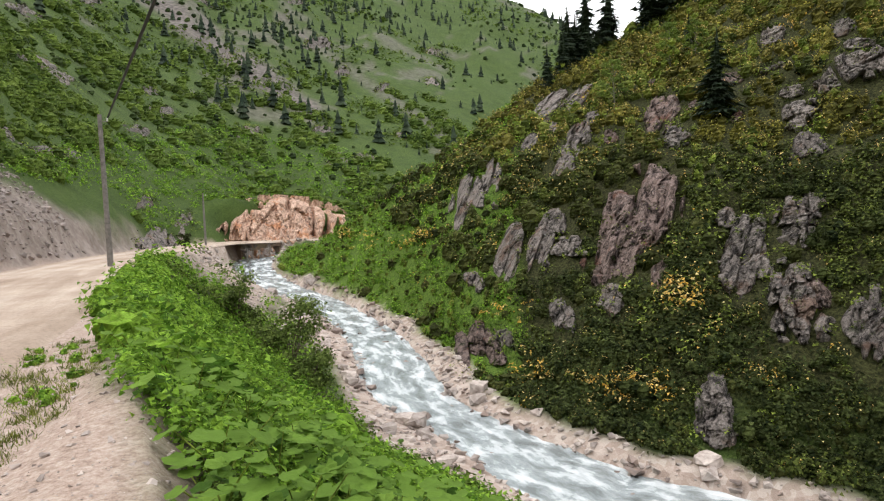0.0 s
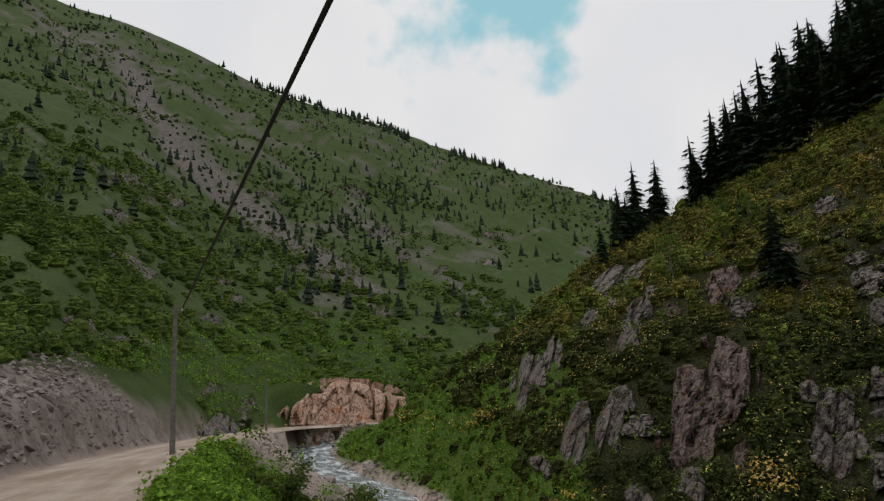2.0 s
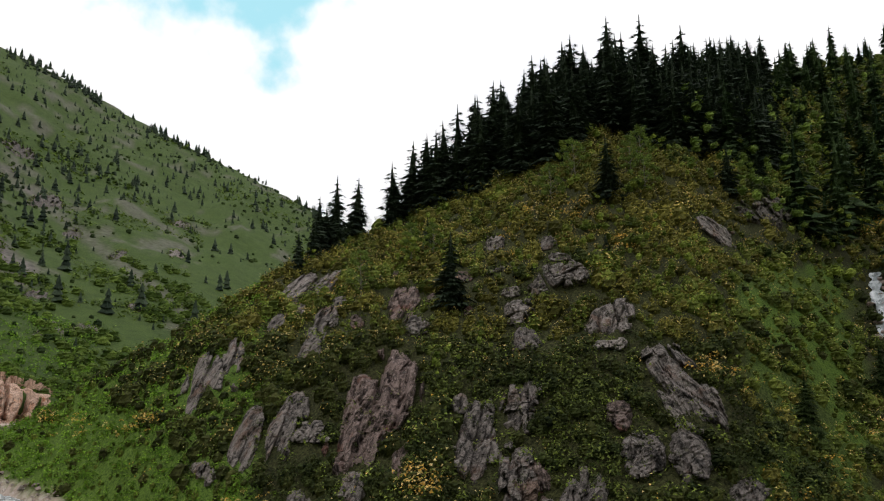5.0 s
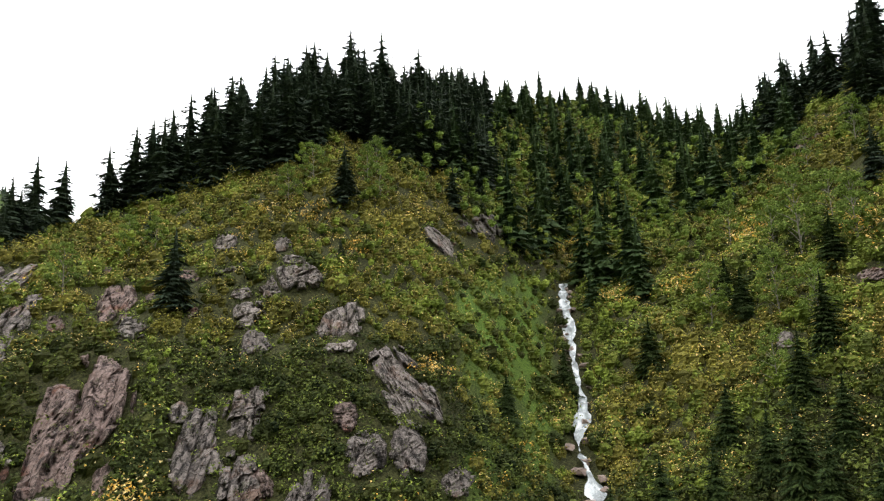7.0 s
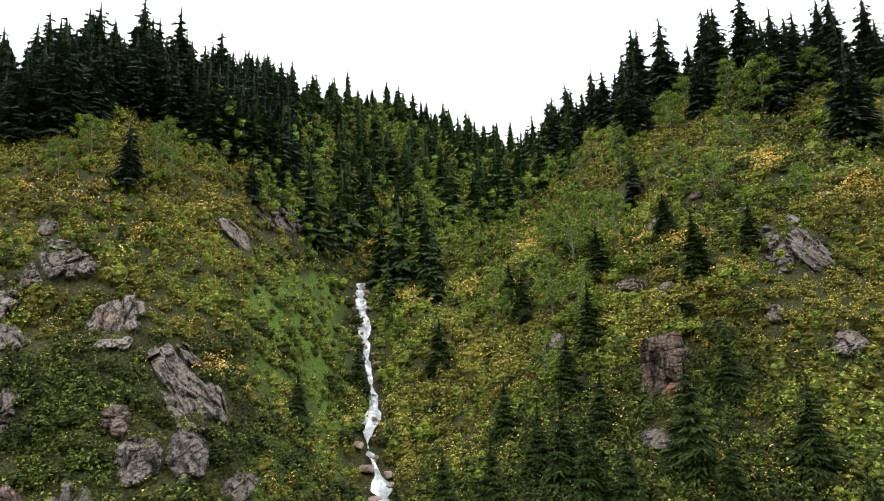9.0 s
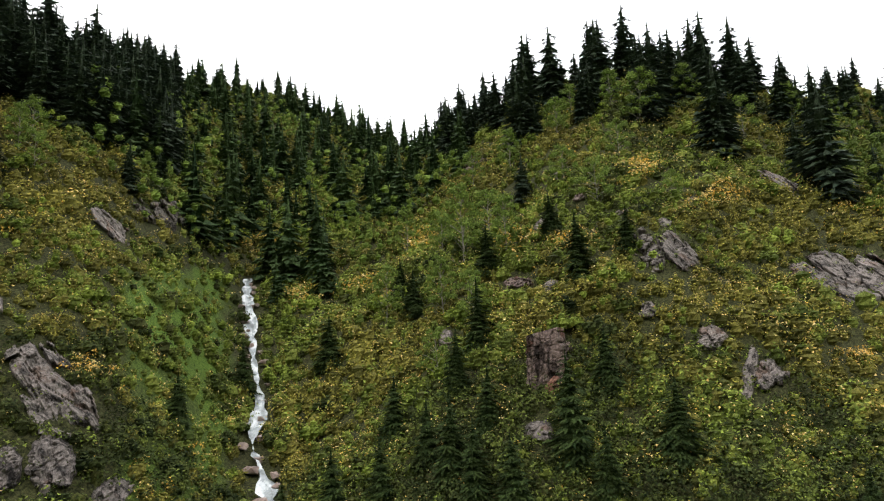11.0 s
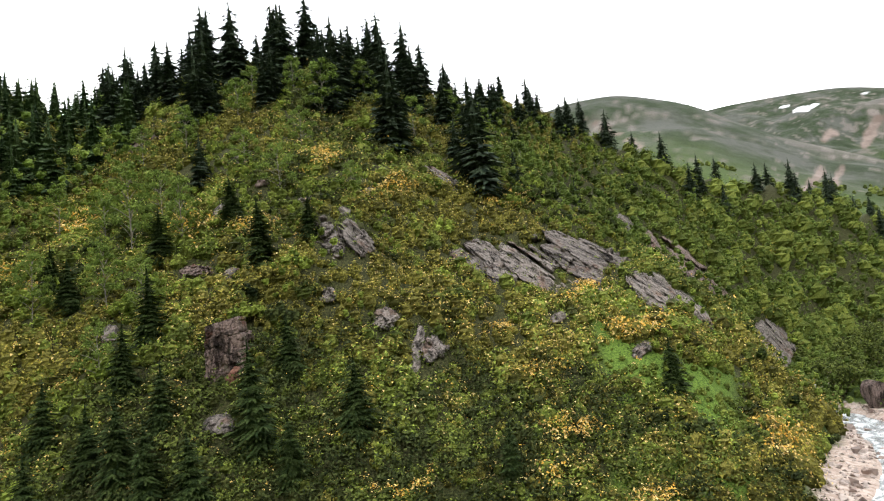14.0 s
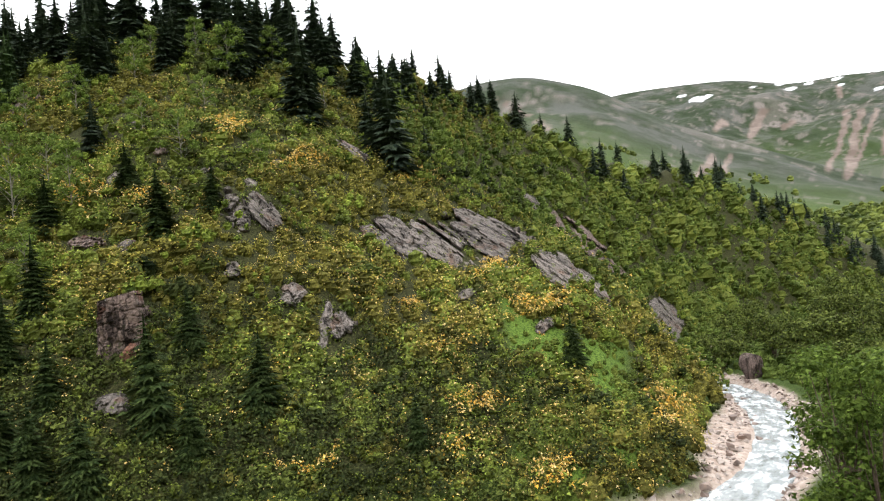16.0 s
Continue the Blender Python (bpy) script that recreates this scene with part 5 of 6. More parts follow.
def stuff_trees(x, y, hs, stock, name, label, mat, unit_height=10.0):
    parts = []
    z = ground_z(x, y)
    for p, q, zz, h in zip(x, y, z, hs):
        v, f = stock[int(rng.integers(len(stock)))]
        s, t = h / unit_height, rng.uniform(0, 6.28)
        c, n = math.cos(t) * s, math.sin(t) * s
        parts.append((np.c_[v[:, 0] * c - v[:, 1] * n + p, v[:, 0] * n + v[:, 1] * c + q, v[:, 2] * s + zz - 0.2], f))
    v, f = merged(parts)
    return thing(name, v, f, mat, label, "bushes" if "bush" in name else "trees", "stuff")


def gully(x, y, a, d):
    el = np.degrees(np.arctan2(ground_z(x, y) - EYE, d))
    lim = np.interp(a, [44, 50, 56, 62, 68, 72, 76], [14, 8, 4.5, 3.5, 7, 11, 15]) + 7 * rng.random(len(a)) ** 1.5
    df = path_near(x, y, FALLS_LINE)[0]
    return (el > lim + 2 * vnoise(x / 9, y / 9, 77)) & (d < r_crest(a) + 20) & (df > 3)


x, y, a, d = spread(9000, (44, 75), (70, 240), gully)
keep = thin(x, y, 4.3)
broad = (fbm(x[keep] / 14, y[keep] / 14, 3, 91) + 0.3 * rng.normal(size=len(keep)) + (a[keep] - 60) * 0.006) > 0.10 + 2.0 * (d[keep] > r_crest(a[keep]) - 25)
wood = keep[~broad]
stuff_trees(x[wood], y[wood], rng.uniform(6, 13, len(wood)), LOW, "spruce_wood", "dark spruce wood filling the gully above the waterfall", NEEDLES_GULLY)


def broad_tree(seed, leaf, k=46, clumps=15, slim=1.0, core=0.0):
    """A young broadleaf tree 8 m high: stem, limbs, and a crown of leaf clumps with gaps."""
    r = np.random.default_rng(seed)
    stems = [tube([(0, 0, -0.4), (0.08, 0.02, 2.2), (0.02, 0.1, 4.8), (0.1, 0.02, 7.0)], [0.08, 0.06, 0.04, 0.012], 6)]
    cs, rs = [], []
    for i in range(clumps):
        s = (i + 0.5) / clumps
        a = i * 2.4 + r.uniform(-0.4, 0.4)
        R = slim * (0.5 + 1.6 * math.sin(math.pi * min(1, 0.25 + 0.75 * s)) * r.uniform(0.6, 1.1))
        z1 = 2.0 + 5.8 * s
        end = np.array([math.cos(a) * R, math.sin(a) * R, z1])
        stems.append(tube([(0.05, 0.04, z1 - 1.3), end * [0.5, 0.5, 1] - [0, 0, 0.5], end], [0.04, 0.028, 0.01], 4))
        cs.append(end)
        rs.append(r.uniform(0.55, 1.0))
    v, f = leaf_cloud(np.array(cs), np.array(rs), k, np.full(clumps, leaf), 0.85, 0.6 if core else 0.3, core=core)
    return stems, (v, f)


BROAD = [broad_tree(5 + k, 0.26, 150, 17, slim=s) for k, s in enumerate((0.8, 1.0, 1.25))]
LOWBROAD = [broad_tree(25 + k, 0.32, 26, 8, 1.35, 0.78)[1] for k in range(3)]
bw = keep[broad]
stuff_trees(x[bw], y[bw], rng.uniform(5, 8.5, len(bw)), LOWBROAD, "broadleaf_wood", "fresh green broadleaf trees between the spruces", LEAF_BIRCH, 8.0)

BIRCHES = []
for k, (stem, crown) in enumerate(BROAD):
    BIRCHES.append((mesh_from("trunk", *stem[0], BIRCH_BARK, True), mesh_from("crown", *crown, LEAF_BIRCH), [mesh_from("limb", *s, BIRCH_BARK, True) for s in stem[1:]]))
_birch = {}


def plant_birch(x, y, height, k):
    if k not in _birch:
        _birch[k] = tree_thing("birch", *BIRCHES[k][:2], "slender pale-stemmed birch in light green leaf", "tree", "birches on the slopes", BIRCHES[k][2])
        _birch[k].matrix_basis = put(None, x, y, height, 8.0)
        return
    made = copy_thing(_birch[k], Matrix())
    made.matrix_basis = put(None, x, y, height, 8.0)


for k, (x0, y0, h) in enumerate([(63.3, 17.7, 8.6), (89.2, -0.8, 9), (65.9, 4.2, 5.6), (76.5, 28.8, 6.5), (87.9, 10.2, 6), (51.9, 13.9, 4.6), (22.6, 64.7, 5), (16.5, 62.4, 4.8), (43.4, 52, 4.6),
                                 (24, 62, 4.4), (96, -2, 7), (94, -14, 6), (99, 3, 7), (105, -22, 7), (103, -33, 6), (45, 56, 5), (48, 58, 5), (70, 22, 5), (101, -8, 7), (97, 9, 6), (46.5, 15.5, 4.2), (60, 12.5, 6.5), (57.5, 24, 5.5), (68, 16, 6), (55, 17.5, 5.5), (66, -3, 4), (72, 8, 5), (82, 16, 6), (86, 22, 6), (78, 2, 5), (90, -30, 6), (98, -46, 6), (102, -55, 6), (80, -36, 4.5), (36, 58, 4.6), (40.5, 60, 5)]):
    plant_birch(x0, y0, h, k % 3)

# broadleaf scrub on the right flank
x, y, a, d = spread(900, (96, 142), (70, 200), lambda x, y, a, d: (d < r_crest(a) - 7) & (d > r_foot(a) + 12) & off_rocks(x, y, 3.0) & (fbm(x / 16, y / 16, 3, 95) + 0.012 * (a - 112) > 0.05))
keep = thin(x, y, 2.6)
stuff_trees(x[keep], y[keep], rng.uniform(2.6, 4.6, len(keep)), LOWBROAD, "broadleaf_scrub", "dense fresh green broadleaf scrub on the hillside", LEAF_SCRUB, 8.0)

x, y, a, d = spread(3200, (0, 142), (46, 150), lambda x, y, a, d: (d < r_crest(a) - 5) & (d > r_foot(a) + 10) & off_rocks(x, y, 2.5) & (path_near(x, y, FALLS_LINE)[0] > 3) & (fbm(x / 12, y / 12, 3, 97) + np.interp(a, [0, 20, 45, 60, 75, 110, 142], [-0.15, -0.1, 0.05, 0.15, 0.05, 0, 0.1]) > 0.15))
keep = thin(x, y, 2.8)[:330]
stuff_trees(x[keep], y[keep], rng.uniform(1.8, 4.2, len(keep)), LOWBROAD, "hillside_scrub", "rounded light green saplings among the azaleas", LEAF_FRESH, 8.0)

# thick scrub over the flank that falls to the lower valley
x, y, a, d = spread(7000, (102, 143), (75, 215), lambda x, y, a, d: (d < r_crest(a) - 6) & (d > r_foot(a) + 14) & off_rocks(x, y, 4.0) & (fbm(x / 18, y / 18, 3, 149) + 0.02 * (a - 112) > -0.1))
keep = thin(x, y, 2.6)[:620]
stuff_trees(x[keep], y[keep], rng.uniform(2.8, 6.0, len(keep)), LOWBROAD, "flank_scrub", "thick light green broadleaf scrub on the flank", LEAF_SCRUB, 8.0)

# woods on the lower slopes down the valley
x, y, a, d = spread(5200, (118, 149), (300, 1150), lambda x, y, a, d: (fbm(x / 120, y / 120, 3, 201) + 0.3 * vnoise(x / 30, y / 30, 203) > -0.35 + 0.75 * sstep(d, 550, 1100)) & (d > 1.15 * r_crest(a)))
size = rng.uniform(2.0, 4.2, len(x)) * (0.7 + 0.0006 * d)
thing("valley_woods", *domes(np.c_[x, y, ground_z(x, y) + 0.5 * size], size, 1.1), LEAF_GREEN, "distant green woods on the slopes down the valley", "trees", "stuff")

# small spruces dotted over the great slope
x, y, a, d = spread(9000, (-42, 14), (150, 890), lambda x, y, a, d: (d > 1.25 * r_mass(a)) & (fbm(x / 70, y / 70, 3, 99) + 0.35 * vnoise(x / 15, y / 15, 98) > -0.08 + 0.25 * (a < -20)))
keep = thin(x, y, 7.0)[:1500]
stuff_trees(x[keep], y[keep], 2.0 + 6.5 * rng.random(len(keep)) ** 2.2, TINY, "slope_spruces", "small dark spruces dotted over the great green slope", NEEDLES)

x, y, a, d = spread(6000, (-42, 14), (140, 860), lambda x, y, a, d: (d > 1.2 * r_mass(a)) & (fbm(x / 60, y / 60, 3, 193) + 0.3 * vnoise(x / 12, y / 12, 195) > -0.05))
keep = thin(x, y, 5.0)[:2600]
size = rng.uniform(0.5, 1.5, len(keep)) * (0.6 + 0.0016 * d[keep])
thing("slope_junipers", *domes(np.c_[x[keep], y[keep], ground_z(x[keep], y[keep]) + 0.4 * size], size, 0.9), NEEDLES_YOUNG, "low dark juniper bushes dotted over the great slope", "shrubs", "stuff")

sa = np.sort(rng.uniform(-24, 12.5, 420))
sa = sa[(vnoise(sa / 2.5, sa * 0, 187) > -0.35) & (rng.random(420) < np.interp(sa, [-24, -18, -6, 3, 8, 13], [0.25, 0.8, 0.9, 0.7, 0.35, 0.5]))]
sd = rng.uniform(0.93, 1.0, len(sa)) * (900 - 250 * sstep(sa, -10, 20))
stuff_trees(sd * np.sin(np.radians(sa)), sd * np.cos(np.radians(sa)), rng.uniform(5, 12, len(sa)), TINY, "skyline_spruces", "dark spruces along the skyline of the great slope", NEEDLES)

x, y, a, d = spread(9000, (-42, 14), (120, 800), lambda x, y, a, d: (d > 1.15 * r_mass(a)) & (fbm(x / 45, y / 45, 4, 137) > 0.16))
z = ground_z(x, y)
size = (0.6 + 0.0042 * d) * rng.uniform(0.5, 1.4, len(x))
v, f = leaf_cloud(np.c_[x, y, z], size, 10, size * 0.7)
thing("slope_scrub", v, f, LEAF_SLOPE, "low dark scrub scattered over the great slope", "shrubs", "stuff")

# ---- shrubs over the hills ----


def on_hill(x, y, a, d):
    dist, _, side = path_near(x, y, RIVER[:, :2])
    df = path_near(x, y, FALLS_LINE)[0]
    return (side > 0) & (dist > 3.0) & (levels(x, y)[1]["gravel"] < 0.3) & (d < r_crest(a) + 4) & (df > 1.1) & off_rocks(x, y, 0.5) & ((y < 80) | (path_near(x, y, ROAD[:, :2])[0] > 5))


def lawn(x, y):
    """The open bright meadow low on the right hill, kept free of bushes."""
    a, el = np.degrees(np.arctan2(x, y)), np.degrees(np.arctan2(ground_z(x, y) - EYE, np.hypot(x, y)))
    return (a > 111.5) & (a < 123) & (el < np.interp(a, [112, 123], [-3.6, -7.3])) & (el > np.interp(a, [112, 117, 123], [-5.6, -9.6, -12.6]))


meadow = round_about([(-20, 1), (-8, 0.95), (2, 0.85), (6, 0.6), (9, 0), (44, 0), (47, 0.6), (53, 0.6), (57, 0), (110, 0), (113, 0.9), (121, 0.95), (124, 0), (130, 0)])
x, y, a, d = spread(36500, (-17, 143), (31, 208), on_hill)
z = ground_z(x, y)
el = np.degrees(np.arctan2(z - EYE, d))
kind = 0.4 * np.exp(-((a - 76) / 11) ** 2) * (1 - sstep(el, -5, 1)) + 0.16 * sstep(a, 46, 52) * (1 - sstep(a, 96, 104)) + fbm(x / 13, y / 13, 4, 111) + 0.25 * rng.normal(size=len(x))
grassy = lawn(x, y) | (a < 100) & (rng.random(len(x)) < meadow(a)) & (el < np.interp(a, [-9, -4, 2, 6, 44, 60, 100, 112, 123], [3, -3, -7, -9, 8, 8, -1, -3.3, -7]) + 1.5 * vnoise(x / 5, y / 5, 197))
size = (0.24 + 0.0075 * d) * rng.uniform(0.5, 1.35, len(x)) * (0.8 + 0.55 * sstep(vnoise(x / 4, y / 4, 119), -0.2, 0.8)) * np.where(grassy, 0.45, 1) * (1 + 0.35 * sstep(a, 110, 122))
sparse = fbm(x / 6, y / 6, 3, 117) > -0.7
green_from = 0.1 - 0.7 * sstep(a, 106, 122) * sstep(el + 0.6 * (a - 118), -4, 2)
dark_from = np.interp(a, [0, 44, 50, 76, 88, 104, 143], [0.36, 0.40, 0.75, 0.75, 0.45, 0.42, 1.2]) + 0.5 * (a < 46) * sstep(el, 2, 6)
P = np.c_[x, y, z + 0.42 * size]
for sel, mat, nm, lab in ((grassy & (a > 40) & (a < 62), DRY_GRASS, "slope_grass", "olive green grass on the open slope beside the cascade"),
                          (grassy & (a >= 62), LEAF_BIRCH, "hill_meadow", "light green open meadow on the hillside"),
                          (grassy & (a <= 40), LEAF_HERB, "meadow_herbs", "bright green meadow herbs at the slope's foot"),
                          ((kind < 0.25) & (a < 46) & (el < 4.5 + 3 * vnoise(x / 6, y / 6, 191)) & ~grassy, LEAF_GREEN, "green_shrubs", "green shrubs thickly covering the near hillside"),
                          (((kind < green_from) & (a >= 46) & sparse | (kind < 0.25) & (a < 46) & (el >= 4.5 + 3 * vnoise(x / 6, y / 6, 191))) & ~grassy, LEAF_AZALEA, "azalea_shrubs", "azalea shrubs thickly covering the hillsides"),
                          ((kind >= green_from) & (green_from < -0.2) & ~grassy, LEAF_SCRUB, "flank_shrubs", "mid-green shrubs closely covering the flank"),
                          ((green_from >= -0.2) & (kind >= np.where(a < 46, 0.25, green_from)) & (kind < dark_from) & ~grassy, LEAF_FRESH, "leafy_shrubs", "light green leafy shrubs between the azaleas"),
                          ((green_from >= -0.2) & (kind >= dark_from) & sparse & ~grassy, LEAF_DEEP, "dark_shrubs", "dark green low shrubs on the hillsides")):
    v, f = leaf_cloud(P[sel], size[sel], 30, size[sel] * 0.25 + 0.03, 1.0, 0.72)
    thing(nm, v, f, mat, lab, "shrubs", "stuff")
# mounds behind the leaves, coloured dark so the gaps look shaded
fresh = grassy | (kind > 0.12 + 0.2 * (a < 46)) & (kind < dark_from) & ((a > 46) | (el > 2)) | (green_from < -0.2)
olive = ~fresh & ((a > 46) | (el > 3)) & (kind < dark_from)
for sel, mat, nm, lab in ((fresh, SHADE_FRESH, "fresh_shrub_shade", "inner leaves of the light green shrubs"), (olive, SHADE_OLIVE, "azalea_shrub_shade", "olive inner leaves and twigs of the azaleas"),
                          (~fresh & ~olive, SHADE_DARK, "dark_shrub_shade", "dark inner leaves and twigs of the shrubs")):
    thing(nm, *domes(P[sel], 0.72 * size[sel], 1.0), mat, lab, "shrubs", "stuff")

# larger rounded bushes standing out of the cover
def big_bush(seed, lobes=10, k=20, leaf=0.17):
    r = np.random.default_rng(seed)
    q = np.linspace(0, 2.4 * (lobes - 1), lobes) + r.uniform(-0.4, 0.4, lobes)
    far = np.r_[0.1, r.uniform(0.45, 0.8, lobes - 1)]
    c = np.c_[np.cos(q) * far, np.sin(q) * far, np.r_[0.95, r.uniform(0.25, 0.75, lobes - 1)]]
    return leaf_cloud(c, r.uniform(0.4, 0.62, lobes), k, np.full(lobes, leaf), 0.9, 0.6, wild=0.5, up=0.2, core=0.62)


BUSHES = [big_bush(600 + k) for k in range(6)]
bx, by, ba, bd = spread(5200, (2, 143), (42, 150), lambda x, y, a, d: on_hill(x, y, a, d) & off_rocks(x, y, 1.6) & ~lawn(x, y) & (d > r_foot(a) + 6) & (d < r_crest(a)))
bel = np.degrees(np.arctan2(ground_z(bx, by) - EYE, bd))
want = 0.45 + 0.5 * fbm(bx / 14, by / 14, 3, 145) + np.interp(ba, [2, 30, 44, 52, 70, 85, 100, 120, 143], [-0.35, -0.25, -0.1, 0.25, 0.3, 0.1, 0.05, 0.3, 0.4])
want = np.where((ba > 88) & (ba < 118) & (bel < 4), want - 0.45, want)
sel = rng.random(len(bx)) < want
bx, by, bd = bx[sel], by[sel], bd[sel]
sel = thin(bx, by, 2.0)[:480]
bx, by, bd = bx[sel], by[sel], bd[sel]
hue = 0.3 * (np.degrees(np.arctan2(bx, by)) < 44) + fbm(bx / 10, by / 10, 3, 147) + 0.35 * rng.normal(size=len(bx))
for pick, mat, nm, lab in ((hue < -0.1, LEAF_FRESH, "light_bushes", "rounded light green bushes standing over the azaleas"), ((hue >= -0.1) & (hue < 0.3), LEAF_GREEN, "green_bushes", "rounded green bushes on the hillsides"),
                           (hue >= 0.3, LEAF_DEEP, "dark_bushes", "dark rounded bushes on the hillsides")):
    stuff_trees(bx[pick], by[pick], (0.55 + 0.009 * bd[pick]) * rng.uniform(0.5, 1.4, pick.sum()), BUSHES, nm, lab, mat, 1.0)

# bushes at the very foot, and herbs on the green nose of the hill
ex, ey, ea, ed = spread(230, (8, 60), (31.5, 46), on_hill)
stuff_trees(ex, ey, rng.uniform(0.5, 1.1, len(ex)), BUSHES, "foot_bushes", "dark green rounded bushes at the foot of the hill", LEAF_DEEP, 1.0)
ex, ey, ea, ed = spread(6500, (-17, 7), (42, 118), on_hill)
es = (0.12 + 0.004 * ed) * rng.uniform(0.6, 1.5, len(ex))
v, f = leaf_cloud(np.c_[ex, ey, ground_z(ex, ey) + 0.2 * es], es, 12, es * 0.55)
thing("nose_herbs", v, f, LEAF_HERB, "lush green herbs on the foot of the near hill", "plants", "stuff")

# the thick foot of the slope, just across the stream
fx, fy, fa, fd = spread(7000, (6, 128), (30.5, 47), lambda x, y, a, d: on_hill(x, y, a, d) & ~lawn(x, y))
fz = ground_z(fx, fy)
fs = rng.uniform(0.35, 0.95, len(fx))
fk = vnoise(fx / 3, fy / 3, 127)
for sel, mat, nm, lab in (((fk < 0.1) | (fa < 40) & (fk < 0.45), LEAF_DEEP, "foot_thicket", "dark leafy thicket at the foot of the hill"), ((fk >= 0.1) & ((fa >= 40) | (fk >= 0.45)), LEAF_GREEN, "foot_shrubs", "green shrub thicket at the foot of the hill")):
    v, f = leaf_cloud(np.c_[fx, fy, fz + 0.35 * fs][sel], fs[sel], 30, fs[sel] * 0.24 + 0.03)
    thing(nm, v, f, mat, lab, "shrubs", "stuff")

ledge = np.array(LEDGES)
for k, (mat, nm) in enumerate(((LEAF_DEEP, "ledge_shrubs"), (LEAF_FRESH, "ledge_herbs"))):
    v, f = leaf_cloud(ledge[k::2, :3], ledge[k::2, 3], 20, ledge[k::2, 3] * 0.36)
    thing(nm, v, f, mat, "small shrubs growing on the ledges and foot of the rocks", "shrubs", "stuff")

# drifts of blossom: bearing and angle of height
DRIFTS = [(44.4, 0.3), (51.3, -2.9), (52.2, -5.0), (45.7, -7.3), (51.7, -6.8), (48.4, -9.6), (70.5, 9.7), (66.8, 5.6), (79.8, 9.5), (81.1, 5.5), (60.3, 5.4), (56.6, 10.2), (37.6, 11.1), (28.3, 11.7),
          (6.0, -10.3), (19.7, -9.1), (96.2, 10.8), (84.5, 8.5), (106.6, -6.8), (108.7, -11.3), (116.0, -5.2), (103.1, -1.7), (90.0, 13.9), (125.1, -12.6), (94.1, -14.2), (105.4, -14.6), (25.6, -15.2), (31.0, -13.2), (19.6, -9.4), (23.5, -11.7), (118.0, -10.1), (114.0, -3.4), (7.8, -15.2), (5.4, -10.4), (14.0, -16.5), (17.3, -17.0), (20.0, -9.4), (22.2, -14.3), (26.4, -13.5), (29.9, -13.7), (-7.2, -3.6), (-3.0, -3.6), (30.7, 12.1), (27.8, 11.2), (125.0, -12.8), (94.8, -14.6), (116.3, -3.8), (105.8, 8.6), (95.3, 10.9), (110.9, 0.1), (115.7, -17.2), (79.0, 8.5)]
bloom = fbm(x / 11 + 3, y / 11, 4, 121)
orange = np.zeros(len(x))
for a0, e0 in DRIFTS:
    orange = np.maximum(orange, 1.3 * np.exp(-(((a - a0) / 1.9) ** 2 + ((el - e0) / 1.0) ** 2)))
orange = np.maximum(orange, 1.3 * np.exp(-(((a - 33.0) / 3.4) ** 2 + ((el - 13.4) / 1.1) ** 2))) * (0.35 + 0.75 * sstep(vnoise(x / 2.2, y / 2.2, 155), -0.3, 0.4))
clump = sstep(vnoise(x / 3.5, y / 3.5, 123), -0.1, 0.5)
yes = (rng.random(len(x)) < (0.25 + 0.75 * clump) * np.clip(0.72 + 1.2 * bloom + 0.3 * sstep(a, 84, 100) * (el < 6) + 0.3 * (a < 46) * sstep(el, -2, 4), 0.08, 1.0) + 1.4 * orange) & (d < 130) & (~grassy | (a > 40) & (a < 62) & (rng.random(len(x)) < 0.5))
for sel, mat, nm, lab in ((yes & (rng.random(len(x)) > 0.15 + 0.6 * orange), PETALS, "azalea_flowers", "clusters of bright yellow azalea blossom"),
                          (yes & (rng.random(len(x)) < 0.15 + 0.6 * orange), PETALS_ORANGE, "orange_azalea_flowers", "clusters of orange-yellow azalea blossom")):
    v, f = leaf_cloud(P[sel] + [0, 0, 0.10], size[sel] * 1.08, 7, size[sel] * 0.11 + 0.045, 0.85, 0.98, 0.0, 0.95)
    thing(nm, v, f, mat, lab, "blossom", "stuff")

# the thickest drifts
thick = np.repeat(np.flatnonzero(orange > 0.45), 2)
c = P[thick] + rng.normal(size=(len(thick), 3)) * [0.5, 0.5, 0.15] + [0, 0, 0.3]
for k, (mat, nm) in enumerate(((PETALS, "blossom_drifts"), (PETALS_ORANGE, "orange_blossom_drifts"))):
    v, f = leaf_cloud(c[k::2], 0.9 * size[thick][k::2], 14, 0.15 * size[thick][k::2] + 0.06, 0.7, 0.8, 0.0, 0.9)
    thing(nm, v, f, mat, "thick drifts of azalea blossom on the hillside", "blossom", "stuff")

# bushes on the great slope's foot and beside the road
x, y, a, d = spread(9000, (-42, 4), (26, 300), lambda x, y, a, d: (d > 1.02 * r_mass(a)) & (path_near(x, y, ROAD[:, :2])[0] > 5.0 + 3.5 * (a < -26)) & (fbm(x / 17, y / 17, 3, 131) + 0.45 * rng.random(len(x)) > 0.36))
z = ground_z(x, y)
size = (0.5 + 0.0085 * d) * rng.uniform(0.6, 1.3, len(x))
v, f = leaf_cloud(np.c_[x, y, z + 0.2 * size], size, 26, size * 0.3, core=0.75)
thing("slope_bushes", v, f, LEAF_SLOPE, "deep green bushes on the slope above the road", "shrubs", "stuff")

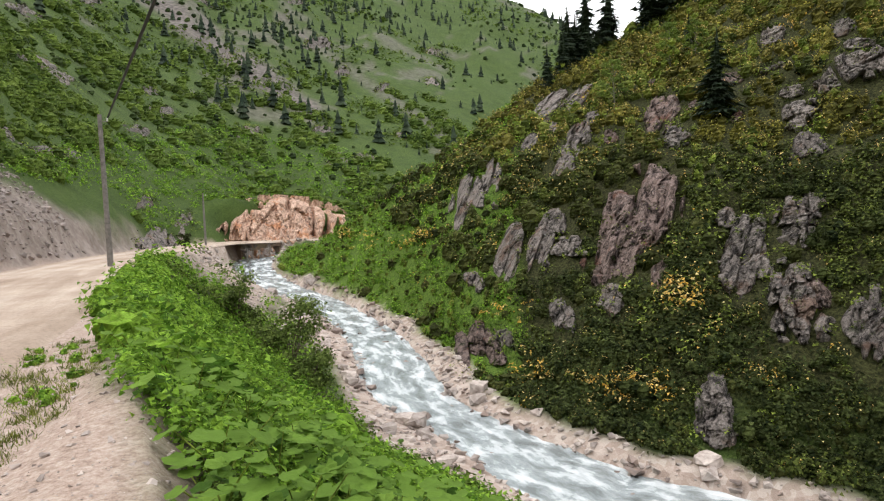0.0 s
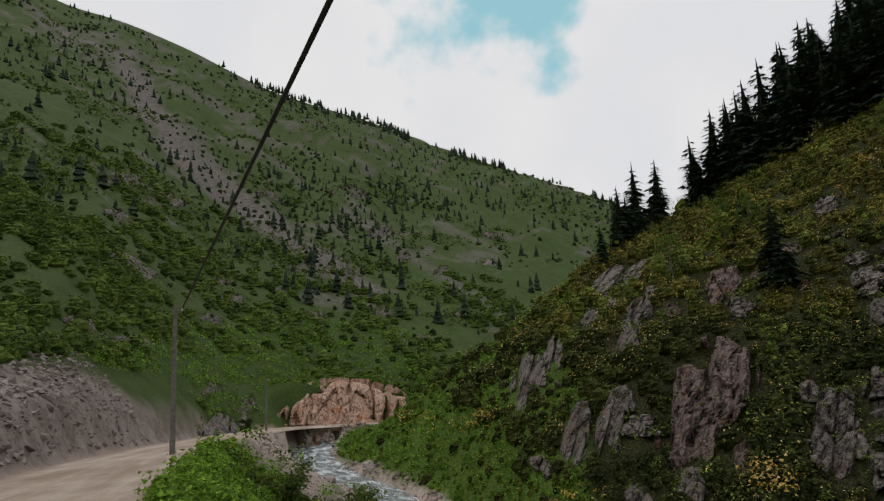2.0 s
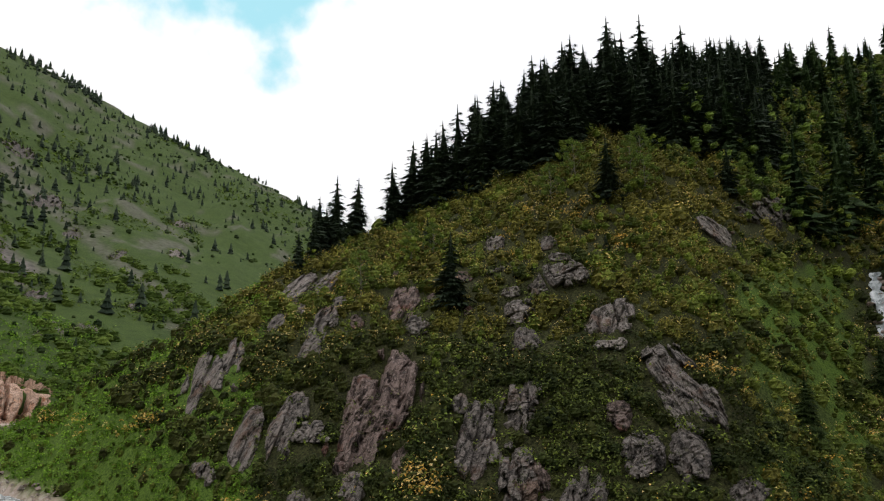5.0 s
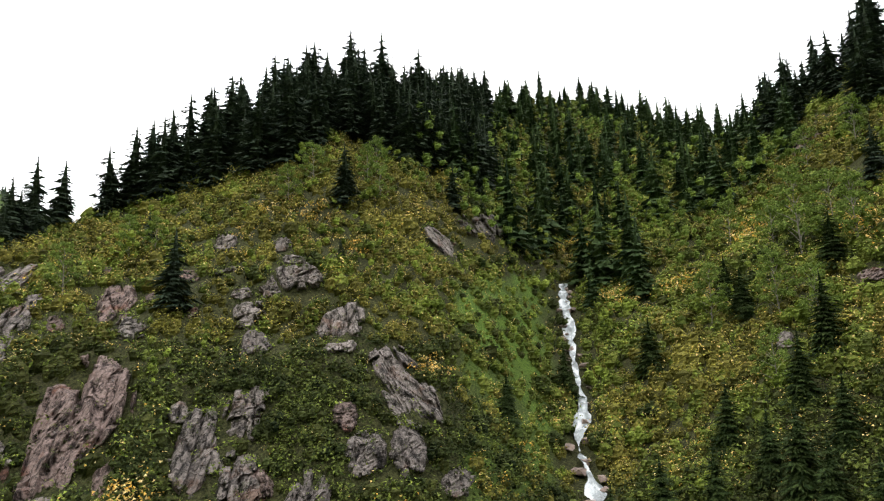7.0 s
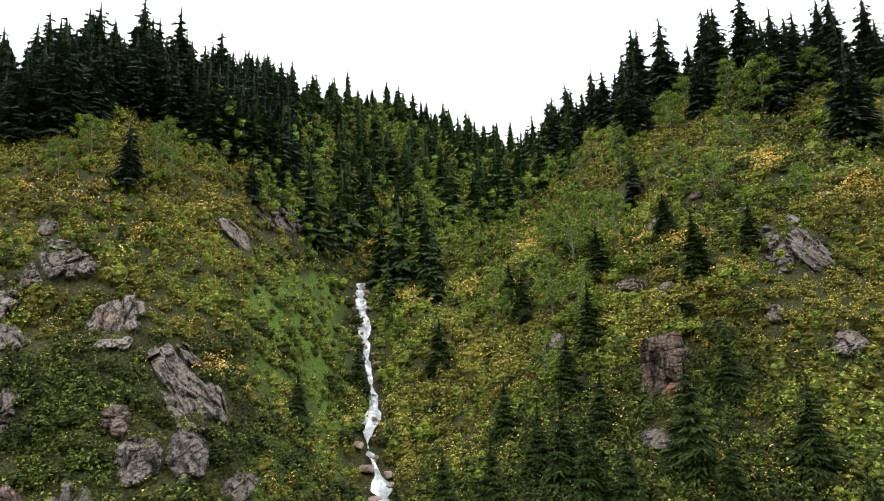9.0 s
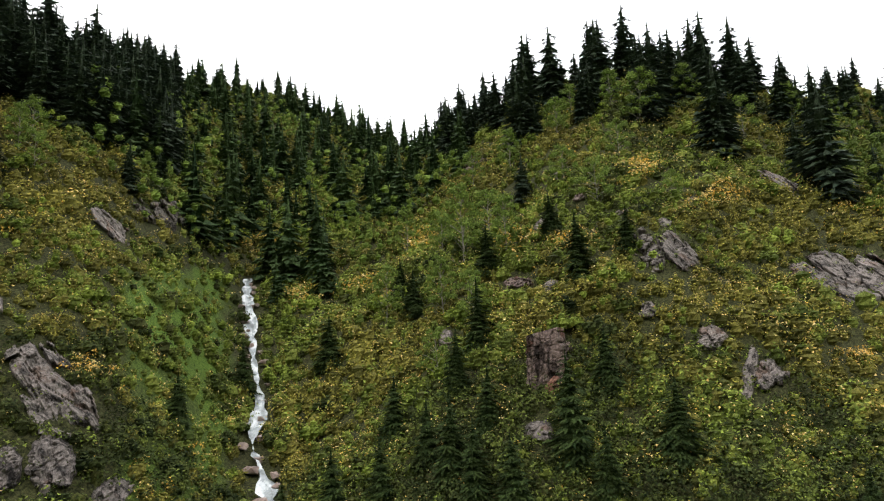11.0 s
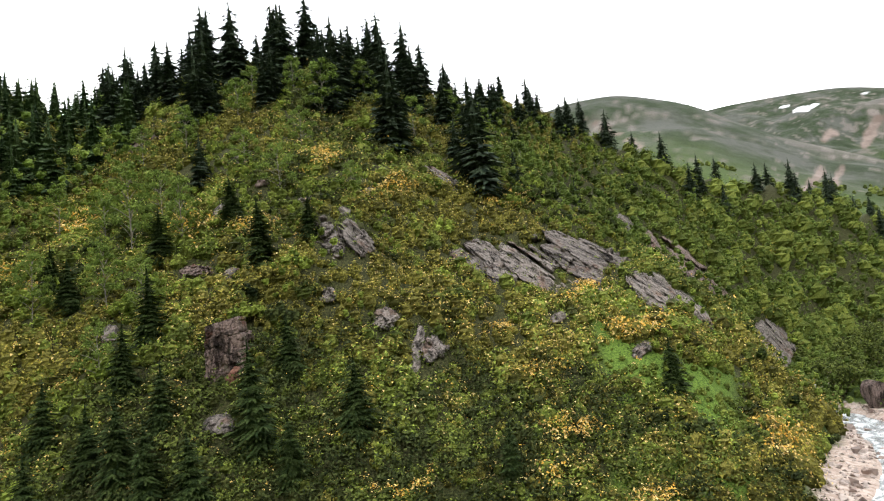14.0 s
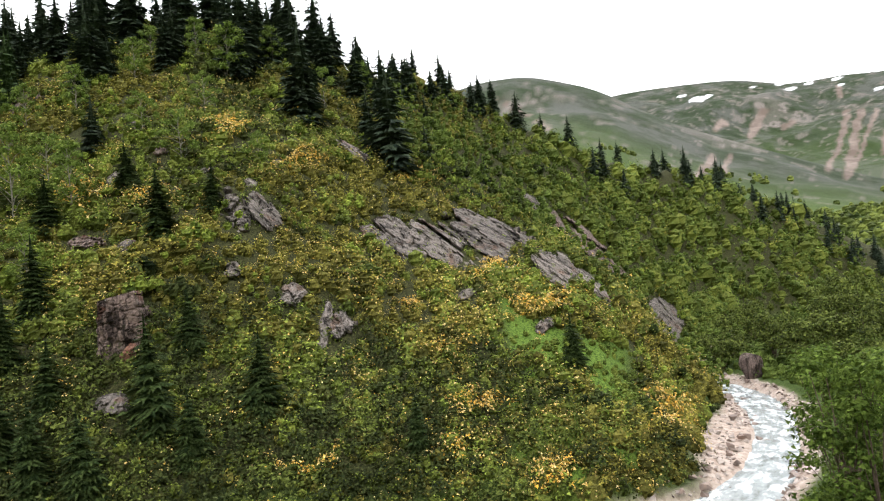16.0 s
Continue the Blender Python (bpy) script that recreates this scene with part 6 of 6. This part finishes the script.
# herbs between the road and the bushes of the great slope
x, y, a, d = spread(6500, (-38, -6), (30, 190), lambda x, y, a, d: (d > 1.0 * r_mass(a)) & (d < 1.7 * r_mass(a)) & (path_near(x, y, ROAD[:, :2])[0] > 4.6 + 3.5 * (a < -26) + 5.5 * (y > 97)))
z = ground_z(x, y)
size = (0.3 + 0.006 * d) * rng.uniform(0.5, 1.3, len(x))
v, f = leaf_cloud(np.c_[x, y, z + 0.1 * size], size, 20, size * 0.4)
thing("slope_herbs", v, f, LEAF_HERB, "lush green herbs at the foot of the great slope", "plants", "stuff")

# ---- stones of the stream ----
STONES = [hull_rock((0.5, 0.42, 0.3), 10, 0, 0, 300 + k) for k in range(7)]


def stuff_stones(x, y, z, s, name, label, mat):
    parts = []
    for p, q, w, k in zip(x, y, z, s):
        v, f = STONES[int(rng.integers(7))]
        m = np.array(Euler((rng.uniform(-0.4, 0.4), rng.uniform(-0.4, 0.4), rng.uniform(0, 6.28))).to_matrix()).T
        parts.append(((v @ m) * k + [p, q, w + 0.05 * k], f))
    v, f = merged(parts)
    return thing(name, v, f, mat, label, "stones", "stuff")


def along_river(n, lo, hi, y0, y1):
    """Random places beside the stream between two distances from its middle line, over a stretch of it."""
    i = rng.integers(y0, y1, n)
    t = unit(np.gradient(river_line[:, :2], axis=0))[i]
    off = rng.uniform(lo, hi, n) * rng.choice([-1, 1], n)
    return river_line[i, 0] - t[:, 1] * off, river_line[i, 1] + t[:, 0] * off


x, y = along_river(11500, 1.9, 6.2, 60, 640)
ok = levels(x, y)[1]["gravel"] > 0.5
x, y = x[ok], y[ok]
stuff_stones(x, y, ground_z(x, y), 0.15 + 0.6 * rng.random(len(x)) ** 3, "bank_stones", "pale pinkish cobbles heaped along both banks of the stream", RIVER_STONE)
x, y = along_river(640, 0.6, 3.2, 90, 620)
stuff_stones(x, y, ground_z(x, y) + 0.25, 0.3 + 0.6 * rng.random(len(x)) ** 2, "wet_stones", "dark wet stones in the rushing stream", WET_STONE)


def boulder(x, y, s, seed, mat=RIVER_STONE, label="rounded pale boulder on the gravel bank"):
    v, f = hull_rock((s, s * 0.8, s * 0.6), 20, 2, 0.06, 400 + seed)
    ob = thing("boulder", v, f, mat, label, "boulder", group="boulders by the stream")
    ob.location = (x, y, float(ground_z(x, y)[0]) + 0.2 * s)
    ob.rotation_euler = (0, 0, seed)
    return ob


x, y = along_river(130, 2.2, 5.6, 70, 440)
ok = levels(x, y)[1]["gravel"] > 0.6
x, y = x[ok][:70], y[ok][:70]
for k in range(len(x)):
    boulder(x[k], y[k], rng.uniform(0.35, 0.85), k)

for k, i in enumerate(range(4, len(falls_line) - 20, 4)):
    side = rng.choice([-1, 1]) * rng.uniform(0.15, 0.95)
    px, py = falls_line[i, 0] - 0.55 * side, falls_line[i, 1] + 0.83 * side
    boulder(px, py, rng.uniform(0.25, 0.62), 900 + k, WET_STONE, "dark wet boulder in the cascade").location.z += 0.3

# rubble on the road cutting
x, y, a, d = spread(8000, (-40, -26), (20, 60), lambda x, y, a, d: (path_near(x, y, ROAD[:, :2])[0] > ROAD_HALF + 0.8) & (path_near(x, y, ROAD[:, :2])[2] > 0) & (path_near(x, y, ROAD[:, :2])[0] < 11.5))
stuff_stones(x, y, ground_z(x, y), 0.10 + 0.55 * rng.random(len(x)) ** 4, "cutting_rubble", "loose grey rubble on the road cutting", SCREE_STONE)
x, y, a, d = spread(5000, (-60, -8), (1.5, 24), lambda x, y, a, d: (path_near(x, y, ROAD[:, :2])[0] > ROAD_HALF - 0.5) & (path_near(x, y, ROAD[:, :2])[0] < ROAD_HALF + 2.4))
stuff_stones(x, y, ground_z(x, y), 0.014 + 0.075 * rng.random(len(x)) ** 5, "verge_stones", "small loose stones on the sandy verge", RIVER_STONE)

# ---- the orange rock cutting behind the far bend, and the bridge ----


cutting = tagged(new("rock_cutting"), "raw orange rock face cut away behind the road bend", "rock face")
cutting.matrix_basis = Matrix.Translation((-26.4, 110.6, EYE - 3.6)) @ Euler((0, 0, -math.atan2(-26.4, 110.6))).to_matrix().to_4x4()
crag(cutting, -26.4, 110.6, 19.5, 8.4, -6, rock_material("orange_cut_face", (0.26, 0.15, 0.10), (0.62, 0.43, 0.33), (0.56, 0.25, 0.12)), 77, "slab", "cut_face", 0.35, 3.4)


def part(name, bm, mat, parent, label=""):
    me = bpy.data.meshes.new(name)
    bm.to_mesh(me)
    bm.free()
    me.materials.append(mat)
    ob = new(name, me)
    ob.parent = parent
    return tagged(ob, label)


def box(size, at=(0, 0, 0), bevel=0.03):
    bm = bmesh.new()
    bmesh.ops.create_cube(bm, size=1, matrix=Matrix.Translation(at) @ Matrix.Diagonal((*size, 1)))
    if bevel:
        bmesh.ops.bevel(bm, geom=bm.edges, offset=bevel, segments=2, affect="EDGES")
    return bm


def rod(r0, r1, length, at=(0, 0, 0), sides=12, turn=(0, 0, 0)):
    bm = bmesh.new()
    bmesh.ops.create_cone(bm, cap_ends=True, segments=sides, radius1=r0, radius2=r1, depth=length,
                          matrix=Matrix.Translation(at) @ Euler([radians(a) for a in turn]).to_matrix().to_4x4())
    return bm


bridge = tagged(new("road_bridge"), "low stone-faced culvert carrying the dirt road over the stream", "bridge")
bridge.matrix_basis = pose(-27.6, 101.9, EYE - 5.75, 0, 0, 45)
part("deck", box((11.4, 5.6, 0.7), (0, 0, -0.2), 0.2), BANK_EARTH, bridge)
part("abutment", box((5.0, 5.3, 3.0), (-3.25, 0, -1.65), 0.2), BANK_EARTH, bridge)
part("abutment", box((5.0, 5.3, 3.0), (3.25, 0, -1.65), 0.2), BANK_EARTH, bridge)
for k in range(150):
    q, zz = rng.uniform(-5.6, 5.6), rng.uniform(-2.6, 0.1)
    if abs(q) < 0.8 and zz < -0.5:
        continue
    g = rng.uniform(0.22, 0.6)
    sv, sf = STONES[k % 7]
    m = np.array(Euler(rng.uniform(0, 6.28, 3)).to_matrix()).T
    o = new("stone", mesh_from("stone", (sv @ m) * 2 * g + [q, -2.65 - 0.45 * max(0, -zz) - rng.uniform(0, 0.3), zz], sf, RIVER_STONE if k % 3 else CUT_ROCK))
    o.parent = bridge

# ---- poles and the cable ----


def utility_pole(x, y, height, label):
    base = tagged(new("utility_pole"), label, "pole", "utility poles")
    base.location = (x, y, float(ground_z(x, y)[0]))
    part("post", rod(0.15, 0.10, height + 0.8, (0, 0, height / 2 - 0.4), 14), OLD_WOOD, base)
    part("bracket", rod(0.02, 0.02, 0.5, (0.15, 0, height - 0.35), 8, (0, 90, 0)), OLD_WOOD, base)
    part("insulator", rod(0.05, 0.035, 0.16, (0.36, 0, height - 0.26), 10), PORCELAIN, base, "white porcelain insulator")
    return base


pole_z = float(ground_z(-16.6, 32.4)[0])
utility_pole(-16.6, 32.4, EYE + 4.7 - pole_z, "weathered grey wooden pole at the road's edge")
utility_pole(-29.2, 80.2, 6.4, "thin weathered pole further along the road")
utility_pole(-27.9, 92.5, 2.6, "short post beside the far bend")


def cable(a, b, sag, radius):
    u = np.linspace(0, 1, 60)[:, None]
    p = np.array(a) * (1 - u) + np.array(b) * u - np.array([0, 0, 1]) * sag * 4 * u * (1 - u)
    v, f = tube(p, np.full(60, radius), 8)
    return thing("overhead_cable", v, f, BLACK_RUBBER, "black overhead cable sagging from the wooden pole", "cable", smooth=True)


cable((-16.2, 32.4, EYE + 4.55), (8.3, -10.0, EYE + 5.32), 0.0, 0.042)

# rubble of the embankment down to the stream
x, y = along_river(1500, 5.0, 13.0, 100, 330)
ok = (path_near(x, y, ROAD[:, :2])[2] < 0) & (path_near(x, y, RIVER[:, :2])[2] < 0) & (y > 46) & (path_near(x, y, ROAD[:, :2])[0] > 3.2)
x, y = x[ok], y[ok]
stuff_stones(x, y, ground_z(x, y), 0.25 + 0.7 * rng.random(len(x)) ** 2, "embankment_rubble", "pale rubble of the road embankment above the stream", RIVER_STONE)

# ---- the bank below the verge ----


def on_bank(x, y, a, d):
    dr = path_near(x, y, ROAD[:, :2])
    dist, _, side = path_near(x, y, RIVER[:, :2])
    return (side < 0) & (dist > 5.0) & (dr[2] < 0) & (dr[0] > verge_edge(y) + 0.1 + 0.35 * vnoise(x / 1.5, y / 1.5, 151)) & (d > 1.7)


def heart(n=9):
    """A round, notched leaf blade 1 across with a raised rim; its stalk end at the origin."""
    pts = [(0, 0, 0.0)]
    for k in range(n + 1):
        t = -2.6 + 5.2 * k / n
        r = 0.52 + 0.10 * math.cos(t) + 0.03 * (-1) ** k
        pts.append((r * math.sin(t), 0.12 + r * math.cos(t), 0.10 * r + 0.03 * (-1) ** k))
    return np.array(pts), np.array([[0, k + 1, k + 2] for k in range(n)])


HEART = heart()


def butterbur(x, y, z, seed):
    r = np.random.default_rng(seed)
    base = tagged(new("butterbur"), "broad-leaved green butterbur plant on the bank", "plant", "butterbur on the bank")
    base.location = (x, y, z - 0.05)
    for k in range(10):
        a, reach, up = r.uniform(0, 6.28), r.uniform(0.05, 0.36), r.uniform(0.22, 0.58)
        s = r.uniform(0.12, 0.22)
        tip = np.array([math.cos(a) * reach, math.sin(a) * reach, up])
        v = HEART[0] * s
        m = np.array((Euler((radians(r.uniform(-30, 8)), radians(r.uniform(-22, 22)), a - math.pi / 2))).to_matrix()).T
        me = mesh_from("leaf", v @ m + tip, HEART[1], LEAF_BROAD, True)
        o = new("leaf", me)
        o.parent = base
        if k < 4:
            st = mesh_from("stalk", *tube([(0, 0, 0), tip * [0.4, 0.4, 0.6], tip], [0.008, 0.007, 0.005], 4), LEAF_FRESH)
            o2 = new("stalk", st)
            o2.parent = base


x, y, a, d = spread(2500, (-32, 12), (3.0, 9.5), on_bank)
keep = thin(x, y, 0.42)[:60]
z = ground_z(x, y)
for i in keep:
    butterbur(x[i], y[i], z[i], int(i))

# more broad leaves further down, joined
x, y, a, d = spread(7500, (-33, 20), (3.0, 36), lambda x, y, a, d: on_bank(x, y, a, d) & (vnoise(x / 1.6, y / 1.6, 161) > -0.25))
z = ground_z(x, y)
parts = []
for p, q, w, dd in zip(x, y, z, d):
    v, f = HEART
    m = np.array(Euler((rng.uniform(-0.6, 0.3), rng.uniform(-0.5, 0.5), rng.uniform(0, 6.28))).to_matrix()).T
    parts.append(((v @ m) * rng.uniform(0.10, 0.19) * (1 + dd / 35) + [p, q, w + rng.uniform(0.05, 0.5) * (0.55 + 0.6 * vnoise(np.array(p / 0.7), np.array(q / 0.7), 163))], f))
thing("butterbur_bed", *merged(parts), LEAF_BROAD, "bed of broad green leaves down the bank", "plants", "stuff")

x, y, a, d = spread(16000, (-34, 145), (2.4, 80), lambda x, y, a, d: on_bank(x, y, a, d) & ((a < 26) | (d > 20)) & (path_near(x, y, RIVER[:, :2])[0] > 5.4) & ((y < 46) | (rng.random(len(x)) < 0.25)))
z = ground_z(x, y)
size = (0.12 + 0.014 * d) * rng.uniform(0.6, 1.4, len(x))
tall = vnoise(x / 3, y / 3, 171)
for sel, mat, nm, lab in ((tall < 0.5, LEAF_HERB, "bank_herbs", "fresh green herbs covering the bank"), (tall >= 0.5, LEAF_SLOPE, "bank_undergrowth", "darker green undergrowth on the bank")):
    v, f = leaf_cloud(np.c_[x, y, z + 0.3 * size][sel], size[sel], 34, size[sel] * 0.32)
    thing(nm, v, f, mat, lab, "plants", "stuff")


def bush(x, y, radius, height, leaf, label, mat=LEAF_DEEP):
    """A bush of several stems with leaf clumps round their ends."""
    base = tagged(new("bush"), label, "bush")
    base.location = (x, y, float(ground_z(x, y)[0]))
    stems, cs = [], []
    for k in range(14):
        a, R = k * 2.4, radius * rng.uniform(0.15, 0.85)
        end = np.array([math.cos(a) * R, math.sin(a) * R, height * rng.uniform(0.12, 0.92)])
        stems.append(tube([(0, 0, -0.2), end * [0.4, 0.4, 0.55], end], [0.045, 0.03, 0.01], 5))
        cs.append(end)
    for v, f in stems:
        o = new("stem", mesh_from("stem", v, f, BARK))
        o.parent = base
    o = new("foliage", mesh_from("foliage", *leaf_cloud(np.array(cs), np.full(14, radius * 0.42), 220, np.full(14, leaf), 0.9, 0.35), mat))
    o.parent = base


bush(-8.4, 34.0, 2.3, 4.0, 0.20, "leafy green alder bush beside the stream bank", LEAF_SCRUB)
bush(-11.9, 37.0, 1.7, 3.0, 0.18, "leafy green alder bush beside the stream bank", LEAF_SCRUB)
bush(-6.9, 31.6, 1.5, 2.2, 0.18, "low leafy alder bush beside the stream bank", LEAF_SCRUB)
for x0, y0, r0, h0 in [(16.4, -18.9, 1.8, 4.3), (17.6, -19.0, 1.8, 4.3), (20.6, -22.2, 2.0, 4.6), (24.6, -26.4, 1.9, 3.4), (21.5, -27.0, 2.4, 4)]:
    h0 = EYE - 0.135 * math.hypot(x0, y0) - float(ground_z(x0, y0)[0])
    bush(x0, y0, r0, h0, 0.20, "leafy green bush above the stream", LEAF_SLOPE)
for x0, y0, r0, h0 in [(49, -56, 2.6, 4.5), (55, -59, 2.8, 6), (62, -62, 2.8, 5), (60, -70, 3.5, 8), (44, -52, 2.2, 3.4), (66, -72, 3.5, 7), (52, -66, 3.5, 7), (72, -80, 4, 9), (58, -80, 4, 8), (73, -60, 3, 4.5), (78, -66, 3.5, 6), (70, -66, 3, 5.5), (84, -76, 4, 7)]:
    bush(x0, y0, r0, h0, 0.34, "dark green bush on the far stream bank", LEAF_GREEN)
bush(-30.5, 77.0, 0.9, 1.4, 0.16, "small round bush at the road's edge")

# shrubs of the far stream bank down the valley
x, y, a, d = spread(2600, (117, 145), (50, 150), lambda x, y, a, d: (path_near(x, y, RIVER[:, :2])[2] < 0) & (path_near(x, y, RIVER[:, :2])[0] > 4.6) & (levels(x, y)[1]["gravel"] < 0.3))
size = (0.25 + 0.008 * d) * rng.uniform(0.5, 1.4, len(x))
thing("valley_shrubs", *leaf_cloud(np.c_[x, y, ground_z(x, y) + 0.3 * size], size, 26, size * 0.24, 1.0, 0.8, core=0.76), LEAF_SCRUB, "green shrubs on the stream bank down the valley", "shrubs", "stuff")

# taller herbs and shrubs along the edge of the road
x, y, a, d = spread(2600, (-34, -10), (9, 50), lambda x, y, a, d: on_bank(x, y, a, d) & (path_near(x, y, ROAD[:, :2])[0] < 8.5) & (y < 47))
keep = thin(x, y, 0.75)[:260]
size = rng.uniform(0.4, 0.85, len(keep))
v, f = leaf_cloud(np.c_[x[keep], y[keep], ground_z(x[keep], y[keep]) + 0.2 * size], 0.8 * size, 90, size * 0.2, core=0.8)
thing("roadside_shrubs", v, f, LEAF_HERB, "thick green shrubs along the edge of the bank", "shrubs", "stuff")

# low herbs along the road's edge
x, y, a, d = spread(2600, (-62, -14), (2.2, 32), lambda x, y, a, d: (np.abs(path_near(x, y, ROAD[:, :2])[0] - 3.4) < 0.6) & (path_near(x, y, ROAD[:, :2])[2] < 0) & (vnoise(x / 1.3, y / 1.3, 181) > 0.32))
size = rng.uniform(0.03, 0.09, len(x)) * (1 + 0.03 * d)
thing("verge_herbs", *leaf_cloud(np.c_[x, y, ground_z(x, y) + 0.02], size, 16, size * 0.5, core=0.7), LEAF_HERB, "low green herbs along the edge of the road", "plants", "stuff")

# tufts of grass on the verge
x, y, a, d = spread(5200, (-60, -8), (2.0, 30), lambda x, y, a, d: (np.abs(path_near(x, y, ROAD[:, :2])[0] - 3.3) < 0.75) & (path_near(x, y, ROAD[:, :2])[2] < 0) & (vnoise(x / 1.2, y / 1.2, 181) > 0.12))
z = ground_z(x, y)
n = len(x)
base = np.repeat(np.c_[x, y, z - 0.01], 30, 0) + rng.normal(size=(30 * n, 3)) * [0.06, 0.06, 0]
way = rng.normal(size=(30 * n, 3)) * [0.5, 0.5, 0] + [0, 0, 1]
ln = rng.uniform(0.03, 0.11, 30 * n)
thing("verge_grass", *kites(base, way, rng.normal(size=(30 * n, 3)), ln, ln * 0.06 + 0.003), DRY_GRASS, "tufts of green grass on the road verge", "grass", "stuff")
